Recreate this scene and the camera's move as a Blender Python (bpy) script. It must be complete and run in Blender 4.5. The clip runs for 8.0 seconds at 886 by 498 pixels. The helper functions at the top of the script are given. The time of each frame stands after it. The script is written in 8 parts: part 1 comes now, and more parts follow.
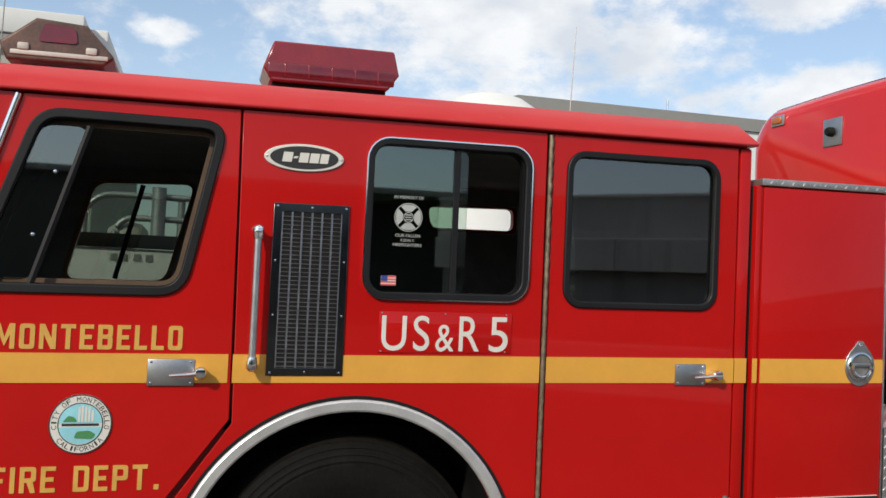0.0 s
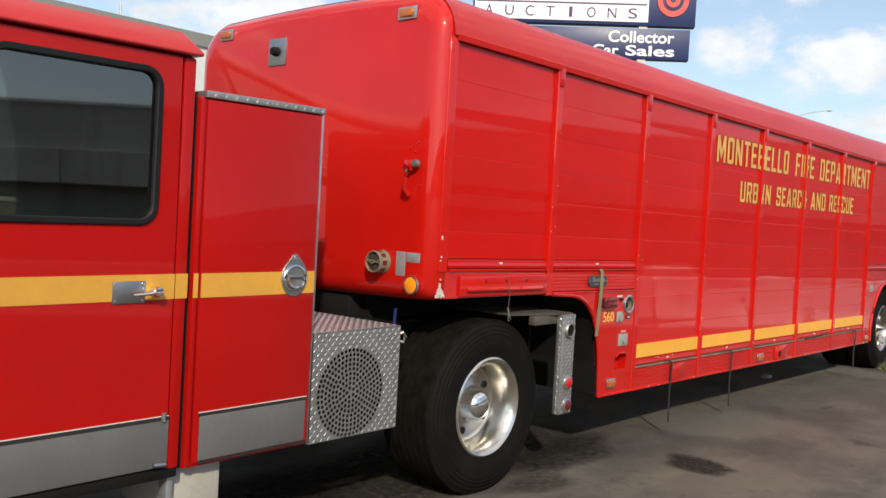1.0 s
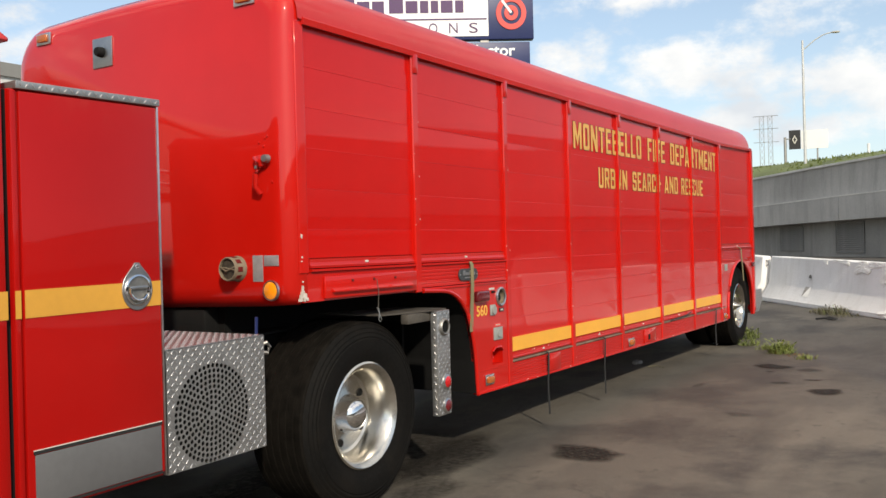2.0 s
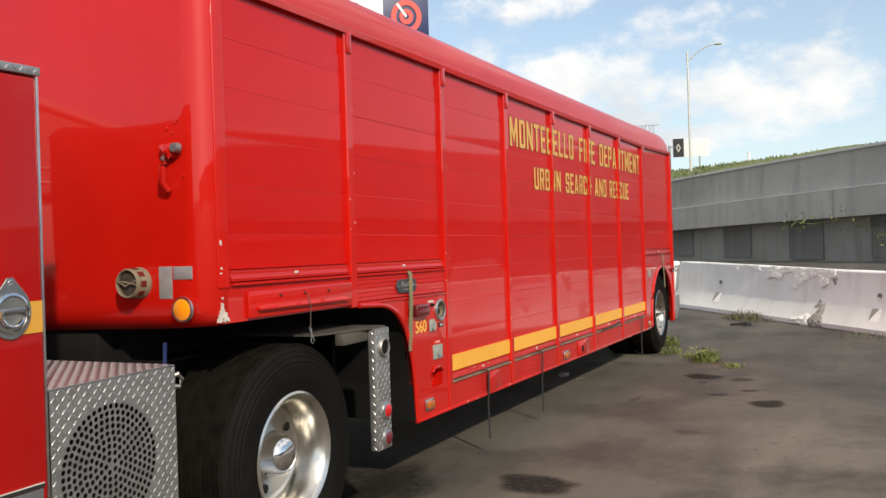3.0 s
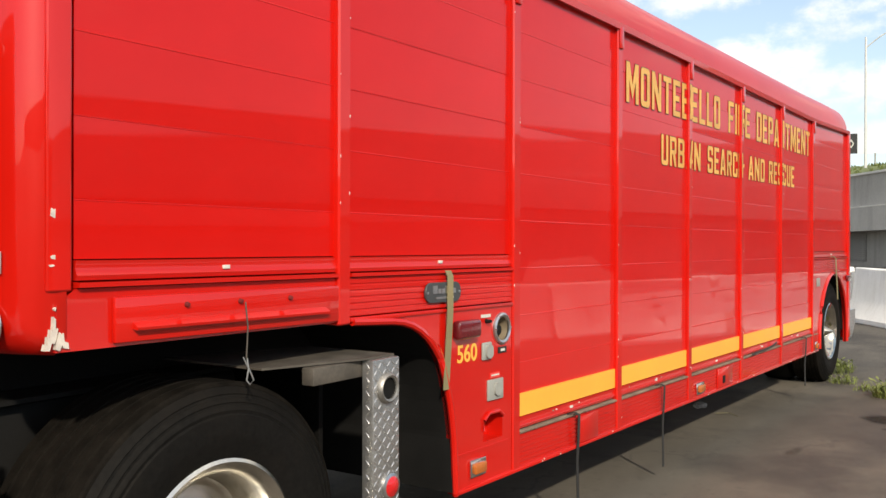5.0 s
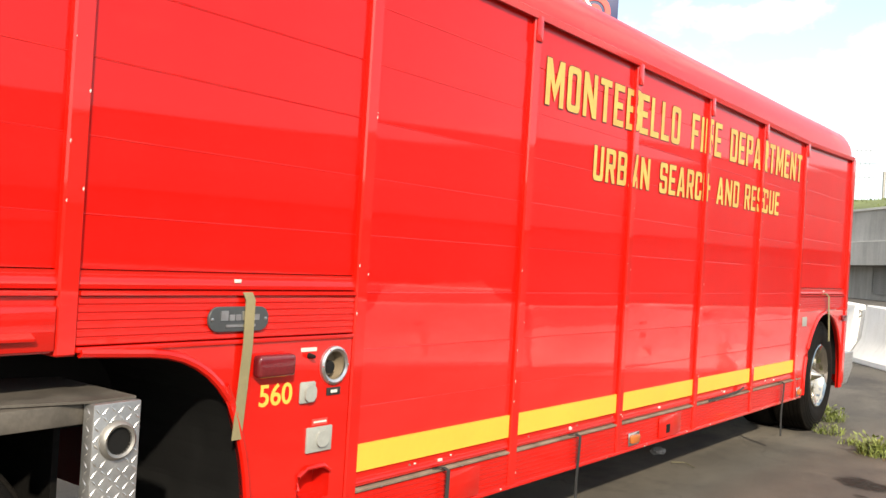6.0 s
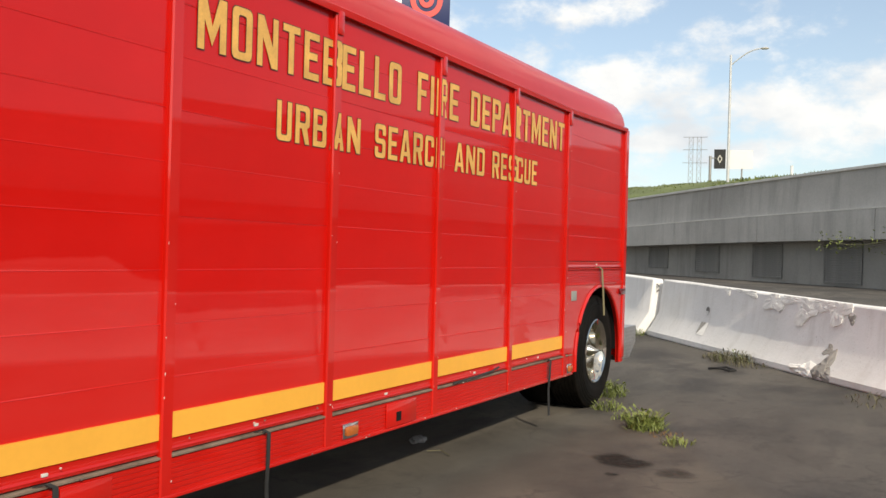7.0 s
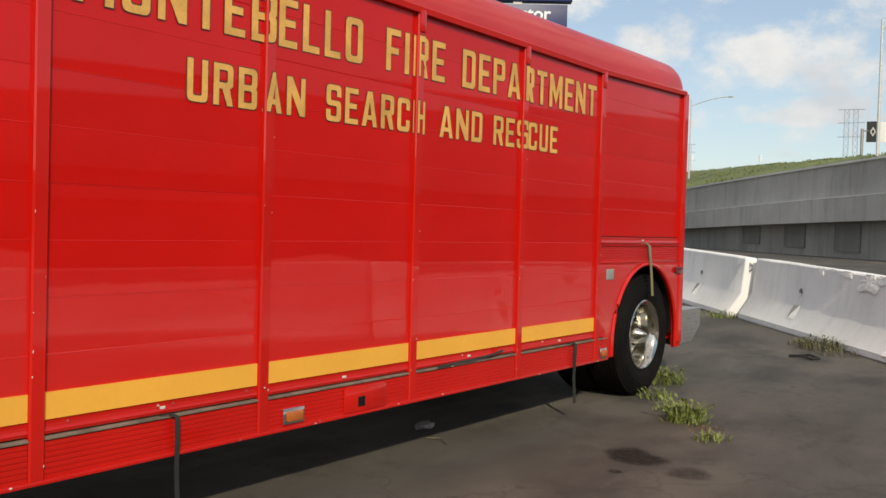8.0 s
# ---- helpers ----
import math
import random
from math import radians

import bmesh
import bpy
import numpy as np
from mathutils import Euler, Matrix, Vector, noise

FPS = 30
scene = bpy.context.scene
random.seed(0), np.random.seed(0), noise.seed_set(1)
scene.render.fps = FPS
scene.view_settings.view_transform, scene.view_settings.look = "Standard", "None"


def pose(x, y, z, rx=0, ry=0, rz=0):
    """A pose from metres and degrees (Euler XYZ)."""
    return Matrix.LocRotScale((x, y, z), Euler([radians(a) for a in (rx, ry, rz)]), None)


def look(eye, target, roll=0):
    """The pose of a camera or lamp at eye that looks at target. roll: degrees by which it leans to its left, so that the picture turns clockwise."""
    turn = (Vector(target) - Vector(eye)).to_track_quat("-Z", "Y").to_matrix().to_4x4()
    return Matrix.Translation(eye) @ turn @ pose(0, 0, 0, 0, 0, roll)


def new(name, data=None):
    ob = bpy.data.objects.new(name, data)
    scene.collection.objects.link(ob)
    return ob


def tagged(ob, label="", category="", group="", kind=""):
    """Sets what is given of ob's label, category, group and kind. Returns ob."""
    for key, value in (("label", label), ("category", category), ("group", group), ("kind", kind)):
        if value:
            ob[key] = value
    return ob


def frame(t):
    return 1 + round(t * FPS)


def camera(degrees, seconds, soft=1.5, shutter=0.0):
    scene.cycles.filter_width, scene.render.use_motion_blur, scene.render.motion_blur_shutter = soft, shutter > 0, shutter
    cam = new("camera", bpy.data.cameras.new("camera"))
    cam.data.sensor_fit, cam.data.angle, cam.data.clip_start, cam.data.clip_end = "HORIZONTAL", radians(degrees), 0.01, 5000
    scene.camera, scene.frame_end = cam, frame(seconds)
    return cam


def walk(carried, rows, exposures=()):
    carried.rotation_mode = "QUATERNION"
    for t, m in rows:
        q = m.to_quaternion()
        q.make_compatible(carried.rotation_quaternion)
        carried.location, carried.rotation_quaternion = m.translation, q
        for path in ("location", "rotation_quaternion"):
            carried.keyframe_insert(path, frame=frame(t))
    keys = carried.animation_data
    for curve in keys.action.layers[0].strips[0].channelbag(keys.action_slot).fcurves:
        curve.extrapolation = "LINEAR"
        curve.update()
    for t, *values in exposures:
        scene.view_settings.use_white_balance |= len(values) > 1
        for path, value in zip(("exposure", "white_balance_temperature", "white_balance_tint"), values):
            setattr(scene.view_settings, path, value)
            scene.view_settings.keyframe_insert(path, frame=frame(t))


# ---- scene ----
cam = camera(52.1, 8.0, soft=1.5)
PATH = [
    (0, (0.425, -0.247, 1.505), (0.949, 1.682, 1.575), 2.6),
    (0.5, (0.406, -0.136, 1.511), (1.327, 1.639, 1.526), 2.5),
    (0.7, (0.413, -0.143, 1.526), (1.647, 1.431, 1.528), 3.1),
    (1, (0.547, -0.149, 1.502), (2.053, 1.166, 1.446), 3.2),
    (1.5, (0.601, -0.118, 1.363), (2.262, 0.997, 1.368), -0.3),
    (1.7, (0.663, -0.076, 1.352), (2.335, 1.022, 1.35), -0.8),
    (2.8, (1.143, 0.529, 1.354), (2.919, 1.447, 1.374), -2.3),
    (3, (1.259, 0.642, 1.366), (3.064, 1.504, 1.37), -1.8),
    (3.5, (1.612, 0.908, 1.338), (3.425, 1.751, 1.386), -4.1),
    (4, (1.992, 1.126, 1.352), (3.787, 2.007, 1.331), -2.7),
    (4.5, (2.492, 1.158, 1.315), (4.309, 1.993, 1.265), -2.8),
    (4.7, (2.68, 1.125, 1.332), (4.421, 2.109, 1.28), -2.3),
    (5.8, (3.782, 0.953, 1.389), (5.332, 2.217, 1.418), 2.5),
    (6, (3.952, 0.882, 1.416), (5.545, 2.091, 1.424), 3.5),
    (6.5, (4.411, 0.735, 1.401), (6.057, 1.869, 1.374), 3.3),
    (7, (4.858, 0.517, 1.356), (6.623, 1.459, 1.361), 1.6),
    (7.5, (5.279, 0.277, 1.342), (7.006, 1.287, 1.352), 2.9),
    (8, (5.701, -0.008, 1.343), (7.302, 1.189, 1.294), 1.6),
]
# seconds, stops, kelvin, tint: the phone opens up on the shaded side and warms its picture
EXPOSURE = [(0.0, 0.22, 6500, 10), (0.5, 0.22, 6500, 10), (1.0, 0.33, 6700, 10), (1.5, 0.34, 6850, 10), (3.0, 0.34, 6900, 10), (3.5, 0.26, 6900, 10), (4.5, 0.34, 7000, 10), (5.0, 0.6, 7050, 10), (5.8, 1.15, 7200, 10), (6.0, 1.15, 7200, 10), (6.3, 0.90, 7200, 10), (6.6, 0.54, 7150, 10), (7.0, 0.36, 7000, 10), (7.5, 0.12, 6950, 10), (8.0, 0.06, 6950, 10)]
walk(cam, [(t, look(eye, target, roll)) for t, eye, target, roll in PATH], EXPOSURE)


# world, sun, exposure
SUN_FROM = Vector((-0.70, -0.745, 0.62)).normalized()
world = bpy.data.worlds.new("world")
scene.world = world
world.use_nodes = True
wn, wl = world.node_tree.nodes, world.node_tree.links
wn.clear()
w_out = wn.new("ShaderNodeOutputWorld")
w_bg = wn.new("ShaderNodeBackground")
w_sky = wn.new("ShaderNodeTexSky")
w_sky.sky_type = "NISHITA"
w_sky.sun_disc = False
w_sky.sun_elevation = math.asin(SUN_FROM.z)
w_sky.sun_rotation = math.atan2(SUN_FROM.x, SUN_FROM.y)
w_sky.air_density, w_sky.dust_density, w_sky.ozone_density = 1.0, 0.6, 1.6
SKY = 0.125
w_bg.inputs["Strength"].default_value = SKY
# cumulus: heaps by azimuth and elevation in degrees (half widths after them), frayed by noise; loose cloud over the rest of the dome
CLOUDS = [
    (73, 16.0, 15, 5.0), (61, 14.0, 5, 2.6), (53, 18.0, 7, 2.4), (54, 11.8, 8, 1.6), (92.5, 14.1, 2.2, 0.9),
    (24.2, 11.4, 2.6, 1.7), (16.6, 10.2, 5.6, 2.0), (15.2, 7.4, 3.6, 0.9), (5.0, 8.9, 6.0, 2.4), (18.5, 14.8, 4.0, 1.0),
    (-6.0, 8.0, 5.0, 2.4), (33, 14.0, 5, 1.6), (8.4, 6.4, 4.0, 1.0), (-3.0, 15.5, 6.0, 1.2),
]
w_co = wn.new("ShaderNodeTexCoord")


def w_math(op, a, b=0.0, c=0.0):
    n = wn.new("ShaderNodeMath")
    n.operation = op
    for sock, v in zip(n.inputs, (a, b, c)):
        if hasattr(v, "is_output"):
            wl.new(v, sock)
        else:
            sock.default_value = v
    return n.outputs[0]


w_xyz = wn.new("ShaderNodeSeparateXYZ")
wl.new(w_co.outputs["Generated"], w_xyz.inputs["Vector"])
w_az = w_math("MULTIPLY", w_math("ARCTAN2", w_xyz.outputs["Y"], w_xyz.outputs["X"]), 57.2958)
w_el = w_math("MULTIPLY", w_math("ARCSINE", w_xyz.outputs["Z"]), 57.2958)
w_map = wn.new("ShaderNodeMapping")
w_map.inputs["Location"].default_value = (1.7, 0.6, 0.3)
w_map.inputs["Scale"].default_value = (1.0, 1.0, 1.7)
wl.new(w_co.outputs["Generated"], w_map.inputs["Vector"])


def w_noise(scale, detail, rough):
    n = wn.new("ShaderNodeTexNoise")
    n.inputs["Scale"].default_value, n.inputs["Detail"].default_value, n.inputs["Roughness"].default_value = scale, detail, rough
    wl.new(w_map.outputs["Vector"], n.inputs["Vector"])
    return n.outputs["Fac"]


w_high = w_math("MINIMUM", w_math("MAXIMUM", w_math("MULTIPLY_ADD", w_el, 0.09, -1.7), 0.0), 1.5)
w_heap = w_math("ADD", w_math("MULTIPLY_ADD", w_noise(2.6, 3.0, 0.5), 6.0, -3.7), w_high)
for c_az, c_el, c_w, c_h in CLOUDS:
    u = w_math("MULTIPLY", w_math("SUBTRACT", w_az, c_az), 1.0 / c_w)
    v = w_math("MULTIPLY", w_math("SUBTRACT", w_el, c_el), 1.0 / c_h)
    w_heap = w_math("MAXIMUM", w_heap, w_math("SUBTRACT", 1.0, w_math("ADD", w_math("MULTIPLY", u, u), w_math("MULTIPLY", v, v))))
w_heap = w_math("MAXIMUM", w_heap, -0.9)
w_fray = w_math("MULTIPLY_ADD", w_noise(13.0, 8.0, 0.62), 5.0, -2.5)
w_cover = w_math("ADD", w_heap, w_fray)
w_ramp = wn.new("ShaderNodeMapRange")
w_ramp.interpolation_type = "SMOOTHSTEP"
w_ramp.inputs["From Min"].default_value, w_ramp.inputs["From Max"].default_value = -0.45, 1.0
wl.new(w_cover, w_ramp.inputs["Value"])
w_tone = wn.new("ShaderNodeValToRGB")
w_tone.color_ramp.elements[0].color = (5.0, 5.2, 5.6, 1)
w_tone.color_ramp.elements[1].color = (7.3, 7.2, 7.1, 1)
w_tone.color_ramp.elements[0].position, w_tone.color_ramp.elements[1].position = 0.36, 0.60
wl.new(w_noise(9.0, 5.0, 0.55), w_tone.inputs["Fac"])
w_mix = wn.new("ShaderNodeMix")
w_mix.data_type = "RGBA"
wl.new(w_ramp.outputs["Result"], w_mix.inputs["Factor"])
wl.new(w_sky.outputs["Color"], w_mix.inputs["A"])
wl.new(w_tone.outputs["Color"], w_mix.inputs["B"])
# pale haze towards the horizon
w_sep = wn.new("ShaderNodeSeparateXYZ")
w_rng = wn.new("ShaderNodeMapRange")
w_rng.inputs["From Min"].default_value, w_rng.inputs["From Max"].default_value = 0.0, 0.55
w_rng.inputs["To Min"].default_value, w_rng.inputs["To Max"].default_value = 0.5, 0.0
w_hz = wn.new("ShaderNodeMix")
w_hz.data_type = "RGBA"
w_hz.inputs["B"].default_value = (4.3, 5.1, 5.9, 1)
wl.new(w_co.outputs["Generated"], w_sep.inputs["Vector"])
wl.new(w_sep.outputs["Z"], w_rng.inputs["Value"])
wl.new(w_rng.outputs["Result"], w_hz.inputs["Factor"])
wl.new(w_mix.outputs["Result"], w_hz.inputs["A"])
wl.new(w_hz.outputs["Result"], w_bg.inputs["Color"])
wl.new(w_bg.outputs["Background"], w_out.inputs["Surface"])

sun = new("sun", bpy.data.lights.new("sun", "SUN"))
sun.data.energy, sun.data.angle, sun.data.color = 3.0, radians(1.5), (1.0, 0.92, 0.79)
sun.matrix_world = look(SUN_FROM * 50, (0, 0, 0))


# ---- materials ----
def node_mat(name):
    m = bpy.data.materials.new(name)
    m.use_nodes = True
    t = m.node_tree
    return m, t, t.nodes["Principled BSDF"]


def noise_tex(t, scale, detail=4.0, rough=0.55, stretch=None):
    co = t.nodes.new("ShaderNodeTexCoord")
    n = t.nodes.new("ShaderNodeTexNoise")
    n.inputs["Scale"].default_value = scale
    n.inputs["Detail"].default_value = detail
    n.inputs["Roughness"].default_value = rough
    if stretch:
        mp = t.nodes.new("ShaderNodeMapping")
        mp.inputs["Scale"].default_value = stretch
        t.links.new(co.outputs["Object"], mp.inputs["Vector"])
        t.links.new(mp.outputs["Vector"], n.inputs["Vector"])
    else:
        t.links.new(co.outputs["Object"], n.inputs["Vector"])
    return n.outputs["Fac"]


def ramp(t, fac, stops):
    r = t.nodes.new("ShaderNodeValToRGB")
    els = r.color_ramp.elements
    while len(els) < len(stops):
        els.new(0.5)
    for e, (p, c) in zip(els, stops):
        e.position, e.color = p, (*c, 1) if len(c) == 3 else c
    t.links.new(fac, r.inputs["Fac"])
    return r.outputs["Color"]


def mixc(t, fac, a, b, mode="MIX"):
    m = t.nodes.new("ShaderNodeMix")
    m.data_type, m.blend_type = "RGBA", mode
    for sock, v in (("Factor", fac), ("A", a), ("B", b)):
        if hasattr(v, "is_output"):
            t.links.new(v, m.inputs[sock])
        elif sock == "Factor":
            m.inputs[sock].default_value = v
        else:
            m.inputs[sock].default_value = (*v, 1)
    return m.outputs["Result"]


def add_bump(t, b, fac, strength, dist):
    n = t.nodes.new("ShaderNodeBump")
    n.inputs["Strength"].default_value = strength
    n.inputs["Distance"].default_value = dist
    t.links.new(fac, n.inputs["Height"])
    t.links.new(n.outputs["Normal"], b.inputs["Normal"])


def scaled(c, k):
    return tuple(min(1.0, v * k) for v in c)


def simple(name, base, rough=0.5, metal=0.0, var=0.12, scale=6.0, bump=0.0, bump_scale=60.0, coat=0.0, spec=0.5):
    """A plain surface with two scales of faint variation."""
    m, t, b = node_mat(name)
    big = noise_tex(t, scale, 5.0)
    fine = noise_tex(t, scale * 11, 3.0)
    c = ramp(t, big, [(0.3, scaled(base, 1 - var)), (0.7, scaled(base, 1 + var))])
    c2 = ramp(t, fine, [(0.35, (1 - var, 1 - var, 1 - var)), (0.65, (1, 1, 1))])
    t.links.new(mixc(t, 0.6, c, c2, "MULTIPLY"), b.inputs["Base Color"])
    rr = t.nodes.new("ShaderNodeMapRange")
    rr.inputs["To Min"].default_value = max(0.02, rough * 0.8)
    rr.inputs["To Max"].default_value = min(1.0, rough * 1.25)
    t.links.new(big, rr.inputs["Value"])
    t.links.new(rr.outputs["Result"], b.inputs["Roughness"])
    b.inputs["Metallic"].default_value = metal
    b.inputs["Coat Weight"].default_value = coat
    b.inputs["Coat Roughness"].default_value = 0.06
    b.inputs["Specular IOR Level"].default_value = spec
    if bump:
        add_bump(t, b, noise_tex(t, bump_scale, 5.0), bump, 0.004)
    return m


def paint(name, base, rough, coat, wave=0.05, chalk=0.0, stretch=None, worn=None):
    """Vehicle enamel: clear gloss over colour, slightly wavy sheet, faint dust and fading."""
    m, t, b = node_mat(name)
    fade = noise_tex(t, 0.9, 6.0, 0.6)
    dust = noise_tex(t, 14.0, 8.0, 0.7, (0.5, 1.0, 1.6))
    info = t.nodes.new("ShaderNodeObjectInfo")
    c = ramp(t, fade, [(0.3, scaled(base, 0.88)), (0.72, (base[0] * 1.08, base[1] * 1.2 + 0.001, base[2] * 1.2 + 0.001))])
    rnd = ramp(t, info.outputs["Random"], [(0.0, (0.93, 0.93, 0.93)), (1.0, (1.0, 1.0, 1.0))])
    c = mixc(t, 1.0, c, rnd, "MULTIPLY")
    c = mixc(t, ramp(t, dust, [(0.56, (0, 0, 0)), (0.80, (chalk, chalk, chalk))]), c, (0.42, 0.20, 0.17))
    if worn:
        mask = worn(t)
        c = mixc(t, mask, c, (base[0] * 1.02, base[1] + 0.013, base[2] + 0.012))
    t.links.new(c, b.inputs["Base Color"])
    b.inputs["Roughness"].default_value = rough
    b.inputs["Specular IOR Level"].default_value = 0.1
    b.inputs["Coat Weight"].default_value = coat
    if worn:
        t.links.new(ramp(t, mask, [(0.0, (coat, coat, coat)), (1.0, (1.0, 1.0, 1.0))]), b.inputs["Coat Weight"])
    b.inputs["Coat IOR"].default_value = 1.5
    rr = t.nodes.new("ShaderNodeMapRange")
    rr.inputs["To Min"].default_value, rr.inputs["To Max"].default_value = 0.01, 0.06
    t.links.new(dust, rr.inputs["Value"])
    t.links.new(rr.outputs["Result"], b.inputs["Coat Roughness"])
    if wave:
        add_bump(t, b, noise_tex(t, 2.2, 2.0, 0.4, stretch), wave, 0.05)
    return m


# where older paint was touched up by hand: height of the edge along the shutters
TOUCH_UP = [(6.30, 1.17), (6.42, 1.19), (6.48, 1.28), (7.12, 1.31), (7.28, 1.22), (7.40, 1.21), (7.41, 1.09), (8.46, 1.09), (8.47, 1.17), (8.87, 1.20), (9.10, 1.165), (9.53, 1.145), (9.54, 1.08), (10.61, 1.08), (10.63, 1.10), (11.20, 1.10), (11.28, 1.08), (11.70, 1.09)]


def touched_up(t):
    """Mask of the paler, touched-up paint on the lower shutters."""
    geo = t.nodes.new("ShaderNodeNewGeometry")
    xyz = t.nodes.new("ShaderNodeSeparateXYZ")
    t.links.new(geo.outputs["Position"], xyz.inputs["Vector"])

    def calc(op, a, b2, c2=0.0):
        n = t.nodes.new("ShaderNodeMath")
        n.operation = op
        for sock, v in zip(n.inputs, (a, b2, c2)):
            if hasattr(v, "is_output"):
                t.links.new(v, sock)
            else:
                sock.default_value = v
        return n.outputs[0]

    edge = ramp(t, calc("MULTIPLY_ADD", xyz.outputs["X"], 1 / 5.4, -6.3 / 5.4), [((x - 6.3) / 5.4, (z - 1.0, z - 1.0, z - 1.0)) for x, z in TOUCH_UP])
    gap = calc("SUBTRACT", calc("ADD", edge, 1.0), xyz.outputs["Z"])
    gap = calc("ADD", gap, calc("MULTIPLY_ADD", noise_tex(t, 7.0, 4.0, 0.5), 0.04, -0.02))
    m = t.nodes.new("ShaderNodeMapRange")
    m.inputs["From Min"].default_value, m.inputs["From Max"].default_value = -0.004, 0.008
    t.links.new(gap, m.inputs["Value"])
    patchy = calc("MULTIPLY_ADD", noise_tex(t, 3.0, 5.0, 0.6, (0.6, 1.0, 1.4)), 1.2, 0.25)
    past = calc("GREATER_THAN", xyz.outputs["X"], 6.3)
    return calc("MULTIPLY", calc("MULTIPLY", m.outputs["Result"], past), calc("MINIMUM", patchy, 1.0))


RED = (0.55, 0.008, 0.004)
M = {}
M["cab_red"] = paint("cab_red", (0.41, 0.0045, 0.0035), 0.40, 0.42, 0.03, 0.010)
M["trailer_red"] = paint("trailer_red", RED, 0.40, 1.0, 0.04, 0.02)
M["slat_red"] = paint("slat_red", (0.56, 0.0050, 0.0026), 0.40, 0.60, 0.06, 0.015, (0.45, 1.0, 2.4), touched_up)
M["roof_red"] = paint("roof_red", (0.50, 0.030, 0.032), 0.45, 0.35, 0.03, 0.14)
M["gap"] = simple("gap_dark_red", (0.13, 0.006, 0.005), 0.7)
M["yellow"] = simple("yellow_tape", (0.84, 0.41, 0.055), 0.38, var=0.05, scale=3.0)
M["old_yellow"] = simple("old_yellow_tape", (0.62, 0.31, 0.045), 0.42, var=0.07, scale=3.0)
M["old_gold"] = simple("old_gold_letter", (0.56, 0.31, 0.065), 0.45, var=0.12, scale=9.0)
M["gold"] = simple("gold_letter", (0.70, 0.385, 0.095), 0.45, var=0.20, scale=7.0)
M["number_gold"] = simple("number_gold", (0.80, 0.45, 0.075), 0.45, var=0.08, scale=9.0)
M["sticker"] = simple("sticker_white", (0.36, 0.38, 0.36), 0.5)
M["hinge"] = simple("pitted_hinge", (0.22, 0.175, 0.12), 0.5, 0.6, var=0.4, scale=40.0)
M["gold_dark"] = simple("letter_edge", (0.06, 0.02, 0.015), 0.5)
M["white_letter"] = simple("white_letter", (0.60, 0.58, 0.53), 0.45, var=0.05)
M["chrome"] = simple("chrome", (0.80, 0.80, 0.80), 0.10, 1.0, var=0.06)
M["alu"] = simple("brushed_aluminium", (0.62, 0.62, 0.62), 0.32, 1.0, var=0.15, scale=14.0)
M["alu_rim"] = simple("polished_rim", (0.70, 0.675, 0.62), 0.24, 1.0, var=0.16, scale=7.0)
M["chrome_rim"] = simple("chromed_rim", (0.56, 0.53, 0.46), 0.12, 1.0, var=0.10, scale=7.0)
M["tread"] = simple("diamond_plate", (0.38, 0.38, 0.375), 0.42, 0.8, var=0.15, scale=20.0)
M["tread_lug"] = simple("diamond_plate_lug", (0.62, 0.61, 0.60), 0.30, 0.9, var=0.10, scale=30.0)
M["steel"] = simple("dull_steel", (0.34, 0.33, 0.31), 0.5, 0.9, var=0.2, scale=8.0)
M["stainless"] = simple("stainless_plate", (0.45, 0.45, 0.45), 0.38, 1.0, var=0.12, scale=10.0)
M["vent_slat"] = simple("vent_slat", (0.32, 0.32, 0.34), 0.30, 0.9, var=0.2, scale=30.0)
M["vent_steel"] = simple("vent_steel", (0.11, 0.11, 0.115), 0.16, 1.0, var=0.2, scale=10.0)
M["galv"] = simple("galvanised", (0.42, 0.44, 0.45), 0.45, 0.7, var=0.12)
def rubber_mat():
    m, t, b = node_mat("tyre_rubber")
    big = noise_tex(t, 4.0, 6.0, 0.6)
    fine = noise_tex(t, 60.0, 4.0, 0.6)
    c = ramp(t, fine, [(0.3, (0.0045, 0.0042, 0.004)), (0.7, (0.008, 0.0076, 0.007))])
    c = mixc(t, ramp(t, big, [(0.48, (0, 0, 0)), (0.72, (0.55, 0.55, 0.55))]), c, (0.014, 0.0115, 0.009))
    t.links.new(c, b.inputs["Base Color"])
    b.inputs["Roughness"].default_value = 0.75
    b.inputs["Specular IOR Level"].default_value = 0.10
    add_bump(t, b, noise_tex(t, 45.0, 4.0), 0.3, 0.004)
    return m


M["rubber"] = rubber_mat()
M["tread_rubber"] = simple("dusty_tread", (0.009, 0.0077, 0.0063), 0.85, var=0.4, scale=14.0, bump=0.5, bump_scale=70.0, spec=0.06)
M["ledge"] = simple("worn_ledge", (0.27, 0.215, 0.165), 0.6, 0.2, var=0.3, scale=12.0)
M["gasket"] = simple("window_gasket", (0.007, 0.007, 0.008), 0.50, var=0.15, spec=0.3)
M["black"] = simple("black_paint", (0.008, 0.008, 0.008), 0.7, var=0.2, spec=0.2)
M["interior"] = simple("dark_interior", (0.24, 0.24, 0.225), 0.8, var=0.2)
M["seat_cloth"] = simple("seat_cloth", (0.11, 0.11, 0.115), 0.85, var=0.2)
M["olive_lining"] = simple("olive_lining", (0.12, 0.10, 0.05), 0.6, var=0.2, scale=14.0)
M["brown_lining"] = simple("brown_lining", (0.085, 0.050, 0.026), 0.6, var=0.2, scale=14.0)
M["tan"] = simple("tan_trim", (0.22, 0.13, 0.06), 0.55)
M["arm_steel"] = simple("rusty_arm_steel", (0.075, 0.066, 0.055), 0.65, var=0.3, scale=9.0)
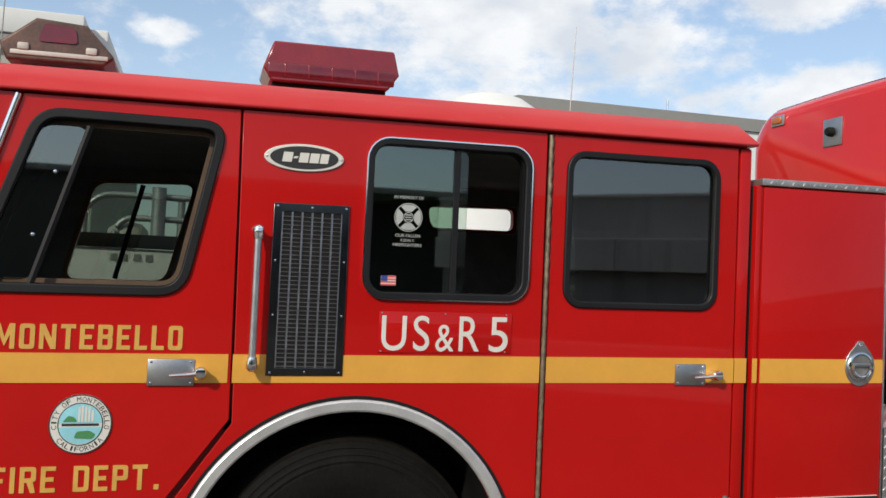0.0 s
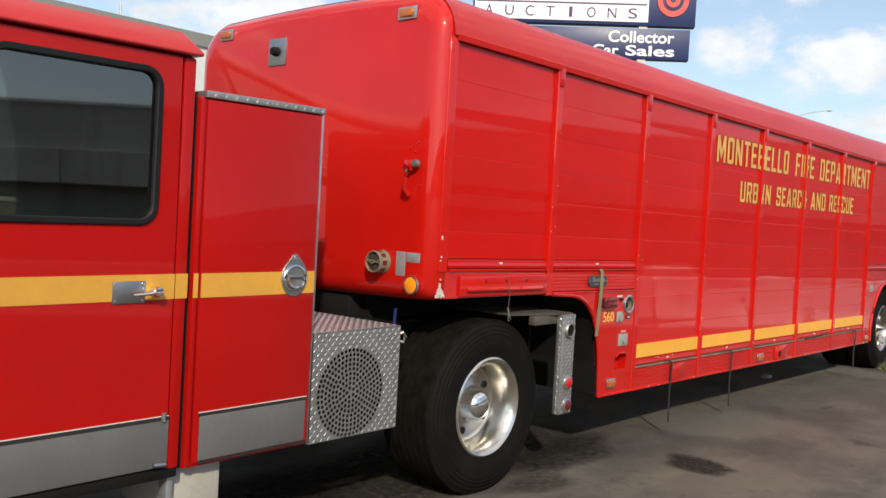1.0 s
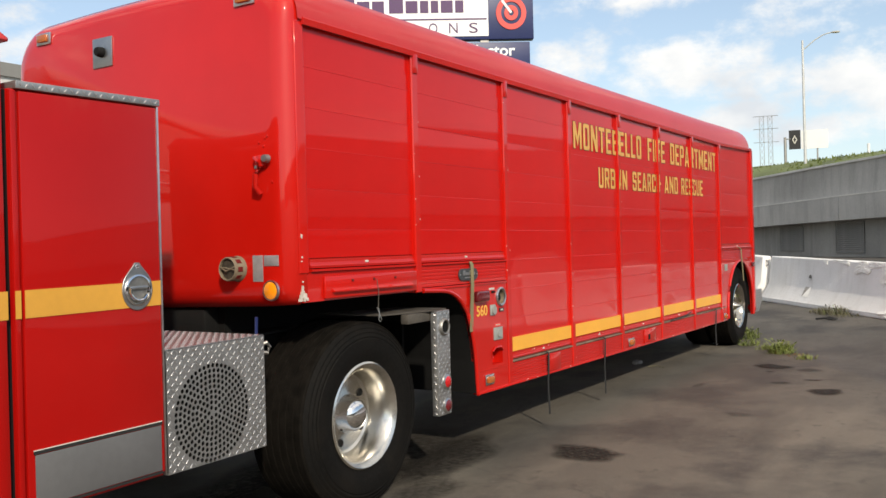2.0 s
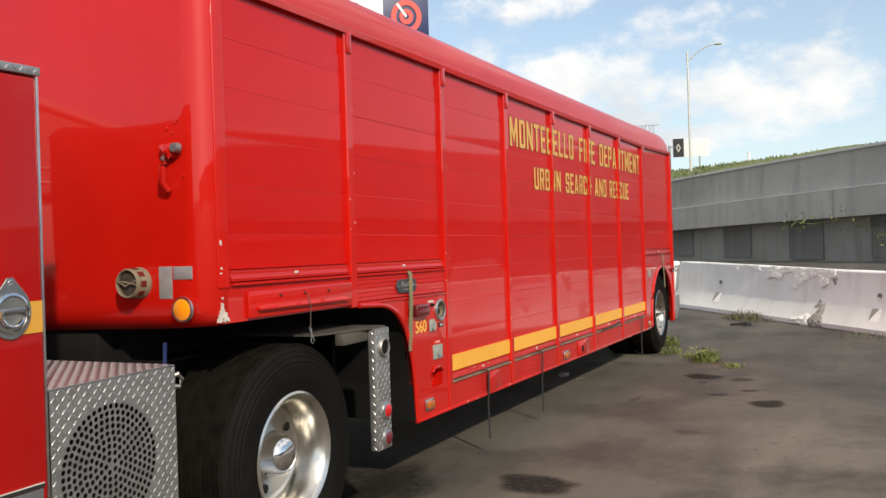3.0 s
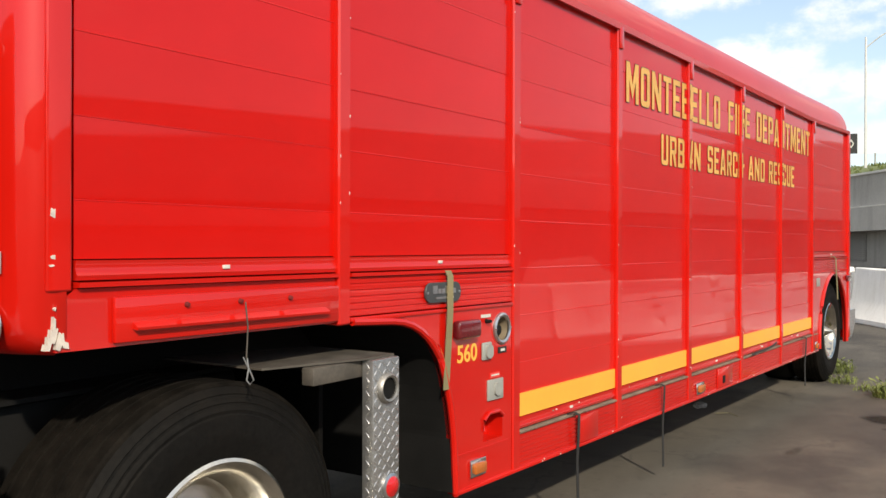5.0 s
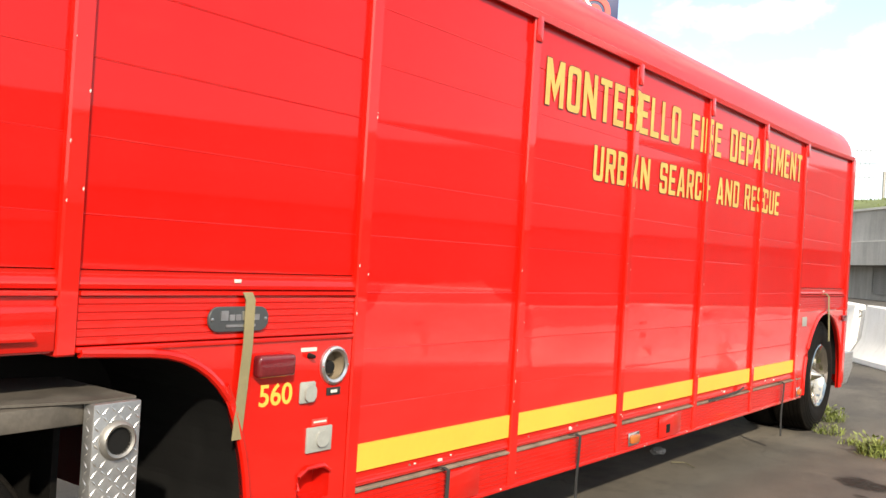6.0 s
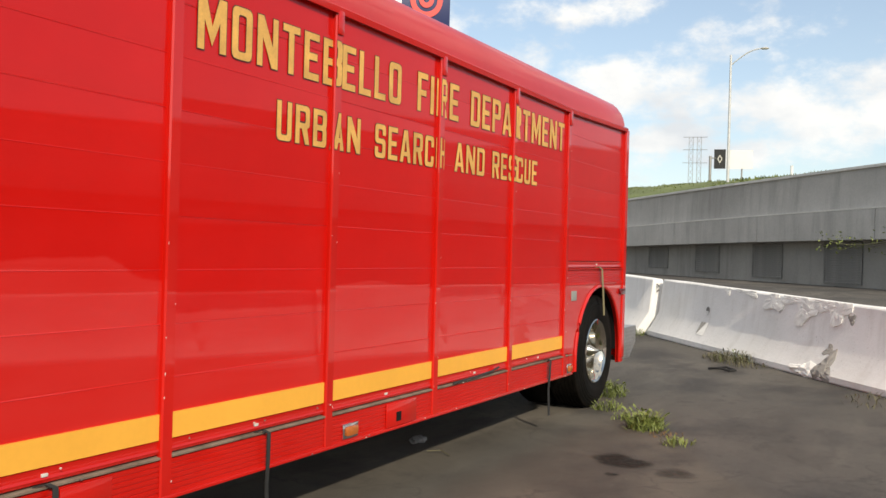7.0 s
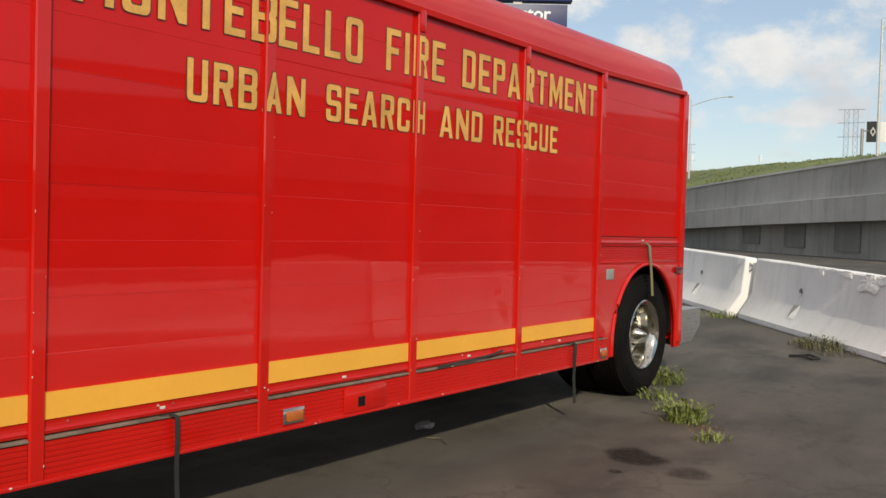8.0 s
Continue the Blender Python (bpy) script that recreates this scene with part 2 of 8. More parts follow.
M["grey_panel"] = simple("grey_splash_panel", (0.115, 0.115, 0.118), 0.55, var=0.10, scale=3.0)
M["webbing"] = simple("olive_webbing", (0.22, 0.19, 0.10), 0.85, bump=0.4, bump_scale=300.0)
M["black_strap"] = simple("black_strap", (0.02, 0.02, 0.02), 0.8, var=0.2)
M["amber"] = simple("amber_lens", (0.48, 0.13, 0.025), 0.18, var=0.15, coat=0.6)
M["orange"] = simple("orange_reflector", (0.95, 0.30, 0.01), 0.25, var=0.05, coat=0.5)
M["red_lens"] = simple("red_lens", (0.55, 0.01, 0.012), 0.15, var=0.2, coat=0.7)
M["dark_lens"] = simple("dark_red_lens", (0.13, 0.008, 0.012), 0.18, var=0.2, coat=0.7)
M["lightbar_top"] = simple("lightbar_dome", (0.20, 0.010, 0.014), 0.18, var=0.15, scale=9.0, coat=0.5)
M["old_dome"] = simple("weathered_dome", (0.10, 0.05, 0.032), 0.4, var=0.55, scale=7.0, coat=0.2)
M["bar_lens"] = simple("light_bar_lens", (0.13, 0.005, 0.010), 0.15, var=0.2, scale=14.0, coat=0.6)
M["inlet_tan"] = simple("inlet_tan", (0.19, 0.15, 0.10), 0.6, var=0.2, scale=20.0)
M["inlet_dark"] = simple("inlet_mesh", (0.050, 0.040, 0.028), 0.75, var=0.5, scale=60.0)
M["lens_white"] = simple("grey_housing", (0.45, 0.43, 0.38), 0.5)
M["grey_box"] = simple("grey_outlet", (0.30, 0.31, 0.29), 0.5)
M["bare_metal"] = simple("chipped_primer", (0.62, 0.56, 0.50), 0.6, var=0.2, scale=30)
M["tape"] = simple("silver_tape", (0.42, 0.42, 0.43), 0.4, 0.5, var=0.15, scale=18)
M["navy"] = simple("navy_sign", (0.012, 0.022, 0.10), 0.4, var=0.08, scale=0.5)
M["sign_white"] = simple("sign_face", (0.80, 0.80, 0.80), 0.45, var=0.03, scale=0.4)
M["sign_purple"] = simple("sign_lettering", (0.07, 0.02, 0.10), 0.5)
M["sign_red"] = simple("sign_red", (0.75, 0.06, 0.05), 0.5)
def weathered(name, base, var, runs):
    """Cast concrete: cloudy patches, thin vertical rain runs and a fine grain."""
    m, t, b = node_mat(name)
    big = noise_tex(t, 0.35, 6.0, 0.6)
    streak = noise_tex(t, 1.0, 6.0, 0.65, (1.6, 1.6, 0.16))
    grain = noise_tex(t, 14.0, 6.0, 0.7)
    c = ramp(t, big, [(0.3, scaled(base, 1 - var)), (0.7, scaled(base, 1 + var))])
    c = mixc(t, ramp(t, streak, [(0.50, (0, 0, 0)), (0.72, (runs, runs, runs))]), c, scaled(base, 0.45))
    c = mixc(t, 0.5, c, ramp(t, grain, [(0.35, (0.78, 0.78, 0.78)), (0.65, (1, 1, 1))]), "MULTIPLY")
    t.links.new(c, b.inputs["Base Color"])
    b.inputs["Roughness"].default_value = 0.88
    add_bump(t, b, noise_tex(t, 3.0, 6.0, 0.6), 0.4, 0.004)
    return m


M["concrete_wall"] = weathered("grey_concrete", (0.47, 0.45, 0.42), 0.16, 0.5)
# darker copy of the wall concrete, shade under the ledge put into its colour
M["concrete_dark"] = weathered("grey_concrete_shaded", (0.33, 0.315, 0.29), 0.18, 0.6)
M["coping"] = simple("pale_coping", (0.66, 0.64, 0.59), 0.85, var=0.15, scale=0.6)
M["arch_alu"] = simple("arch_aluminium", (0.72, 0.72, 0.71), 0.30, 0.7, var=0.10, scale=9.0)
M["louvre"] = simple("louvre_steel", (0.23, 0.22, 0.205), 0.7, 0.2, var=0.15)
def whitewash_mat():
    m, t, b = node_mat("white_painted_concrete")
    big = noise_tex(t, 1.1, 6.0, 0.6)
    runs = noise_tex(t, 3.0, 6.0, 0.65, (2.2, 1.0, 0.25))
    specks = noise_tex(t, 55.0, 3.0, 0.6)
    c = ramp(t, big, [(0.32, (0.76, 0.755, 0.73)), (0.62, (0.88, 0.875, 0.86))])
    c = mixc(t, ramp(t, runs, [(0.52, (0, 0, 0)), (0.74, (0.45, 0.45, 0.45))]), c, (0.56, 0.54, 0.50))
    c = mixc(t, ramp(t, specks, [(0.64, (0, 0, 0)), (0.74, (0.7, 0.7, 0.7))]), c, (0.40, 0.38, 0.35))
    t.links.new(c, b.inputs["Base Color"])
    b.inputs["Roughness"].default_value = 0.8
    add_bump(t, b, noise_tex(t, 28.0, 6.0, 0.65), 0.5, 0.006)
    return m


M["whitewash"] = whitewash_mat()
M["raw_concrete"] = simple("broken_concrete", (0.92, 0.91, 0.87), 0.9, var=0.10, scale=9.0, bump=0.7, bump_scale=40.0)
M["grass"] = simple("embankment_grass", (0.13, 0.16, 0.045), 0.9, var=0.35, scale=0.25, bump=0.8, bump_scale=4.0)
M["blade"] = simple("weed_blade", (0.20, 0.245, 0.06), 0.6, var=0.3, scale=12.0)
M["straw"] = simple("rusty_straw", (0.17, 0.105, 0.05), 0.8, var=0.3, scale=12.0)
M["dry"] = simple("dry_weed", (0.13, 0.12, 0.07), 0.8, var=0.3, scale=12.0)
M["warehouse"] = simple("white_wall", (0.62, 0.63, 0.62), 0.7, var=0.05, scale=0.3)
M["fascia"] = simple("grey_fascia", (0.22, 0.22, 0.21), 0.6, var=0.08, scale=0.3)
M["beige_wall"] = simple("grey_building_wall", (0.36, 0.38, 0.34), 0.8, var=0.15, scale=0.3)
M["lot_wall"] = simple("dark_building_wall", (0.055, 0.055, 0.05), 0.85, var=0.2, scale=0.3)
M["leaf"] = simple("tree_leaf", (0.045, 0.065, 0.02), 0.7, var=0.35, scale=2.0)
M["bark"] = simple("tree_bark", (0.09, 0.07, 0.05), 0.9, var=0.3, scale=6.0)
M["rock"] = simple("rag", (0.35, 0.33, 0.30), 0.9, var=0.4, scale=25.0)
M["flag_blue"] = simple("flag_blue", (0.03, 0.05, 0.22), 0.5)
M["flag_red"] = simple("flag_red", (0.60, 0.05, 0.06), 0.5)
M["sky_print"] = simple("printed_blue", (0.25, 0.55, 0.62), 0.5)
M["green_print"] = simple("printed_green", (0.06, 0.22, 0.08), 0.5)
M["black_print"] = simple("black_print", (0.02, 0.02, 0.02), 0.5)
M["wood_pole"] = simple("pole_steel", (0.55, 0.56, 0.56), 0.5, 0.2)
M["blue_hose"] = simple("blue_handle", (0.01, 0.02, 0.10), 0.4)


def glass_mat(name, tint, gloss=0.04, ior=1.52):
    m = bpy.data.materials.new(name)
    m.use_nodes = True
    t = m.node_tree
    t.nodes.clear()
    out = t.nodes.new("ShaderNodeOutputMaterial")
    mix = t.nodes.new("ShaderNodeMixShader")
    tr = t.nodes.new("ShaderNodeBsdfTransparent")
    gl = t.nodes.new("ShaderNodeBsdfGlossy")
    fr = t.nodes.new("ShaderNodeFresnel")
    fr.inputs["IOR"].default_value = ior
    tr.inputs["Color"].default_value = (*tint, 1)
    gl.inputs["Roughness"].default_value = gloss
    t.links.new(fr.outputs["Fac"], mix.inputs["Fac"])
    t.links.new(tr.outputs["BSDF"], mix.inputs[1])
    t.links.new(gl.outputs["BSDF"], mix.inputs[2])
    t.links.new(mix.outputs["Shader"], out.inputs["Surface"])
    return m


M["glass"] = glass_mat("clear_glass", (0.82, 0.88, 0.84), 0.01)
M["green_glass"] = glass_mat("green_glass", (0.62, 0.74, 0.66), 0.02, 2.2)
M["tint_glass"] = glass_mat("tinted_glass", (0.50, 0.56, 0.51), 0.02, 2.5)


def asphalt_mat():
    m, t, b = node_mat("old_asphalt")
    big = noise_tex(t, 0.22, 6.0, 0.6)
    mid = noise_tex(t, 1.1, 7.0, 0.62)
    streak = noise_tex(t, 0.8, 6.0, 0.6, (0.35, 1.5, 1.0))
    grit = noise_tex(t, 160.0, 3.0, 0.7)
    c = ramp(t, big, [(0.34, (0.052, 0.047, 0.041)), (0.52, (0.088, 0.078, 0.066)), (0.70, (0.135, 0.118, 0.097))])
    # damp-looking dark drifts, then paler dusty ones
    c = mixc(t, ramp(t, mid, [(0.36, (0.85, 0.85, 0.85)), (0.52, (0, 0, 0))]), c, (0.034, 0.030, 0.027))
    drift = noise_tex(t, 0.55, 6.0, 0.58, (0.7, 1.6, 1.0))
    c = mixc(t, ramp(t, drift, [(0.34, (0.7, 0.7, 0.7)), (0.48, (0, 0, 0))]), c, (0.040, 0.035, 0.030))
    c = mixc(t, ramp(t, streak, [(0.55, (0, 0, 0)), (0.75, (0.55, 0.55, 0.55))]), c, (0.165, 0.146, 0.120))
    c = mixc(t, 0.5, c, ramp(t, grit, [(0.3, (0.55, 0.55, 0.55)), (0.7, (1, 1, 1))]), "MULTIPLY")
    pebble = noise_tex(t, 26.0, 4.0, 0.7)
    c = mixc(t, ramp(t, pebble, [(0.62, (0, 0, 0)), (0.72, (0.35, 0.35, 0.35))]), c, (0.17, 0.155, 0.13))
    c = mixc(t, ramp(t, noise_tex(t, 9.0, 6.0, 0.7), [(0.32, (0.55, 0.55, 0.55)), (0.43, (0, 0, 0))]), c, (0.030, 0.027, 0.024))
    # the lot was resurfaced beyond a ragged seam, where it is darker
    at = t.nodes.new("ShaderNodeTexCoord")
    dot = t.nodes.new("ShaderNodeVectorMath")
    dot.operation = "DOT_PRODUCT"
    dot.inputs[1].default_value = (0.545, -0.84, 0.0)
    t.links.new(at.outputs["Object"], dot.inputs[0])
    edge = t.nodes.new("ShaderNodeMath")
    edge.operation = "MULTIPLY_ADD"
    edge.inputs[1].default_value = 0.55
    t.links.new(noise_tex(t, 1.1, 7.0, 0.65), edge.inputs[0])
    t.links.new(dot.outputs["Value"], edge.inputs[2])
    newer = t.nodes.new("ShaderNodeMapRange")
    newer.inputs["From Min"].default_value, newer.inputs["From Max"].default_value = 4.72, 4.86
    t.links.new(edge.outputs["Value"], newer.inputs["Value"])
    c = mixc(t, newer.outputs["Result"], mixc(t, 1.0, c, (1.47, 1.46, 1.39), "MULTIPLY"), mixc(t, 1.0, c, (1.14, 1.17, 1.20), "MULTIPLY"))
    # cracks: thin lines where a warped cell pattern meets
    co = t.nodes.new("ShaderNodeTexCoord")
    vo = t.nodes.new("ShaderNodeTexVoronoi")
    vo.feature = "DISTANCE_TO_EDGE"
    vo.inputs["Scale"].default_value = 0.45
    warp = t.nodes.new("ShaderNodeTexNoise")
    warp.inputs["Scale"].default_value = 1.4
    warp.inputs["Detail"].default_value = 6.0
    add = t.nodes.new("ShaderNodeMix")
    add.data_type, add.blend_type = "RGBA", "LINEAR_LIGHT"
    add.inputs["Factor"].default_value = 0.7
    t.links.new(co.outputs["Object"], warp.inputs["Vector"])
    t.links.new(co.outputs["Object"], add.inputs["A"])
    t.links.new(warp.outputs["Color"], add.inputs["B"])
    t.links.new(add.outputs["Result"], vo.inputs["Vector"])
    crack = ramp(t, vo.outputs["Distance"], [(0.0, (0.4, 0.4, 0.4)), (0.007, (0, 0, 0))])
    c = mixc(t, crack, c, (0.018, 0.017, 0.016))
    t.links.new(c, b.inputs["Base Color"])
    rr = t.nodes.new("ShaderNodeMapRange")
    rr.inputs["To Min"].default_value, rr.inputs["To Max"].default_value = 0.72, 0.95
    t.links.new(mid, rr.inputs["Value"])
    t.links.new(rr.outputs["Result"], b.inputs["Roughness"])
    add_bump(t, b, grit, 0.5, 0.006)
    return m


M["asphalt"] = asphalt_mat()


# soaked oil, also the painted shade on the ground under the tractor
def oil_shade_mat():
    m, t, b = node_mat("oil_and_shade")
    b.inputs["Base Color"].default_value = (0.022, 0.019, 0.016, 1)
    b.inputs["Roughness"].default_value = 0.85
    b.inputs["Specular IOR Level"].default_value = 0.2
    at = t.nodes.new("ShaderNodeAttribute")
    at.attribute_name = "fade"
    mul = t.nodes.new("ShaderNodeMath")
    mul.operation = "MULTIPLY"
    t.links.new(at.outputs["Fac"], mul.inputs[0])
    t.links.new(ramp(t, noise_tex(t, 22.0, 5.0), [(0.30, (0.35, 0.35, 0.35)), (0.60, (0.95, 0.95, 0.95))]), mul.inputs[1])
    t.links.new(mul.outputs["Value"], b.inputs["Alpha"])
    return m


M["oil_shade"] = oil_shade_mat()
M["lettering_dark"] = simple("brand_plate", (0.05, 0.055, 0.06), 0.4)


# ---- building helpers ----
ORIGIN = {}
SLOPE = {}


def thing(name, at, label, category, group="", kind="", turn=(0, 0, 0)):
    ob = new(name)
    ob.empty_display_size = 0.2
    ob.location = at
    ob.rotation_euler = [radians(a) for a in turn]
    ORIGIN[ob.name] = Vector(at)
    return tagged(ob, label, category, group, kind)


def finish(bm, material, smooth=40.0):
    me = bpy.data.meshes.new("mesh")
    bmesh.ops.recalc_face_normals(bm, faces=bm.faces)
    bm.to_mesh(me)
    bm.free()
    me.materials.append(M[material])
    if smooth:
        me.shade_smooth()
        me.set_sharp_from_angle(angle=radians(smooth))
    return me


def part(name, bm, material, parent, label="", bevel=0.0, smooth=40.0):
    """Links a bmesh, given in the place's own metres, as one mesh under a thing or a part."""
    org = ORIGIN[parent.name]
    lean = SLOPE.get(parent.name, 0.0)
    if lean:
        bm.transform(Matrix(((1, 0, 0, 0), (0, 1, 0, 0), (lean, 0, 1, -lean * org.x), (0, 0, 0, 1))))
    bm.transform(Matrix.Translation(-org))
    ob = new(name, finish(bm, material, smooth))
    ob.parent = parent
    ORIGIN[ob.name], SLOPE[ob.name] = org, lean
    if bevel:
        mod = ob.modifiers.new("bevel", "BEVEL")
        mod.width, mod.segments, mod.limit_method = bevel, 2, "ANGLE"
        mod.angle_limit = radians(50)
    return tagged(ob, label)


def solo(name, bm, material, label, category, at, group="", kind="", bevel=0.0, smooth=40.0):
    """A thing that is one single mesh, with its origin at its base."""
    bm.transform(Matrix.Translation(-Vector(at)))
    ob = new(name, finish(bm, material, smooth))
    ob.location = at
    ORIGIN[ob.name] = Vector(at)
    if bevel:
        mod = ob.modifiers.new("bevel", "BEVEL")
        mod.width, mod.segments, mod.limit_method = bevel, 2, "ANGLE"
        mod.angle_limit = radians(50)
    return tagged(ob, label, category, group, kind)


def shared(name, mesh, parent, at, turn=(0, 0, 0)):
    """A piece that shares its mesh with its like; at is in the place's metres."""
    ob = new(name, mesh)
    ob.parent = parent
    org = ORIGIN[parent.name]
    ob.location = Vector(at) - org + Vector((0, 0, SLOPE.get(parent.name, 0.0) * (at[0] - org.x)))
    ob.rotation_euler = [radians(a) for a in turn]
    ORIGIN[ob.name] = Vector(at)
    return ob


def box(x0, x1, y0, y1, z0, z1, bevel=0.0, seg=2, bm=None):
    bm = bm or bmesh.new()
    vs = [bm.verts.new((x, y, z)) for x in (x0, x1) for y in (y0, y1) for z in (z0, z1)]
    fs = [bm.faces.new([vs[i] for i in f]) for f in ((0, 1, 3, 2), (4, 6, 7, 5), (0, 4, 5, 1), (2, 3, 7, 6), (0, 2, 6, 4), (1, 5, 7, 3))]
    if bevel:
        es = list({e for f in fs for e in f.edges})
        bmesh.ops.bevel(bm, geom=es, offset=bevel, segments=seg, profile=0.5, affect="EDGES")
    return bm


def prism(poly, a0, a1, axis="y", bm=None):
    """A polygon extruded along an axis. poly: (x, z) for y, (y, z) for x, (x, y) for z."""
    bm = bm or bmesh.new()
    def at(p, a):
        if axis == "y":
            return (p[0], a, p[1])
        if axis == "x":
            return (a, p[0], p[1])
        return (p[0], p[1], a)
    r0 = [bm.verts.new(at(p, a0)) for p in poly]
    r1 = [bm.verts.new(at(p, a1)) for p in poly]
    n = len(poly)
    bm.faces.new(r0)
    bm.faces.new(r1[::-1])
    for i in range(n):
        bm.faces.new((r0[i], r0[(i + 1) % n], r1[(i + 1) % n], r1[i]))
    return bm


def plate(outer, holes, y0, y1):
    """A sheet in x and z with openings through it, from y0 to y1."""
    bm = bmesh.new()
    edges = []
    for loop in (outer, *holes):
        vs = [bm.verts.new((x, y0, z)) for x, z in loop]
        edges += [bm.edges.new((vs[i], vs[(i + 1) % len(vs)])) for i in range(len(vs))]
    bmesh.ops.triangle_fill(bm, use_beauty=True, use_dissolve=False, edges=edges)
    faces = list(bm.faces)
    ext = bmesh.ops.extrude_face_region(bm, geom=faces)
    bmesh.ops.translate(bm, verts=[v for v in ext["geom"] if isinstance(v, bmesh.types.BMVert)], vec=(0, y1 - y0, 0))
    return bm


def rrect(x0, x1, z0, z1, r, n=5):
    out = []
    for cx, cz, a0 in ((x1 - r, z1 - r, 0), (x0 + r, z1 - r, 90), (x0 + r, z0 + r, 180), (x1 - r, z0 + r, 270)):
        for i in range(n + 1):
            a = radians(a0 + 90 * i / n)
            out.append((cx + r * math.cos(a), cz + r * math.sin(a)))
    return out


def rpoly(pts, r, n=5):
    """A polygon with rounded corners."""
    out = []
    for i, p in enumerate(pts):
        p, a, b = Vector(p), Vector(pts[i - 1]), Vector(pts[(i + 1) % len(pts)])
        rr = r[i] if isinstance(r, (list, tuple)) else r
        p0, p1 = p + (a - p).normalized() * rr, p + (b - p).normalized() * rr
        for k in range(n + 1):
            s = k / n
            q = p0 * (1 - s) ** 2 + p * 2 * s * (1 - s) + p1 * s * s
            out.append((q.x, q.y))
    return out


def grown(poly, d):
    """The polygon moved outward by d along its own normals."""
    n = len(poly)
    area = sum(poly[i][0] * poly[(i + 1) % n][1] - poly[(i + 1) % n][0] * poly[i][1] for i in range(n))
    sgn = 1 if area > 0 else -1
    out = []
    for i in range(n):
        a, b = Vector(poly[i - 1]), Vector(poly[(i + 1) % n])
        t = (b - a).normalized()
        out.append((poly[i][0] + sgn * t.y * d, poly[i][1] - sgn * t.x * d))
    return out


def circle(cx, cz, r, n=24, a0=0.0, a1=360.0, closed=True):
    k = n if closed else n + 1
    return [(cx + r * math.cos(radians(a0 + (a1 - a0) * i / n)), cz + r * math.sin(radians(a0 + (a1 - a0) * i / n))) for i in range(k)]


def lathe(profile, centre, n=48, axis="y", bm=None):
    """(radius, along) turned round an axis through centre."""
    bm = bm or bmesh.new()
    rings = []
    for r, a in profile:
        ring = []
        for i in range(n):
            t = 2 * math.pi * i / n
            c, s = r * math.cos(t), r * math.sin(t)
            off = (c, a, s) if axis == "y" else (a, c, s) if axis == "x" else (c, s, a)
            ring.append(bm.verts.new(Vector(centre) + Vector(off)))
        rings.append(ring)
    for r0, r1 in zip(rings, rings[1:]):
        for i in range(n):
            j = (i + 1) % n
            bm.faces.new((r0[i], r0[j], r1[j], r1[i]))
    bmesh.ops.remove_doubles(bm, verts=bm.verts, dist=1e-6)
    return bm


def ring_profile(profile, centre, n=48, axis="y"):
    """A closed profile turned round an axis."""
    bm = bmesh.new()
    rings = []
    for r, a in profile:
        ring = []
        for i in range(n):
            t = 2 * math.pi * i / n
            c, s = r * math.cos(t), r * math.sin(t)
            off = (c, a, s) if axis == "y" else (a, c, s) if axis == "x" else (c, s, a)
            ring.append(bm.verts.new(Vector(centre) + Vector(off)))
        rings.append(ring)
    for k in range(len(rings)):
        r0, r1 = rings[k], rings[(k + 1) % len(rings)]
        for i in range(n):
            j = (i + 1) % n
            bm.faces.new((r0[i], r0[j], r1[j], r1[i]))
    return bm


def tube(points, r, n=10, bm=None, flat=1.0):
    """A round bar along points."""
    bm = bm or bmesh.new()
    pts = [Vector(p) for p in points]
    rings = []
    for i, p in enumerate(pts):
        d = (pts[min(i + 1, len(pts) - 1)] - pts[max(i - 1, 0)]).normalized()
        up = Vector((0, 0, 1)) if abs(d.z) < 0.9 else Vector((1, 0, 0))
        a = d.cross(up).normalized()
        b = a.cross(d).normalized()
        rr = r[i] if isinstance(r, (list, tuple)) else r
        rings.append([bm.verts.new(p + a * rr * math.cos(2 * math.pi * k / n) + b * rr * flat * math.sin(2 * math.pi * k / n)) for k in range(n)])
    for r0, r1 in zip(rings, rings[1:]):
        for k in range(n):
            bm.faces.new((r0[k], r0[(k + 1) % n], r1[(k + 1) % n], r1[k]))
    bm.faces.new(rings[0][::-1])
    bm.faces.new(rings[-1])
    return bm


def ribbon(points, wide, thick=0.003, bm=None):
    """A flat strap along points, wide along the given vector."""
    bm = bm or bmesh.new()
    pts = [Vector(p) for p in points]
    w = Vector(wide)
    rows = []
    for i, p in enumerate(pts):
        d = (pts[min(i + 1, len(pts) - 1)] - pts[max(i - 1, 0)]).normalized()
        nrm = d.cross(w).normalized() * thick
        rows.append([bm.verts.new(q) for q in (p - w / 2 - nrm, p + w / 2 - nrm, p + w / 2 + nrm, p - w / 2 + nrm)])
    for a, b in zip(rows, rows[1:]):
        for k in range(4):
            bm.faces.new((a[k], a[(k + 1) % 4], b[(k + 1) % 4], b[k]))
    bm.faces.new(rows[0])
    bm.faces.new(rows[-1][::-1])
    return bm


def isles(bm):
    """The separate characters of a line of writing, from its start to its end."""
    left, out = set(bm.verts), []
    while left:
        todo = [left.pop()]
        isle = []
        while todo:
            v = todo.pop()
            isle.append(v)
            for e in v.link_edges:
                o = e.other_vert(v)
                if o in left:
                    left.discard(o)
                    todo.append(o)
        out.append(isle)
    return sorted(out, key=lambda q: min(v.co.x for v in q))


WIDE = {"M": 1.24, "N": 1.04, "A": 1.06, "E": 0.86, "F": 0.84, "L": 0.82, "T": 0.92}


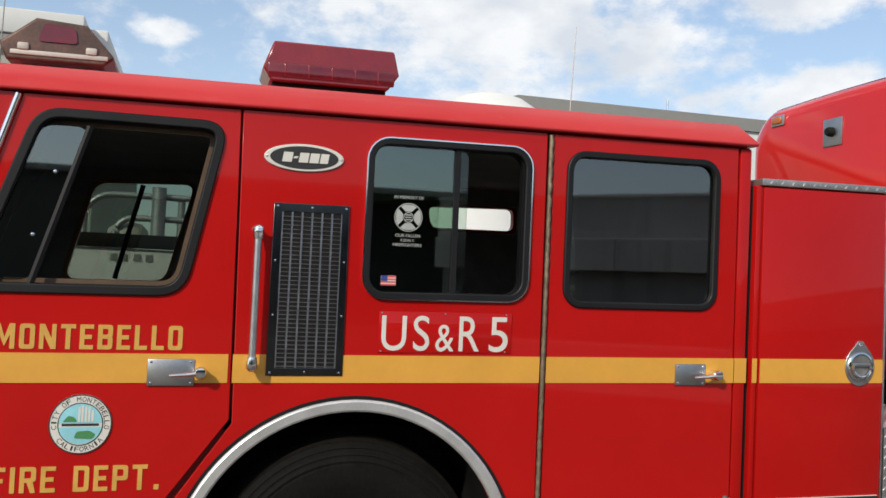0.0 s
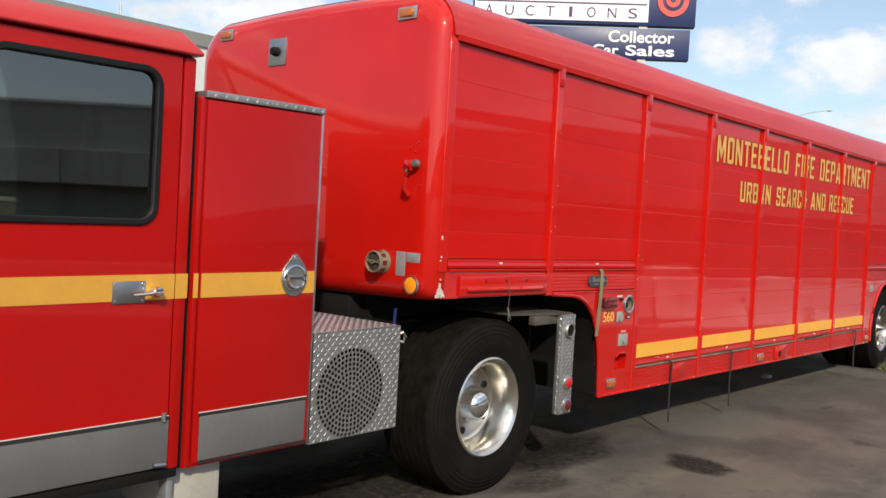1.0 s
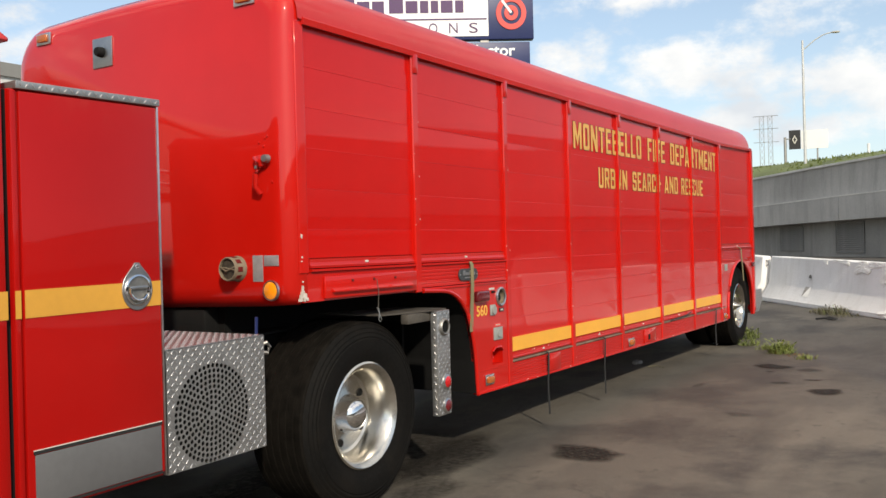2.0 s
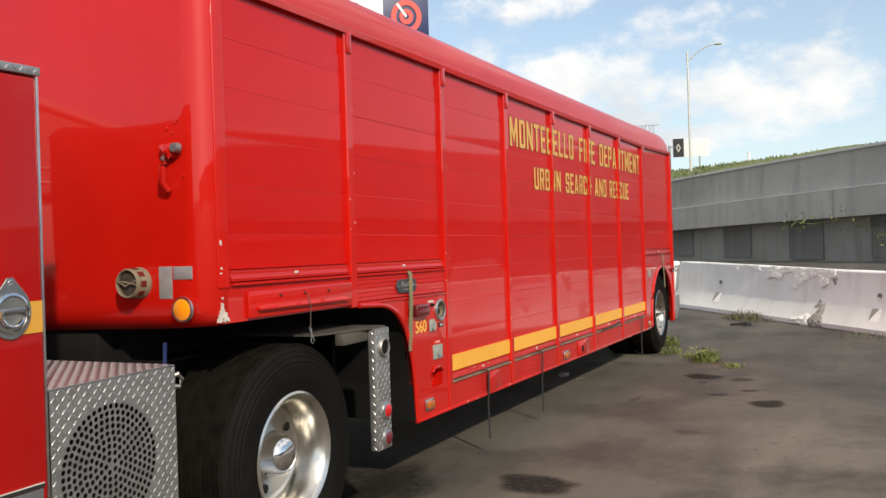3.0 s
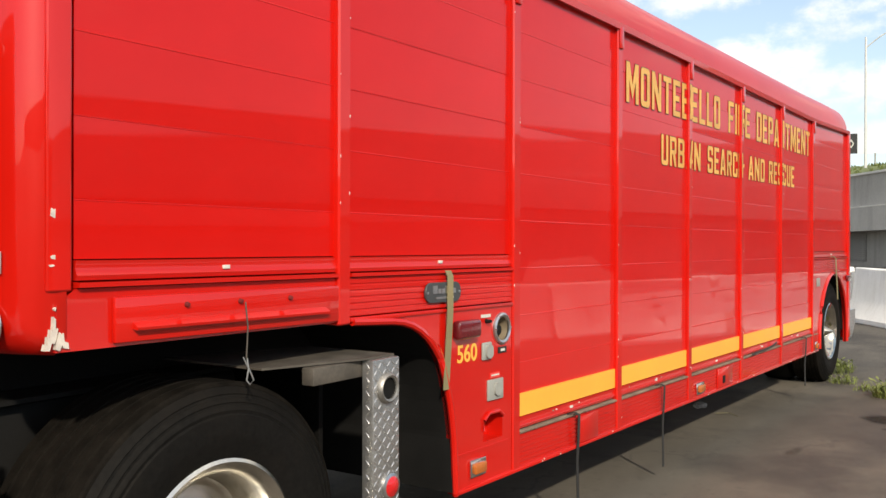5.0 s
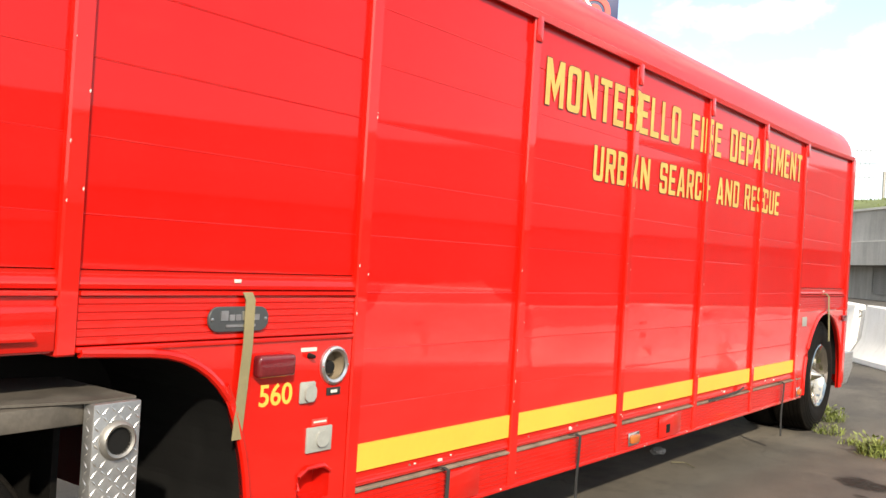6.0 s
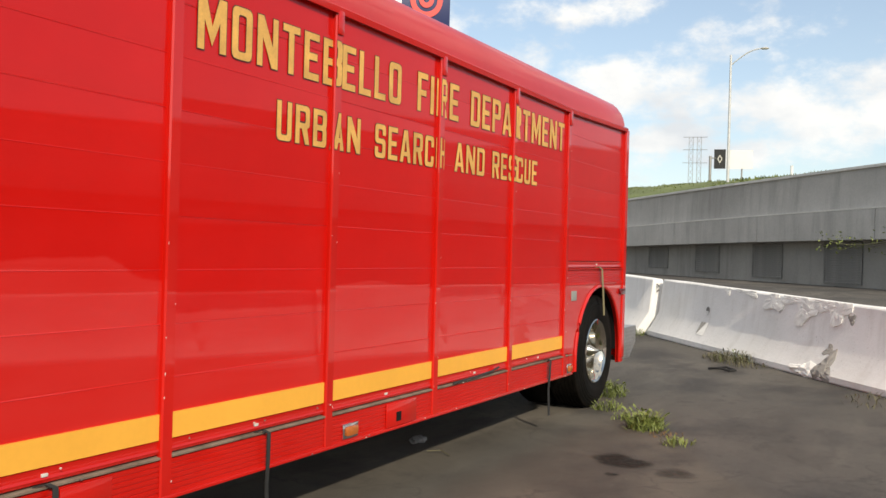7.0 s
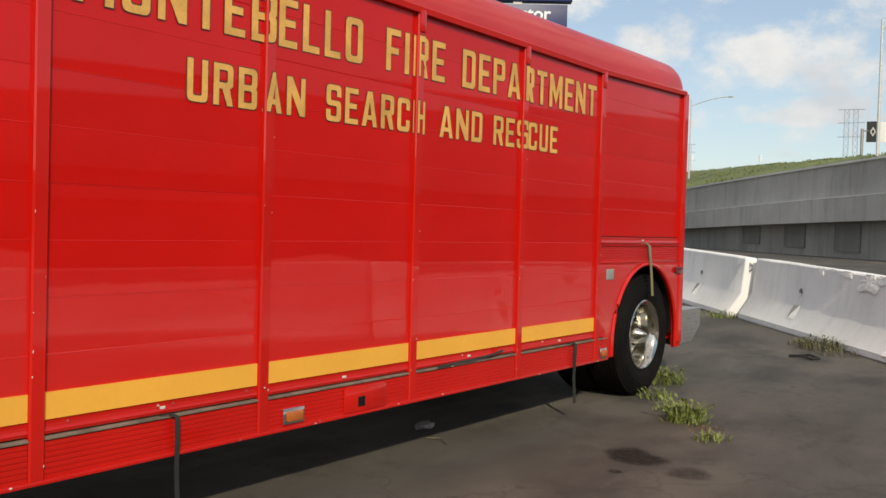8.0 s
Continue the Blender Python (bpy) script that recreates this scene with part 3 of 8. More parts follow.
def capital(ch, w, h, t, b):
    """Outline and openings of a sign painter's block capital, w by h, with stems t and bars b thick."""
    m, big, low = h / 2, 0.24 * w, 0.10 * w
    def loop(*pts):
        return rpoly([p[:2] for p in pts], [max(1e-4, p[2] if len(p) > 2 else 0.0) for p in pts], 3)
    if ch == "I":
        return [(0, 0), (w, 0), (w, h), (0, h)], []
    if ch == "L":
        return [(0, 0), (w, 0), (w, b), (t, b), (t, h), (0, h)], []
    if ch == "T":
        c = (w - t) / 2
        return [(c, 0), (c + t, 0), (c + t, h - b), (w, h - b), (w, h), (0, h), (0, h - b), (c, h - b)], []
    if ch == "F":
        return [(0, 0), (t, 0), (t, m - b * 0.6), (w * 0.86, m - b * 0.6), (w * 0.86, m + b * 0.4), (t, m + b * 0.4), (t, h - b), (w, h - b), (w, h), (0, h)], []
    if ch == "E":
        return [(0, 0), (w, 0), (w, b), (t, b), (t, m - b / 2), (w * 0.88, m - b / 2), (w * 0.88, m + b / 2), (t, m + b / 2), (t, h - b), (w, h - b), (w, h), (0, h)], []
    if ch == "H":
        return [(0, 0), (t, 0), (t, m - b / 2), (w - t, m - b / 2), (w - t, 0), (w, 0), (w, h), (w - t, h), (w - t, m + b / 2), (t, m + b / 2), (t, h), (0, h)], []
    if ch == "N":
        return [(0, 0), (0, h), (t * 1.05, h), (w - t * 0.92, h * 0.42), (w - t * 0.92, h), (w, h), (w, 0), (w - t * 1.05, 0), (t * 0.92, h * 0.58), (t * 0.92, 0)], []
    if ch == "M":
        return [(0, 0), (0, h), (t * 1.15, h), (w / 2, h * 0.46), (w - t * 1.15, h), (w, h), (w, 0), (w - t, 0), (w - t, h * 0.56), (w / 2, h * 0.10), (t, h * 0.56), (t, 0)], []
    if ch == "A":
        def left(z):
            return (w / 2 - 0.6 * t) * z / h
        z0, z1, k = 0.19 * h, 0.19 * h + b * 0.9, 1.02 * t
        top = min(0.86 * h, h * (w / 2 - k) / (w / 2 - 0.6 * t))
        return [(0, 0), (w / 2 - 0.6 * t, h), (w / 2 + 0.6 * t, h), (w, 0), (w - k, 0), (w - k - left(z0), z0), (k + left(z0), z0), (k, 0)], [[(k + left(z1), z1), (w - k - left(z1), z1), (w / 2 + 0.002, top), (w / 2 - 0.002, top)]]
    if ch == "O":
        return loop((0, 0, big), (w, 0, big), (w, h, big), (0, h, big)), [loop((t, b, low), (w - t, b, low), (w - t, h - b, low), (t, h - b, low))]
    if ch == "D":
        return loop((0, 0), (w, 0, big), (w, h, big), (0, h)), [loop((t, b), (w - t, b, low), (w - t, h - b, low), (t, h - b))]
    if ch == "U":
        return loop((0, h), (0, 0, big), (w, 0, big), (w, h), (w - t, h), (w - t, b, low), (t, b, low), (t, h)), []
    if ch == "C":
        return loop((w, 0.65 * h), (w, h, big), (0, h, big), (0, 0, big), (w, 0, big), (w, 0.35 * h), (w - t, 0.35 * h), (w - t, b, low), (t, b, low), (t, h - b, low), (w - t, h - b, low), (w - t, 0.65 * h)), []
    if ch == "S":
        return loop((w, 0.68 * h), (w, h, big), (0, h, big), (0, m - b / 2, big), (w - t, m - b / 2, low), (w - t, b, low), (t, b, low), (t, 0.32 * h), (0, 0.32 * h), (0, 0, big), (w, 0, big), (w, m + b / 2, big), (t, m + b / 2, low), (t, h - b, low), (w - t, h - b, low), (w - t, 0.68 * h)), []
    if ch == "P":
        return loop((0, 0), (t, 0), (t, 0.40 * h), (w, 0.40 * h, big), (w, h, big), (0, h)), [loop((t, 0.40 * h + b), (w - t, 0.40 * h + b, low), (w - t, h - b, low), (t, h - b))]
    if ch == "R":
        return loop((0, 0), (t, 0), (t, 0.40 * h), (w * 0.44, 0.40 * h), (w - t * 1.02, 0), (w, 0), (w * 0.82, 0.42 * h), (w, 0.46 * h, low), (w, h, big), (0, h)), [loop((t, 0.40 * h + b), (w - t, 0.40 * h + b, low), (w - t, h - b, low), (t, h - b))]
    # B
    return loop((0, 0), (w, 0, big), (w, m, low), (w * 0.93, m + 0.02 * h), (w, m + 0.04 * h, low), (w, h, big), (0, h)), [loop((t, b), (w - t, b, low), (w - t, m - b * 0.4, low), (t, m - b * 0.4)), loop((t, m + b * 0.6), (w - t, m + b * 0.6, low), (w - t, h - b, low), (t, h - b))]


def painted(text, x0, x1, z0, z1, y, depth, stem, bar, grow=0.0):
    """A word in block capitals over x0..x1 and z0..z1, facing -y at y; grow widens every stroke by that much each side."""
    gap = 0.27
    units = sum(WIDE.get(ch, 0.94) for ch in text if ch != "I") + gap * (len(text) - 1)
    unit = (x1 - x0 - stem * text.count("I")) / units
    bm = bmesh.new()
    x = x0
    for ch in text:
        w = stem if ch == "I" else unit * WIDE.get(ch, 0.94)
        outer, holes = capital(ch, w + 2 * grow, z1 - z0 + 2 * grow, stem + 2 * grow, bar + 2 * grow)
        one = plate(outer, holes, y - depth, y)
        one.transform(Matrix.Translation((x - grow, 0, z0 - grow)))
        merge(bm, one)
        x += w + gap * unit
    return bm


def letters(text, x0, x1, z0, z1, y, depth=0.002, offset=0.0, bm=None, spacing=1.0):
    """Writing in the built-in font, stretched to fill x0..x1 and z0..z1, facing -y at y."""
    cu = bpy.data.curves.new("text", "FONT")
    cu.body, cu.offset, cu.extrude, cu.resolution_u, cu.space_character = text, offset, 0.01, 5, spacing
    ob = bpy.data.objects.new("text", cu)
    scene.collection.objects.link(ob)
    bpy.context.view_layer.update()
    me = ob.evaluated_get(bpy.context.evaluated_depsgraph_get()).to_mesh()
    tmp = bmesh.new()
    tmp.from_mesh(me)
    bpy.data.objects.remove(ob)
    bpy.data.curves.remove(cu)
    bmesh.ops.remove_doubles(tmp, verts=tmp.verts[:], dist=1e-5)
    xs, zs = [v.co.x for v in tmp.verts], [v.co.y for v in tmp.verts]
    sx, sz = (x1 - x0) / (max(xs) - min(xs)), (z1 - z0) / (max(zs) - min(zs))
    mx, mz = min(xs), min(zs)
    for v in tmp.verts:
        v.co = Vector((x0 + (v.co.x - mx) * sx, y - (depth if v.co.z > 0 else 0), z0 + (v.co.y - mz) * sz))
    if bm is None:
        return tmp
    merge(bm, tmp)
    return bm


def capitals(bm, material, parent, label="", name="letter"):
    """Splits writing into its characters, each a part of its own."""
    for isle in isles(bm):
        one = bmesh.new()
        twin = {v: one.verts.new(v.co) for v in isle}
        for f in {f for v in isle for f in v.link_faces}:
            one.faces.new([twin[v] for v in f.verts])
        part(name, one, material, parent, label)
    bm.free()


def merge(bm, other):
    me = bpy.data.meshes.new("tmp")
    other.to_mesh(me)
    other.free()
    bm.from_mesh(me)
    bpy.data.meshes.remove(me)
    return bm


def clipped(bm, x0, x1):
    for x, sign in ((x0, -1), (x1, 1)):
        bmesh.ops.bisect_plane(bm, geom=[*bm.verts, *bm.edges, *bm.faces], plane_co=(x, 0, 0), plane_no=(sign, 0, 0), clear_outer=True)
    return bm


def lugs(origin, ux, uz, w, h, pitch=0.025, skip=None, lift=0.0016, long=0.0120, wide=0.0034):
    """Raised tread bars, turned this way and that, over a w x h face; ux and uz span it."""
    o, ux, uz = Vector(origin), Vector(ux).normalized(), Vector(uz).normalized()
    nrm = ux.cross(uz).normalized()
    vs, fs = [], []
    nx, nz = int(w / pitch), int(h / pitch)
    for i in range(nx):
        for k in range(nz):
            a, b = (i + 0.5) * w / nx, (k + 0.5) * h / nz
            if skip and skip(a, b):
                continue
            t = radians(45 if (i + k) % 2 else -45)
            d, e = ux * math.cos(t) + uz * math.sin(t), -ux * math.sin(t) + uz * math.cos(t)
            c = o + ux * a + uz * b
            base = len(vs)
            vs += [c + d * long, c + e * wide, c - d * long, c - e * wide, c + d * long * 0.45 + nrm * lift, c - d * long * 0.45 + nrm * lift]
            fs += [(base, base + 1, base + 4), (base + 1, base + 5, base + 4), (base + 1, base + 2, base + 5), (base + 2, base + 3, base + 5), (base + 3, base + 4, base + 5), (base + 3, base, base + 4)]
    me = bpy.data.meshes.new("tmp")
    me.from_pydata(vs, [], fs)
    bm = bmesh.new()
    bm.from_mesh(me)
    bpy.data.meshes.remove(me)
    return bm


# ---- the ground ----
ALONG, OUT = Vector((0.735, 0.678, 0)).normalized(), Vector((0.678, -0.735, 0)).normalized()
JOINT = Vector((17.65, 3.82, 0.0))
CLIMB = 0.027


def ease(v):
    v = max(0.0, min(1.0, v))
    return v * v * (3 - 2 * v)


def ground_z(x, y):
    s = OUT.x * x + OUT.y * y
    rise = 0.17 * ease((s - 5.9) / 3.2)
    fall = -0.020 * max(0.0, 8.0 - max(x, -8.0))
    along = ALONG.x * (x - JOINT.x) + ALONG.y * (y - JOINT.y)
    climb = CLIMB * max(-9.0, min(12.0, along + 3.2)) * ease((s - 5.9) / 3.2)
    return rise + fall + climb


def build_ground():
    far = [24, 28, 34, 44, 60, 90, 150, 300, 700, 1800]
    xs = sorted([-f for f in far] + [-16 + 0.5 * i for i in range(73)] + [f for f in far])
    ys = sorted([-f for f in far] + [-14 + 0.5 * i for i in range(57)] + [f for f in far])
    bm = bmesh.new()
    grid = [[bm.verts.new((x, y, ground_z(x, y))) for y in ys] for x in xs]
    for i in range(len(xs) - 1):
        for j in range(len(ys) - 1):
            bm.faces.new((grid[i][j], grid[i + 1][j], grid[i + 1][j + 1], grid[i][j + 1]))
    solo("ground", bm, "asphalt", "worn brown-grey asphalt lot with cracks and patches", "ground", (0, 0, 0), kind="structure")


build_ground()


def stain(cx, cy, rx, ry, seed, depth=1.0, turn=0.0):
    random.seed(seed)
    bm = bmesh.new()
    fade = bm.verts.layers.float.new("fade")
    n = 40
    ph = [random.uniform(0, 6.28) for _ in range(5)]
    pts = []
    for i in range(n):
        a = 2 * math.pi * i / n
        k = 1 + sum(0.16 / (j + 1) * math.sin((j + 2) * a + ph[j]) for j in range(5))
        x, y = rx * k * math.cos(a), ry * k * math.sin(a)
        c, s = math.cos(turn), math.sin(turn)
        px, py = cx + x * c - y * s, cy + x * s + y * c
        pts.append((px, py))
    rings = [[bm.verts.new((cx + (px - cx) * f, cy + (py - cy) * f, ground_z(cx + (px - cx) * f, cy + (py - cy) * f) + 0.004)) for px, py in pts] for f in (0.35, 0.7, 1.0, 1.25)]
    for ring, f in zip(rings, (1.0, 1.0, 0.55, 0.0)):
        for v in ring:
            v[fade] = f * depth
    bm.faces.new(rings[0])
    for a, b in zip(rings, rings[1:]):
        for i in range(n):
            bm.faces.new((a[i], a[(i + 1) % n], b[(i + 1) % n], b[i]))
    # small ones are oil; the big sheets paint shade under the tractor
    solo("oil_and_shade", bm, "oil_shade", "dark oil stain in the asphalt, painted shade under the tractor", "stain", (cx, cy, ground_z(cx, cy) + 0.001), "stains on the asphalt", "structure")


stain(6.32, 2.50, 0.16, 0.24, 1)
stain(10.72, 2.27, 0.16, 0.17, 2)
stain(9.25, 1.50, 0.14, 0.15, 3)
stain(10.57, 1.87, 0.10, 0.13, 4, 0.45)
stain(10.33, 2.21, 0.03, 0.05, 8, 0.6)
stain(9.61, 1.95, 0.07, 0.08, 10, 0.5)
stain(9.9, 1.72, 0.05, 0.07, 5, 0.7)
stain(7.9, 1.9, 0.09, 0.08, 6, 0.3)
stain(9.2, 2.6, 0.12, 0.04, 7, 0.3)
# painted shade with some grease on the asphalt under the drive axle and the coupling
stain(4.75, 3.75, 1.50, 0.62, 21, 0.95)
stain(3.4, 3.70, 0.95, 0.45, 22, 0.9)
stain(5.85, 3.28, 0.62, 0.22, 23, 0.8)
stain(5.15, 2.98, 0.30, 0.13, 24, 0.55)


# ---- white concrete barriers ----
RAIL_SIDE = [(-0.30, 0.0), (-0.30, 0.075), (-0.125, 0.33), (-0.075, 0.80), (0.075, 0.80), (0.125, 0.33), (0.30, 0.075), (0.30, 0.0)]


def barrier(s0, s1, shift=0.0, chipped=False):
    p = JOINT + ALONG * s0 + OUT * (0.075 + shift)
    at = Vector((p.x, p.y, 0.165 + CLIMB * (s0 + 3.2)))
    root = thing("concrete_barrier", at, "white-painted concrete road barrier, chipped along its top" if chipped else "white-painted concrete road barrier standing on asphalt", "barrier", "barriers in a row", turn=(0, -math.degrees(math.atan(CLIMB)), math.degrees(math.atan2(ALONG.y, ALONG.x))))
    ORIGIN[root.name] = Vector((0, 0, 0))
    length = s1 - s0
    bm = bmesh.new()
    stations = [0.0, 0.02] + [length * i / 14 for i in range(1, 14)] + [length - 0.02, length]
    rings = []
    random.seed(int(s0 * 10) + 50)
    for i, x in enumerate(stations):
        inset = 0.02 if i in (0, len(stations) - 1) else 0.0
        ring = []
        for k, (v, z) in enumerate(RAIL_SIDE):
            j = random.uniform(-0.004, 0.004)
            ring.append(bm.verts.new((x, v * (1 - inset * 2) + j, z * (1 - inset * 0.4) + (random.uniform(-0.008, 0.003) if z > 0.7 else 0))))
        rings.append(ring)
    for a, b in zip(rings, rings[1:]):
        for k in range(8):
            bm.faces.new((a[k], a[(k + 1) % 8], b[(k + 1) % 8], b[k]))
    bm.faces.new(rings[0][::-1])
    bm.faces.new(rings[-1])
    body = part("barrier_body", bm, "whitewash", root, bevel=0.022, smooth=30)
    # spalls and lifting pockets on the face turned to the lot
    def face_v(zz):
        return 0.125 - (zz - 0.33) / 0.47 * 0.05 if zz > 0.33 else 0.30 - max(0.0, zz - 0.075) / 0.255 * 0.175

    def spall(x, z, w, h, seed, mat="raw_concrete", name="chip", top=False, rough=0.010):
        """Ragged broken patch of coarse facets; with top it hangs from the upper edge."""
        random.seed(seed)
        b2 = bmesh.new()
        n = 22
        rings = []
        for f in (1.0, 0.72, 0.40):
            ring = []
            for i in range(n):
                a = 2 * math.pi * i / n
                k = f * (1 + 0.34 * math.sin(3 * a + seed) * (1 if f == 1.0 else 0.6) + random.uniform(-0.14, 0.14))
                zz = z + h * k * math.sin(a)
                zz = min(0.797, zz) if top else max(0.0, min(0.79, zz))
                lift = (0.002 if f == 1.0 else random.uniform(0.002, rough)) + (0.07 * max(0.0, 0.80 - zz) if top else 0.0)
                ring.append(b2.verts.new((x + w * k * math.cos(a), face_v(zz) + lift, zz)))
            rings.append(ring)
        rings.insert(0, [b2.verts.new((v.co.x, face_v(v.co.z) - 0.004, v.co.z)) for v in rings[0]])
        for a, b in zip(rings, rings[1:]):
            for i in range(n):
                b2.faces.new((a[i], a[(i + 1) % n], b[(i + 1) % n], b[i]))
        b2.faces.new(rings[-1])
        part(name, b2, mat, body, smooth=0)

    def flat_face(pts, mat, name, lift=0.003):
        b2 = bmesh.new()
        b2.faces.new([b2.verts.new((x, face_v(z) + lift, z)) for x, z in pts])
        part(name, b2, mat, body)

    if chipped:
        for x, z, w, h, sd in ((4.46, 0.765, 0.07, 0.05, 1), (4.20, 0.785, 0.10, 0.025, 11), (3.98, 0.775, 0.14, 0.05, 2), (3.52, 0.72, 0.16, 0.12, 3), (3.22, 0.765, 0.20, 0.06, 4), (2.94, 0.69, 0.18, 0.17, 5), (2.66, 0.76, 0.18, 0.07, 12), (2.43, 0.715, 0.17, 0.13, 6)):
            spall(length - 6.13 + x, z, w, h, sd, top=True)
        spall(length - 6.13 + 2.22, 0.65, 0.05, 0.05, 7, "concrete_dark", "pit")
        spall(length - 6.13 + 2.68, 0.075, 0.19, 0.075, 8, "raw_concrete", "broken_patch", rough=0.022)
        spall(length - 6.13 + 2.40, 0.13, 0.13, 0.14, 9, "concrete_dark", "broken_patch", rough=0.022)
        spall(length - 6.13 + 2.47, 0.30, 0.07, 0.05, 10, "concrete_dark", "broken_patch", rough=0.012)
    for x in (length - 1.27, 1.40):
        flat_face(circle(x, 0.485, 0.042, 18), "louvre", "lifting_hole")
        flat_face([(x + 0.034 * math.cos(radians(a)) + 0.008, 0.472 + 0.050 * math.sin(radians(a))) for a in range(180, 361, 15)], "whitewash", "hole_lip", 0.006)
        flat_face([(x - 0.11, 0.17), (x + 0.06, 0.17), (x + 0.10, 0.325), (x - 0.06, 0.325)], "raw_concrete", "pocket", 0.004)
        flat_face([(x + 0.06, 0.17), (x + 0.10, 0.325), (x - 0.02, 0.325)], "concrete_dark", "pocket_shade", 0.007)
    # lifting eye at the end
    part("end_loop", tube([(0.0, 0.02, 0.62), (-0.05, 0.02, 0.64), (-0.05, 0.02, 0.70), (0.0, 0.02, 0.72)], 0.012, 8), "steel", root, "rusty steel end loop")
    return root


barrier(-6.15, -0.02, 0.0, True)
barrier(0.06, 6.2, -0.10)
barrier(6.28, 12.4, -0.15)
barrier(-12.3, -6.2)
barrier(-18.45, -12.35)


# ---- far road structure: a curving parapet over a recessed wall with louvred vents ----
WALL = JOINT + OUT * 15.0
WALL.z = 0.0
def top_z(s):
    return 4.66 - 0.00032 * s * s
def ledge_z(s):
    return 3.27 - 0.00036 * s * s
def soffit_z(s):
    return 2.20 - 0.00032 * s * s


def strip(s0, s1, n, section, name, material, parent, label=""):
    """Sweeps a section, given as (outward, height) by s, along the wall."""
    bm = bmesh.new()
    rings = []
    for i in range(n + 1):
        s = s0 + (s1 - s0) * i / n
        rings.append([bm.verts.new(WALL + ALONG * s + OUT * o + Vector((0, 0, z))) for o, z in section(s)])
    k = len(rings[0])
    for a, b in zip(rings, rings[1:]):
        for j in range(k):
            bm.faces.new((a[j], a[(j + 1) % k], b[(j + 1) % k], b[j]))
    bm.faces.new(rings[0][::-1])
    bm.faces.new(rings[-1])
    return part(name, bm, material, parent, label)


def build_wall():
    root = thing("wall_east", WALL, "long grey concrete ramp wall with parapet and louvred vents", "wall", kind="structure")
    s = -26.0
    k = 0
    while s < 62:
        e = s + 6.58
        strip(s + 0.012, e - 0.012, 5, lambda q: [(-0.14, soffit_z(q)), (-0.14, ledge_z(q)), (0.30, ledge_z(q)), (0.30, soffit_z(q))], "fascia_panel", "concrete_wall", root)
        s, k = e, k + 1
    strip(-26, 62, 30, lambda q: [(0.02, ledge_z(q) - 0.05), (0.10, top_z(q) - 0.06), (0.06, top_z(q)), (0.40, top_z(q)), (0.40, ledge_z(q) - 0.05)], "parapet", "concrete_wall", root)
    # recessed wall and soffit get the darker concrete as painted shade
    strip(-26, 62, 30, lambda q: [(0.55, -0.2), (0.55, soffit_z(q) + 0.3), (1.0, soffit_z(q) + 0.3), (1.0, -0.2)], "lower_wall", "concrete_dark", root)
    strip(-26, 62, 30, lambda q: [(0.0, top_z(q) - 0.055), (0.0, top_z(q) + 0.035), (0.42, top_z(q) + 0.035), (0.42, top_z(q) - 0.055)], "coping", "coping", root, "pale coping along the parapet")
    strip(-26, 62, 30, lambda q: [(-0.152, ledge_z(q) - 0.045), (-0.152, ledge_z(q) + 0.012), (0.0, ledge_z(q) + 0.012), (0.0, ledge_z(q) - 0.045)], "ledge_edge", "coping", root, "pale edge along the ledge")
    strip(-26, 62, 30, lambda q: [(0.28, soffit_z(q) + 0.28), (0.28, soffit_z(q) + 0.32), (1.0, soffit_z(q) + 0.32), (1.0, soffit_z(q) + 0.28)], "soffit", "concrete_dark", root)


build_wall()


def vent(s0, s1):
    zb, zt = 0.30 + 0.0185 * s0, soffit_z((s0 + s1) / 2) - 0.04
    p = WALL + ALONG * s0 + OUT * 0.55
    root = thing("louvre_vent", Vector((p.x, p.y, zb)), "dark steel louvred vent set in the concrete wall", "vent", "vents along the wall", turn=(0, 0, math.degrees(math.atan2(ALONG.y, ALONG.x))))
    ORIGIN[root.name] = Vector((0, 0, 0))
    w, h = s1 - s0, zt - zb
    bm = plate([(0, 0), (w, 0), (w, h), (0, h)], [[(0.06, 0.06), (w - 0.06, 0.06), (w - 0.06, h - 0.06), (0.06, h - 0.06)]], -0.0, 0.05)
    part("frame", bm, "louvre", root)
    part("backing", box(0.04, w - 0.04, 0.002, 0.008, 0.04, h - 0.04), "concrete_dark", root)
    n = int((h - 0.12) / 0.085)
    mesh = finish(prism([(0.045, 0.0), (0.010, 0.075), (0.004, 0.072), (0.038, -0.004)], 0.06, w - 0.06, "x"), "louvre")
    for i in range(n):
        shared("slat", mesh, root, (0, 0, 0.07 + i * (h - 0.13) / n))


for s0 in (32.95, 28.35, 23.80, 19.30, 14.82, 10.35, 5.85):
    vent(s0, s0 + 2.0)


# ---- grass bank behind the wall ----
def crest_z(s):
    return 6.6 + 0.024 * max(0.0, min(110.0, s))


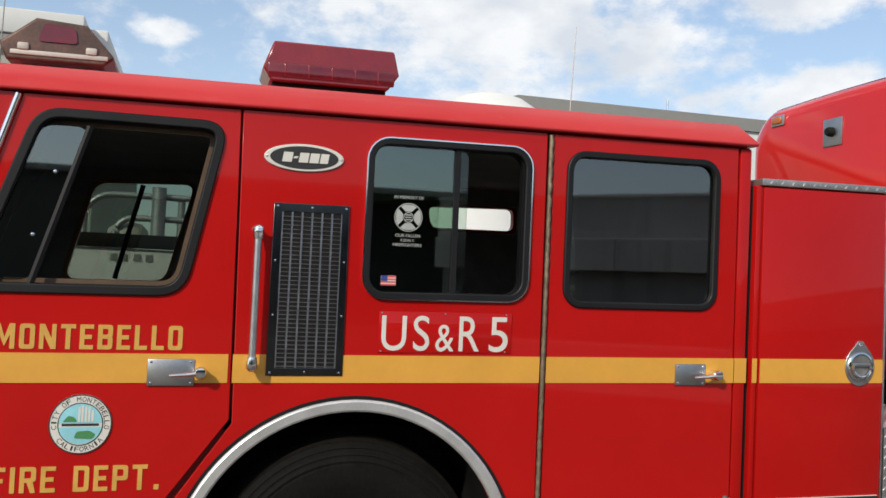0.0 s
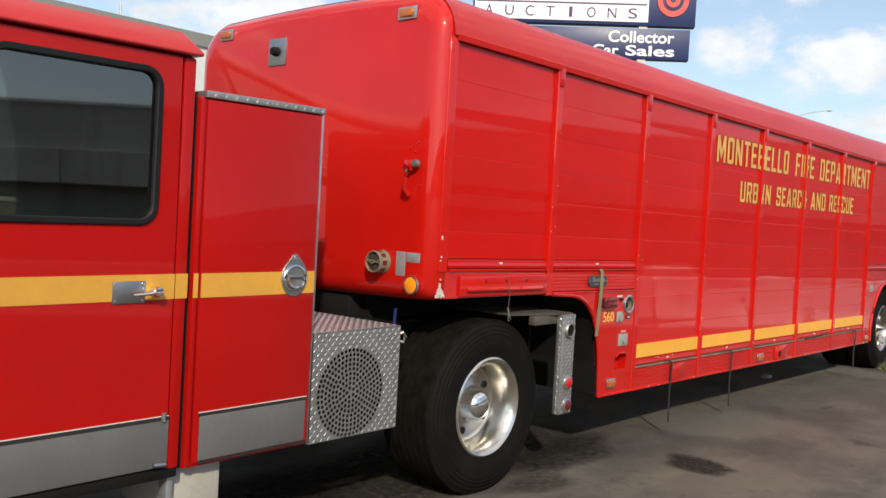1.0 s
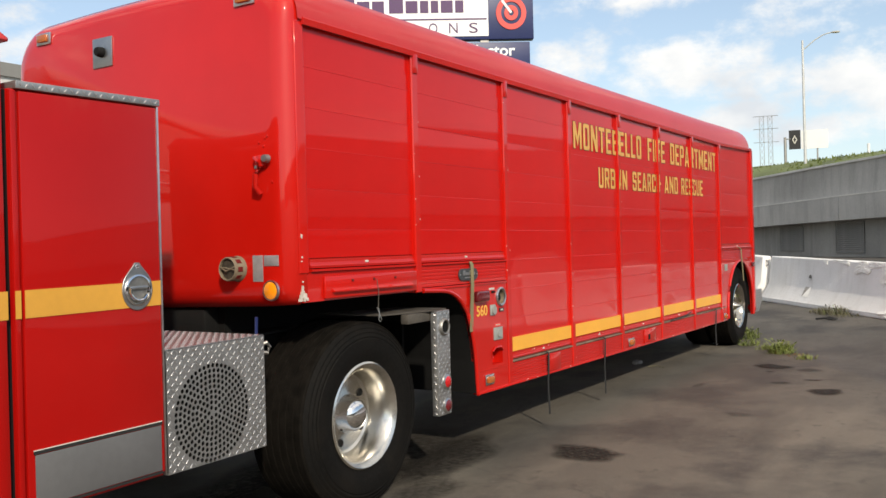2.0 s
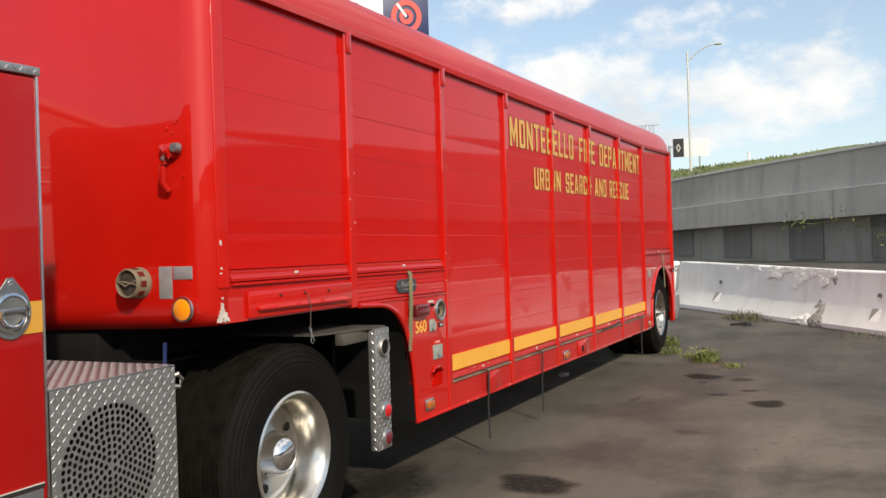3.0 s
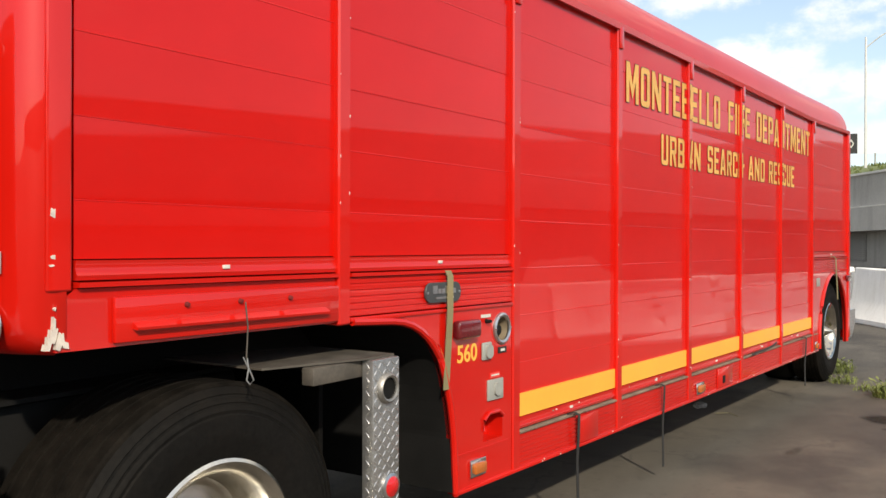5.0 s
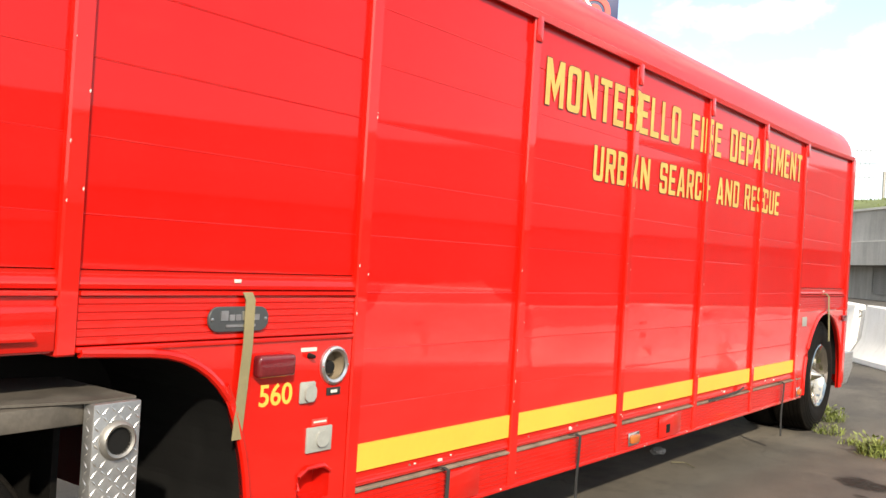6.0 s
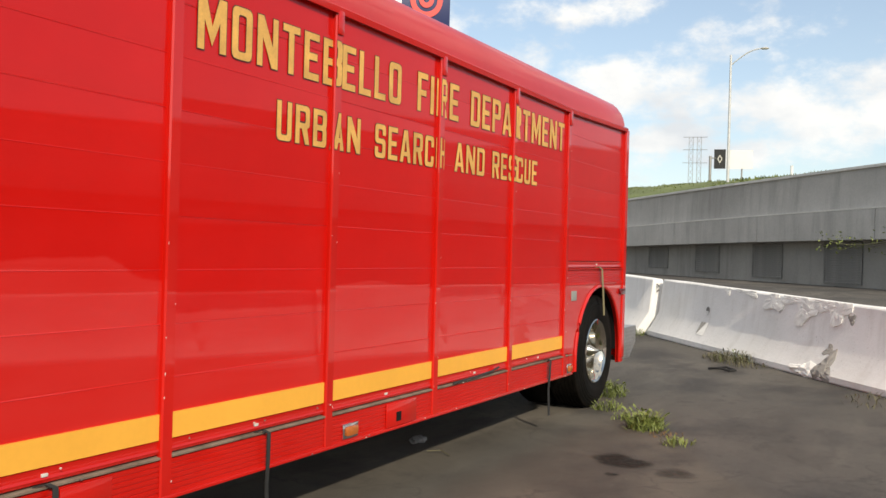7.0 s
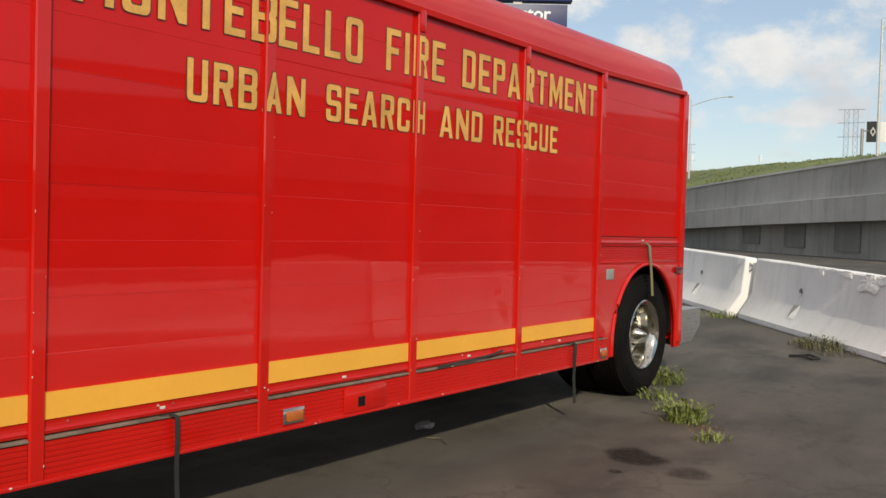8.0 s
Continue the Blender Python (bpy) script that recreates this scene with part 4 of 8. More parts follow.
def build_bank():
    bm = bmesh.new()
    offs = [0.30, 2, 5, 9, 13, 17, 21, 26, 34, 48, 70, 100]
    rows = []
    random.seed(11)
    for i in range(81):
        s = -70 + i * 2.6
        row = []
        for o in offs:
            base = top_z(max(-20, min(60, s))) - 0.12
            z = base + (crest_z(s) - base) * ease((o - 0.3) / 21.0)
            if o > 40:
                z = crest_z(s) - (o - 40) * 0.05
            z += noise.noise(Vector((s * 0.25, o * 0.25, 0))) * (0.28 if o > 1 else 0.03)
            row.append(bm.verts.new(WALL + ALONG * s + OUT * o + Vector((0, 0, z))))
        rows.append(row)
    for a, b in zip(rows, rows[1:]):
        for j in range(len(offs) - 1):
            bm.faces.new((a[j], b[j], b[j + 1], a[j + 1]))
    solo("embankment", bm, "grass", "green weedy grass embankment above the concrete wall", "embankment", (WALL.x, WALL.y, 0), kind="structure", smooth=60)
    # ragged grass along the crest and the wall's edge
    vs, fs = [], []
    random.seed(12)
    for i in range(8000):
        s, o = random.uniform(0, 110), random.choice((random.uniform(0.5, 6), random.uniform(10, 27)))
        base = top_z(max(-20, min(60, s))) - 0.12
        z = base + (crest_z(s) - base) * ease((o - 0.3) / 21.0)
        p = WALL + ALONG * s + OUT * o + Vector((0, 0, z - 0.1))
        h, w, a = random.uniform(0.10, 0.26), random.uniform(0.05, 0.16), random.uniform(0, 6.28)
        d = Vector((math.cos(a), math.sin(a), 0)) * w
        lean = Vector((random.uniform(-0.15, 0.15), random.uniform(-0.15, 0.15), h))
        b = len(vs)
        vs += [p - d, p + d, p + lean]
        fs.append((b, b + 1, b + 2))
    me = bpy.data.meshes.new("tufts")
    me.from_pydata(vs, [], fs)
    me.materials.append(M["grass"])
    ob = new("grass_tufts", me)
    tagged(ob, "ragged green grass tufts on the embankment", "grass", kind="stuff")


build_bank()


# ---- street lamps, road sign, pylons on the bank ----
def street_lamp(x, y, z0, zb, arm, rise):
    root = thing("street_lamp", (x, y, z0), "tall grey steel street lamp with a curved arm", "street lamp", "street lamps on the bank")
    part("pole", tube([(x, y, z0 - 0.5), (x, y, (z0 + zb) / 2), (x, y, zb + 0.4)], [0.10, 0.085, 0.07], 8), "wood_pole", root)
    d = Vector((0.19, -0.98, 0))
    pts = [Vector((x, y, zb - 0.3)) + d * arm * i / 8 + Vector((0, 0, (rise + 0.3) * math.sin(math.pi / 2 * i / 8))) for i in range(9)]
    part("arm", tube(pts, 0.045, 6), "wood_pole", root)
    e = pts[-1]
    bm = bmesh.new()
    bmesh.ops.create_uvsphere(bm, u_segments=10, v_segments=6, radius=1.0, matrix=Matrix.Translation(e + d * 0.22) @ Matrix.Rotation(math.atan2(d.y, d.x), 4, "Z") @ Matrix.Diagonal((0.30, 0.12, 0.08, 1)))
    part("lamp_head", bm, "lens_white", root)


street_lamp(67.1, 12.35, 7.0, 14.6, 1.9, 0.75)
street_lamp(93.9, 35.2, 7.0, 14.5, 3.6, 0.5)


def road_sign():
    az = radians(11.22)
    p = Vector((4.81, 0.56, 0)) + Vector((math.cos(az), math.sin(az), 0)) * 98 + Vector((0, 0, 0.6))
    side = Vector((math.sin(az), -math.cos(az), 0))
    fwd = Vector((math.cos(az), math.sin(az), 0))
    root = thing("road_sign", Vector((p.x, p.y, 6.9)), "black lane sign with a white diamond beside a pale panel", "road sign")
    def panel(name, a0, a1, z0, z1, mat, back=0.0):
        bm = bmesh.new()
        vs = [bm.verts.new(p + side * a + fwd * (f + back) + Vector((0, 0, z))) for f in (0, 0.06) for a, z in ((a0, z0), (a1, z0), (a1, z1), (a0, z1))]
        for f in ((0, 1, 2, 3), (7, 6, 5, 4), (0, 4, 5, 1), (1, 5, 6, 2), (2, 6, 7, 3), (3, 7, 4, 0)):
            bm.faces.new([vs[i] for i in f])
        return part(name, bm, mat, root)
    panel("sign_face", -0.57, 0.57, 10.1, 12.1, "black_print")
    panel("pale_panel", 0.62, 3.25, 10.12, 12.05, "sign_white", 0.4)
    bm = bmesh.new()
    out = [p + side * a - fwd * 0.02 + Vector((0, 0, 11.1 + b)) for a, b in ((0, 0.46), (0.26, 0), (0, -0.46), (-0.26, 0))]
    inn = [p + side * a - fwd * 0.02 + Vector((0, 0, 11.1 + b)) for a, b in ((0, 0.27), (0.15, 0), (0, -0.27), (-0.15, 0))]
    vo, vi = [bm.verts.new(q) for q in out], [bm.verts.new(q) for q in inn]
    for i in range(4):
        bm.faces.new((vo[i], vo[(i + 1) % 4], vi[(i + 1) % 4], vi[i]))
    part("diamond", bm, "white_letter", root)
    q = p - side * 0.95
    part("post", tube([q + Vector((0, 0, 6.0)), q + Vector((0, 0, 11.4))], 0.14, 8), "steel", root)
    part("bracket", tube([q + Vector((0, 0, 11.2)), p - side * 0.4 + Vector((0, 0, 11.2))], 0.06, 6), "steel", root)
    q = p + side * 2.2 + fwd * 0.6
    part("post", tube([q + Vector((0, 0, 6.0)), q + Vector((0, 0, 11.9))], 0.08, 8), "steel", root)


road_sign()


def pylon(az, dist, z0, z1, w):
    a = radians(az)
    p = Vector((5, 0, 0)) + Vector((math.cos(a), math.sin(a), 0)) * dist
    side = Vector((math.sin(a), -math.cos(a), 0))
    root = thing("power_pylon", Vector((p.x, p.y, 0)), "distant grey lattice power pylon", "pylon", "pylons on the horizon")
    bm = bmesh.new()
    up = Vector((0, 0, 1))
    n = 9
    for sx in (-1, 1):
        for off in (-0.55, 0.55):
            base = side * (sx * w * 0.32 + off * w * 0.3)
            tube([p + base, p + base + up * z1], w * 0.022, 4, bm)
    for i in range(n):
        za, zb = z0 + (z1 - z0) * i / n, z0 + (z1 - z0) * (i + 1) / n
        for sx in (-1, 1):
            l, r = p + side * (sx * w * 0.32 - w * 0.165), p + side * (sx * w * 0.32 + w * 0.165)
            tube([l + up * za, r + up * zb], w * 0.014, 3, bm)
            tube([r + up * za, l + up * zb], w * 0.014, 3, bm)
    part("lattice", bm, "galv", root)
    for f in (1.0, 0.78, 0.55):
        zz = z0 + (z1 - z0) * f
        part("crossarm", tube([p - side * w * 0.95 + up * zz, p + side * w * 0.95 + up * zz], w * 0.022, 4), "galv", root)


pylon(12.78, 420, 30, 55.5, 5.5)
pylon(21.9, 640, 38, 62, 6)


# slim white marker posts on the bank
for az, el1 in ((21.4, 4.7), (17.5, 4.7), (7.6, 5.6), (-0.6, 6.0)):
    d = 70
    q = Vector((5 + d * math.cos(radians(az)), d * math.sin(radians(az)), 0))
    bm = tube([q + Vector((0, 0, 6.7)), q + Vector((0, 0, 1.38 + d * math.tan(radians(el1))))], 0.10, 6)
    solo("marker_post", bm, "sign_white", "slim white marker post on the grass bank", "post", (q.x, q.y, 6.7), "posts on the bank")


# ---- pole sign ----
def pole_sign():
    r = Vector((45.9, 22.4, 0))
    d = Vector((math.cos(radians(-55)), math.sin(radians(-55)), 0))
    nrm = Vector((d.y, -d.x, 0))
    frame_m = Matrix(((d.x * 0.91, -nrm.x, 0, r.x), (d.y * 0.91, -nrm.y, 0, r.y), (0, 0, 1, 0), (0, 0, 0, 1)))
    root = thing("pole_sign", (r.x, r.y, 0), "tall roadside pole sign with white and navy panels", "sign")
    ORIGIN[root.name] = Vector((0, 0, 0))
    root.matrix_basis = frame_m
    W = 13.2
    part("panel", box(-W, 0, 0, 0.6, 12.77, 15.6, 0.03), "navy", root, "navy sign cabinet")
    face = part("white_face", box(-W + 0.12, -2.75, -0.03, 0, 12.95, 15.48), "sign_white", root, "white sign face")
    part("panel", box(-W, -0.25, 0.05, 0.6, 10.98, 12.62, 0.03), "navy", root, "navy sign panel with white lettering")
    part("panel", box(-W, 0, 0, 0.6, 15.75, 17.9, 0.03), "navy", root, "navy sign cabinet")
    # name shown as plain bars
    x = -11.6
    for w in (0.8, 0.75, 0.72, 0.0, 0.85, 0.72, 0.5, 0.45, 0.72, 0.5):
        if w:
            part("letter_bar", box(x, x + w, -0.05, -0.03, 14.25, 15.15 if w > 0.78 else 14.92), "sign_purple", face)
        x += w + 0.15
    part("rule", box(-W + 0.2, -2.85, -0.05, -0.03, 13.85, 13.93), "sign_purple", face)
    for i, ch in enumerate("AUCTIONS"):
        w = 0.2 if ch == "I" else 0.52
        c = -12.2 + i * 1.22
        part("letter", letters(ch, c - w / 2, c + w / 2, 13.12, 13.68, -0.03, 0.02), "sign_purple", face)
    # target-like emblem
    for r0, r1, mat in ((0.92, 0.62, "sign_red"), (0.42, 0.16, "sign_red")):
        part("emblem_ring", ring_profile([(r0, -0.05), (r0, 0.0), (r1, 0.0), (r1, -0.05)], (-1.35, -0.005, 14.2), 32), mat, root)
    part("emblem_hand", prism([(-1.40, 14.15), (-1.30, 14.25), (-1.85, 14.95), (-1.95, 14.85)], -0.07, -0.05), "sign_white", root)
    for word, a, b, z0, z1 in (("Collector", -5.0, -1.15, 11.85, 12.48), ("Car", -5.9, -4.35, 11.15, 11.72), ("Sales", -3.95, -1.1, 11.15, 11.72)):
        part("word", letters(word, a, b, z0, z1, 0.05, 0.02, 0.02), "sign_white", root)
    for k in range(8):
        part("letter_bar", box(-10.0 + k * 1.1, -9.25 + k * 1.1, -0.02, 0.0, 16.05, 16.75), "sign_white", root)
    for x in (-10.2, -3.0):
        part("column", box(x - 0.25, x + 0.25, 0.1, 0.55, -0.3, 17.5), "steel", root)


pole_sign()


# ---- buildings and vehicles beyond the cab ----
def warehouse():
    root = thing("warehouse", (9.7, 25, 0), "white-walled warehouse with a grey metal roof edge", "building")
    part("wall", box(9.75, 48, 25.1, 45, -0.3, 6.75), "warehouse", root)
    part("roof_edge", prism([(25.0, 6.72), (25.0, 7.12), (25.5, 7.18), (45.2, 8.6), (45.2, 6.72)], 9.4, 48.2, "x"), "fascia", root)
    for i in range(9):
        x = 11.5 + i * 4.0
        part("pilaster", box(x, x + 0.3, 25.02, 25.1, -0.3, 6.70), "warehouse", root)
    part("vent_pipe", tube([(15.4, 27, 7.1), (15.4, 27, 7.9)], 0.03, 6), "galv", root)


warehouse()


def office():
    root = thing("office_building", (-7, 16, 0), "low building with a white roof fascia and dark grey wall", "building")
    part("wall", box(-22, -1.85, 16.3, 28, -0.5, 5.3), "beige_wall", root)
    part("fascia", box(-22.2, -1.60, 16.0, 28.2, 5.28, 5.70, 0.03), "warehouse", root)
    part("lower_fascia", box(-1.60, -1.25, 16.4, 28.2, 5.08, 5.58, 0.03), "warehouse", root)
    part("soffit", box(-22.1, -1.70, 16.05, 16.3, 5.16, 5.28), "fascia", root)
    part("end_wall", box(-1.85, -1.38, 16.6, 28, -0.5, 5.08), "beige_wall", root)


office()

solo("storage_tank", lathe([(1.7, 0.0), (1.7, 4.9), (1.65, 5.2), (1.35, 5.62), (0.8, 6.0), (0.4, 6.13), (0.0, 6.17)], (6.9, 20.0, -0.2), 32, "z"), "warehouse", "white round-topped storage tank beside the warehouse", "tank", (6.9, 20.0, -0.2))


def flatbed():
    root = thing("flatbed_truck", (0.2, 7.0, -0.06), "white flatbed truck body with bent grey pipe rails", "truck")
    part("side_board", box(-1.8, 2.4, 7.0, 7.06, 0.85, 1.64, 0.01), "warehouse", root, "white side board")
    part("bed", box(-1.8, 2.4, 7.0, 9.1, 0.72, 0.85), "steel", root)
    part("rub_rail", box(-1.85, 2.45, 6.96, 7.08, 1.645, 1.75, 0.015), "black", root)
    def hoop(x0, x1, z0, z1, r):
        pts = [(x0, 7.1, z0)]
        for i in range(7):
            a = radians(180 - 90 * i / 6)
            pts.append((x0 + r + r * math.cos(a), 7.1, z1 - r + r * math.sin(a)))
        pts.append((x1, 7.1, z1))
        return tube(pts, 0.026, 10)
    part("pipe_rail", hoop(-0.41, 1.5, 1.72, 2.052, 0.20), "galv", root)
    part("pipe_rail", hoop(-0.19, 1.5, 1.72, 1.880, 0.14), "galv", root)
    part("stake_post", tube([(0.128, 7.06, 1.66), (0.128, 7.06, 2.122)], 0.055, 14), "galv", root)
    part("stake_post", tube([(0.295, 7.12, 1.66), (0.295, 7.12, 2.03)], 0.028, 12), "galv", root)
    part("tarp_bulge", lathe([(0.16, 0.0), (0.15, 0.07), (0.10, 0.12), (0.0, 0.14)], (-0.10, 7.25, 1.72), 18, "z"), "lens_white", root, "rounded pale load behind the rail")
    bm = bmesh.new()
    for i, w in enumerate((0.05, 0.04, 0.05, 0.05)):
        box(-0.20 + i * 0.085, -0.20 + i * 0.085 + w, 6.993, 6.999, 1.545, 1.60, bm=bm)
    part("lettering", bm, "fascia", root, "faded grey bars")
    for x in (-1.0, 1.6):
        part("wheel", lathe([(0.0, 0), (0.3, 0), (0.46, 0.03), (0.5, 0.1), (0.5, 0.2), (0.46, 0.25)], (x, 7.15, 0.42), 28), "rubber", root)
    part("chassis", box(-1.8, 2.4, 7.6, 8.5, 0.38, 0.72), "black", root)


flatbed()

# low building that closes the lot behind the camera
def lot_building():
    root = thing("rear_building", (-10, -30, -0.2), "long flat-roofed grey building across the lot", "building", kind="structure")
    part("wall", box(-70, 20, -40, -30, -0.4, 4.95), "lot_wall", root)
    part("roof_edge", box(-70.3, 20.3, -40.3, -29.7, 4.95, 5.2, 0.03), "fascia", root)


lot_building()


# trees along the far side of the lot, which the paint and the windows mirror
def tree(x, y, h, spread, seed):
    root = thing("tree", (x, y, -0.2), "broad dark green tree across the lot", "tree", "trees across the lot")
    rng = random.Random(seed)
    trunk = tube([(x, y, -0.3), (x + 0.1, y, h * 0.3), (x - 0.05, y + 0.1, h * 0.6)], [0.22, 0.16, 0.08], 8)
    tips = []
    for k in range(7):
        a = k * 0.9 + rng.uniform(-0.3, 0.3)
        tip = Vector((x + spread * 0.62 * math.cos(a), y + spread * 0.62 * math.sin(a), h * rng.uniform(0.55, 0.88)))
        tips.append(tip)
        tube([(x, y, h * rng.uniform(0.25, 0.5)), (Vector((x, y, h * 0.5)) + tip) / 2, tip], [0.09, 0.06, 0.025], 6, trunk)
    part("trunk", trunk, "bark", root)
    vs, fs = [], []
    for tip in tips + [Vector((x, y, h * 0.9))]:
        for _ in range(420):
            c = tip + Vector((rng.gauss(0, 0.34) * spread, rng.gauss(0, 0.34) * spread, rng.gauss(0, 0.10) * h))
            u = Vector((rng.uniform(-1, 1), rng.uniform(-1, 1), rng.uniform(-1, 1))).normalized() * rng.uniform(0.08, 0.17)
            w = u.cross(Vector((rng.uniform(-1, 1), rng.uniform(-1, 1), 1.0))).normalized() * u.length * 0.7
            k = len(vs)
            vs += [c - u, c + w, c + u, c - w]
            fs.append((k, k + 1, k + 2, k + 3))
    me = bpy.data.meshes.new("tmp")
    me.from_pydata(vs, [], fs)
    bm = bmesh.new()
    bm.from_mesh(me)
    bpy.data.meshes.remove(me)
    tagged(part("crown", bm, "leaf", root, "ragged leafy crown", smooth=0), kind="stuff")


for k in range(9):
    tree(25.5 + 3.4 * k + 1.3 * math.sin(k * 2.3), -27.5 + 1.2 * math.sin(k * 1.7), 4.9 + 0.7 * math.sin(k * 1.9 + 0.6), 2.3 + 0.3 * math.sin(k), 60 + k)


# ---- the trailer ----
SIDE, FAR = 3.05, 5.30
NOSE, TAIL = 4.12, 13.28
MID = (SIDE + FAR) / 2
POSTS = [4.235, 5.228, 6.342, 7.41, 8.47, 9.54, 10.62, 11.69, 13.22]
RAIL_Z, DOOR_Y = 2.495, 3.064
trailer = thing("fire_trailer", (8.6, MID, 0), "red box trailer with roll-up side shutters and gold lettering", "trailer")


def tail_lift(x):
    """The rail and the roof edge kick up along the last bay."""
    return 0.045 * max(0.0, min(1.0, (x - 11.72) / 1.5))


def roof_section(inset=0.0, lift=0.0, crown=0.0):
    """Roof outline in y and z, from the near rail over the top to the far rail."""
    pts = []
    r = 0.262 - inset
    for i in range(9):
        a = radians(180 - 90 * i / 8)
        pts.append((SIDE - 0.012 + inset + r + r * math.cos(a), RAIL_Z + 0.015 + lift * (1 - i / 8) + (r + crown) * math.sin(a)))
    for i in range(1, 6):
        f = i / 6
        y = pts[8][0] + (2 * MID - 2 * pts[8][0]) * f
        pts.append((y, RAIL_Z + 0.015 + r + crown + 0.02 * math.sin(math.pi * f)))
    for i in range(9):
        a = radians(90 - 90 * i / 8)
        pts.append((FAR + 0.012 - inset - r + r * math.cos(a), RAIL_Z + 0.015 + (r + crown) * math.sin(a)))
    return pts


def build_roof():
    bm = bmesh.new()
    stations = [(4.20, 0.0), (5.0, 0.0), (8.0, 0.0), (11.0, 0.0), (11.72, 0.0), (12.5, 0.0), (13.10, 0.0)] + [(13.10 + 0.175 * math.sin(radians(a)), 0.15 * (1 - math.cos(radians(a)))) for a in (20, 40, 60, 78)]
    rings = []
    for x, inset in stations:
        rings.append([bm.verts.new((x, y, z)) for y, z in roof_section(inset, tail_lift(x), 0.045 * max(0.0, min(1.0, (x - 7.5) / 5.0)))])
    for a, b in zip(rings, rings[1:]):
        for k in range(len(a) - 1):
            bm.faces.new((a[k], a[k + 1], b[k + 1], b[k]))
    bm.faces.new(rings[-1])
    return part("roof", bm, "roof_red", trailer, "paler red roof with rounded edges", smooth=60)


roof = build_roof()


def build_nose():
    """Front shell, rounded into sides, roof and floor."""
    outline = [(y, z) for y, z in roof_section()]
    outline = [(min(max(y, SIDE), FAR), z) for y, z in outline]
    outline += [(FAR, 1.75), (FAR, 1.12), (FAR - 0.04, 1.075), (MID, 1.05), (SIDE + 0.30, 1.07), (SIDE + 0.05, 1.085), (SIDE, 1.13), (SIDE, 1.75)]
    cy, cz, r = MID, 1.9, 0.11
    # order from the flat front to the side
    order = []
    for a in (90, 65, 45, 25, 0):
        t = radians(a)
        x = NOSE + r * (1 - math.sin(t))
        ins = r * (1 - math.cos(t))
        order.append((x, ins))
    bm = bmesh.new()
    loops = []
    for x, ins in order + [(4.236, 0.0)]:
        loop = []
        for y, z in outline:
            dy, dz = y - cy, z - cz
            yy = cy + math.copysign(max(0.0, abs(dy) - ins), dy) if abs(dy) > 0.35 else y
            zz = cz + math.copysign(max(0.0, abs(dz) - ins), dz) if abs(dz) > 0.5 else z
            loop.append(bm.verts.new((x, yy, zz)))
        loops.append(loop)
    for a, b in zip(loops, loops[1:]):
        n = len(a)
        for k in range(n):
            bm.faces.new((a[k], a[(k + 1) % n], b[(k + 1) % n], b[k]))
    bm.faces.new(loops[0][::-1])
    return part("front_shell", bm, "trailer_red", trailer, "glossy red rounded front", smooth=50)


nose = build_nose()

# carcass behind the shutters
part("carcass", box(4.2, 13.2, 3.13, FAR - 0.02, 1.09, 2.53), "gap", trailer)
part("lower_carcass", box(5.95, 11.85, 3.13, FAR - 0.02, 0.42, 1.10), "gap", trailer)
part("far_side", box(4.22, 13.25, FAR - 0.02, FAR, 0.42, 2.50), "trailer_red", trailer)
part("rear_wall", box(13.2, 13.27, SIDE + 0.02, FAR - 0.02, 0.42, 2.53, 0.01), "trailer_red", trailer)
part("chassis", box(4.3, 13.1, 3.7, 4.7, 0.75, 1.10), "black", trailer)
part("wheel_well", box(11.9, 13.2, 3.5, 3.52, 0.42, 1.1), "black", trailer)

# top rail with a drip edge
rail = prism([(SIDE - 0.018, 2.485), (SIDE - 0.022, 2.515), (SIDE - 0.005, 2.53), (SIDE + 0.04, 2.53), (SIDE + 0.04, 2.50), (SIDE - 0.005, 2.485)], 4.235, 13.22, "x")
bmesh.ops.bisect_plane(rail, geom=[*rail.verts, *rail.edges, *rail.faces], plane_co=(11.72, 0, 0), plane_no=(1, 0, 0))
for v in rail.verts:
    v.co.z += tail_lift(v.co.x)
part("top_rail", rail, "trailer_red", trailer)


def post(x, z0, z1, w=0.060, proud=0.010):
    bm = prism([(x - w / 2, SIDE + 0.06), (x - w / 2, SIDE - proud * 0.35), (x - w * 0.40, SIDE - proud), (x + w * 0.40, SIDE - proud), (x + w / 2, SIDE - proud * 0.35), (x + w / 2, SIDE + 0.06)], z0, z1, "z")
    p = part("door_post", bm, "trailer_red", trailer, bevel=0.006)
    # clamp at the head of the post
    part("post_cap", box(x - w * 0.42, x + w * 0.42, SIDE - proud - 0.010, SIDE - proud, z1 - 0.11, z1 + 0.012, 0.006), "trailer_red", p)
    return p


post_obs = []
for i, x in enumerate(POSTS[1:-1]):
    low = 1.09 if i == 0 else 0.39
    post_obs.append(post(x, low, RAIL_Z))
# corner posts
part("corner_post", prism([(4.185, SIDE + 0.06), (4.185, SIDE + 0.002), (4.205, SIDE - 0.003), (4.248, SIDE - 0.004), (4.262, SIDE + 0.06)], 1.24, RAIL_Z, "z"), "trailer_red", trailer, bevel=0.005)
part("corner_post", prism([(13.19, SIDE + 0.06), (13.19, SIDE - 0.006), (13.20, SIDE - 0.016), (13.28, SIDE - 0.016), (13.29, SIDE + 0.06)], 0.40, RAIL_Z + 0.055, "z"), "trailer_red", trailer, bevel=0.008)

# roll-up shutters, slat by slat
PITCH = 0.2055
slat_cache = {}


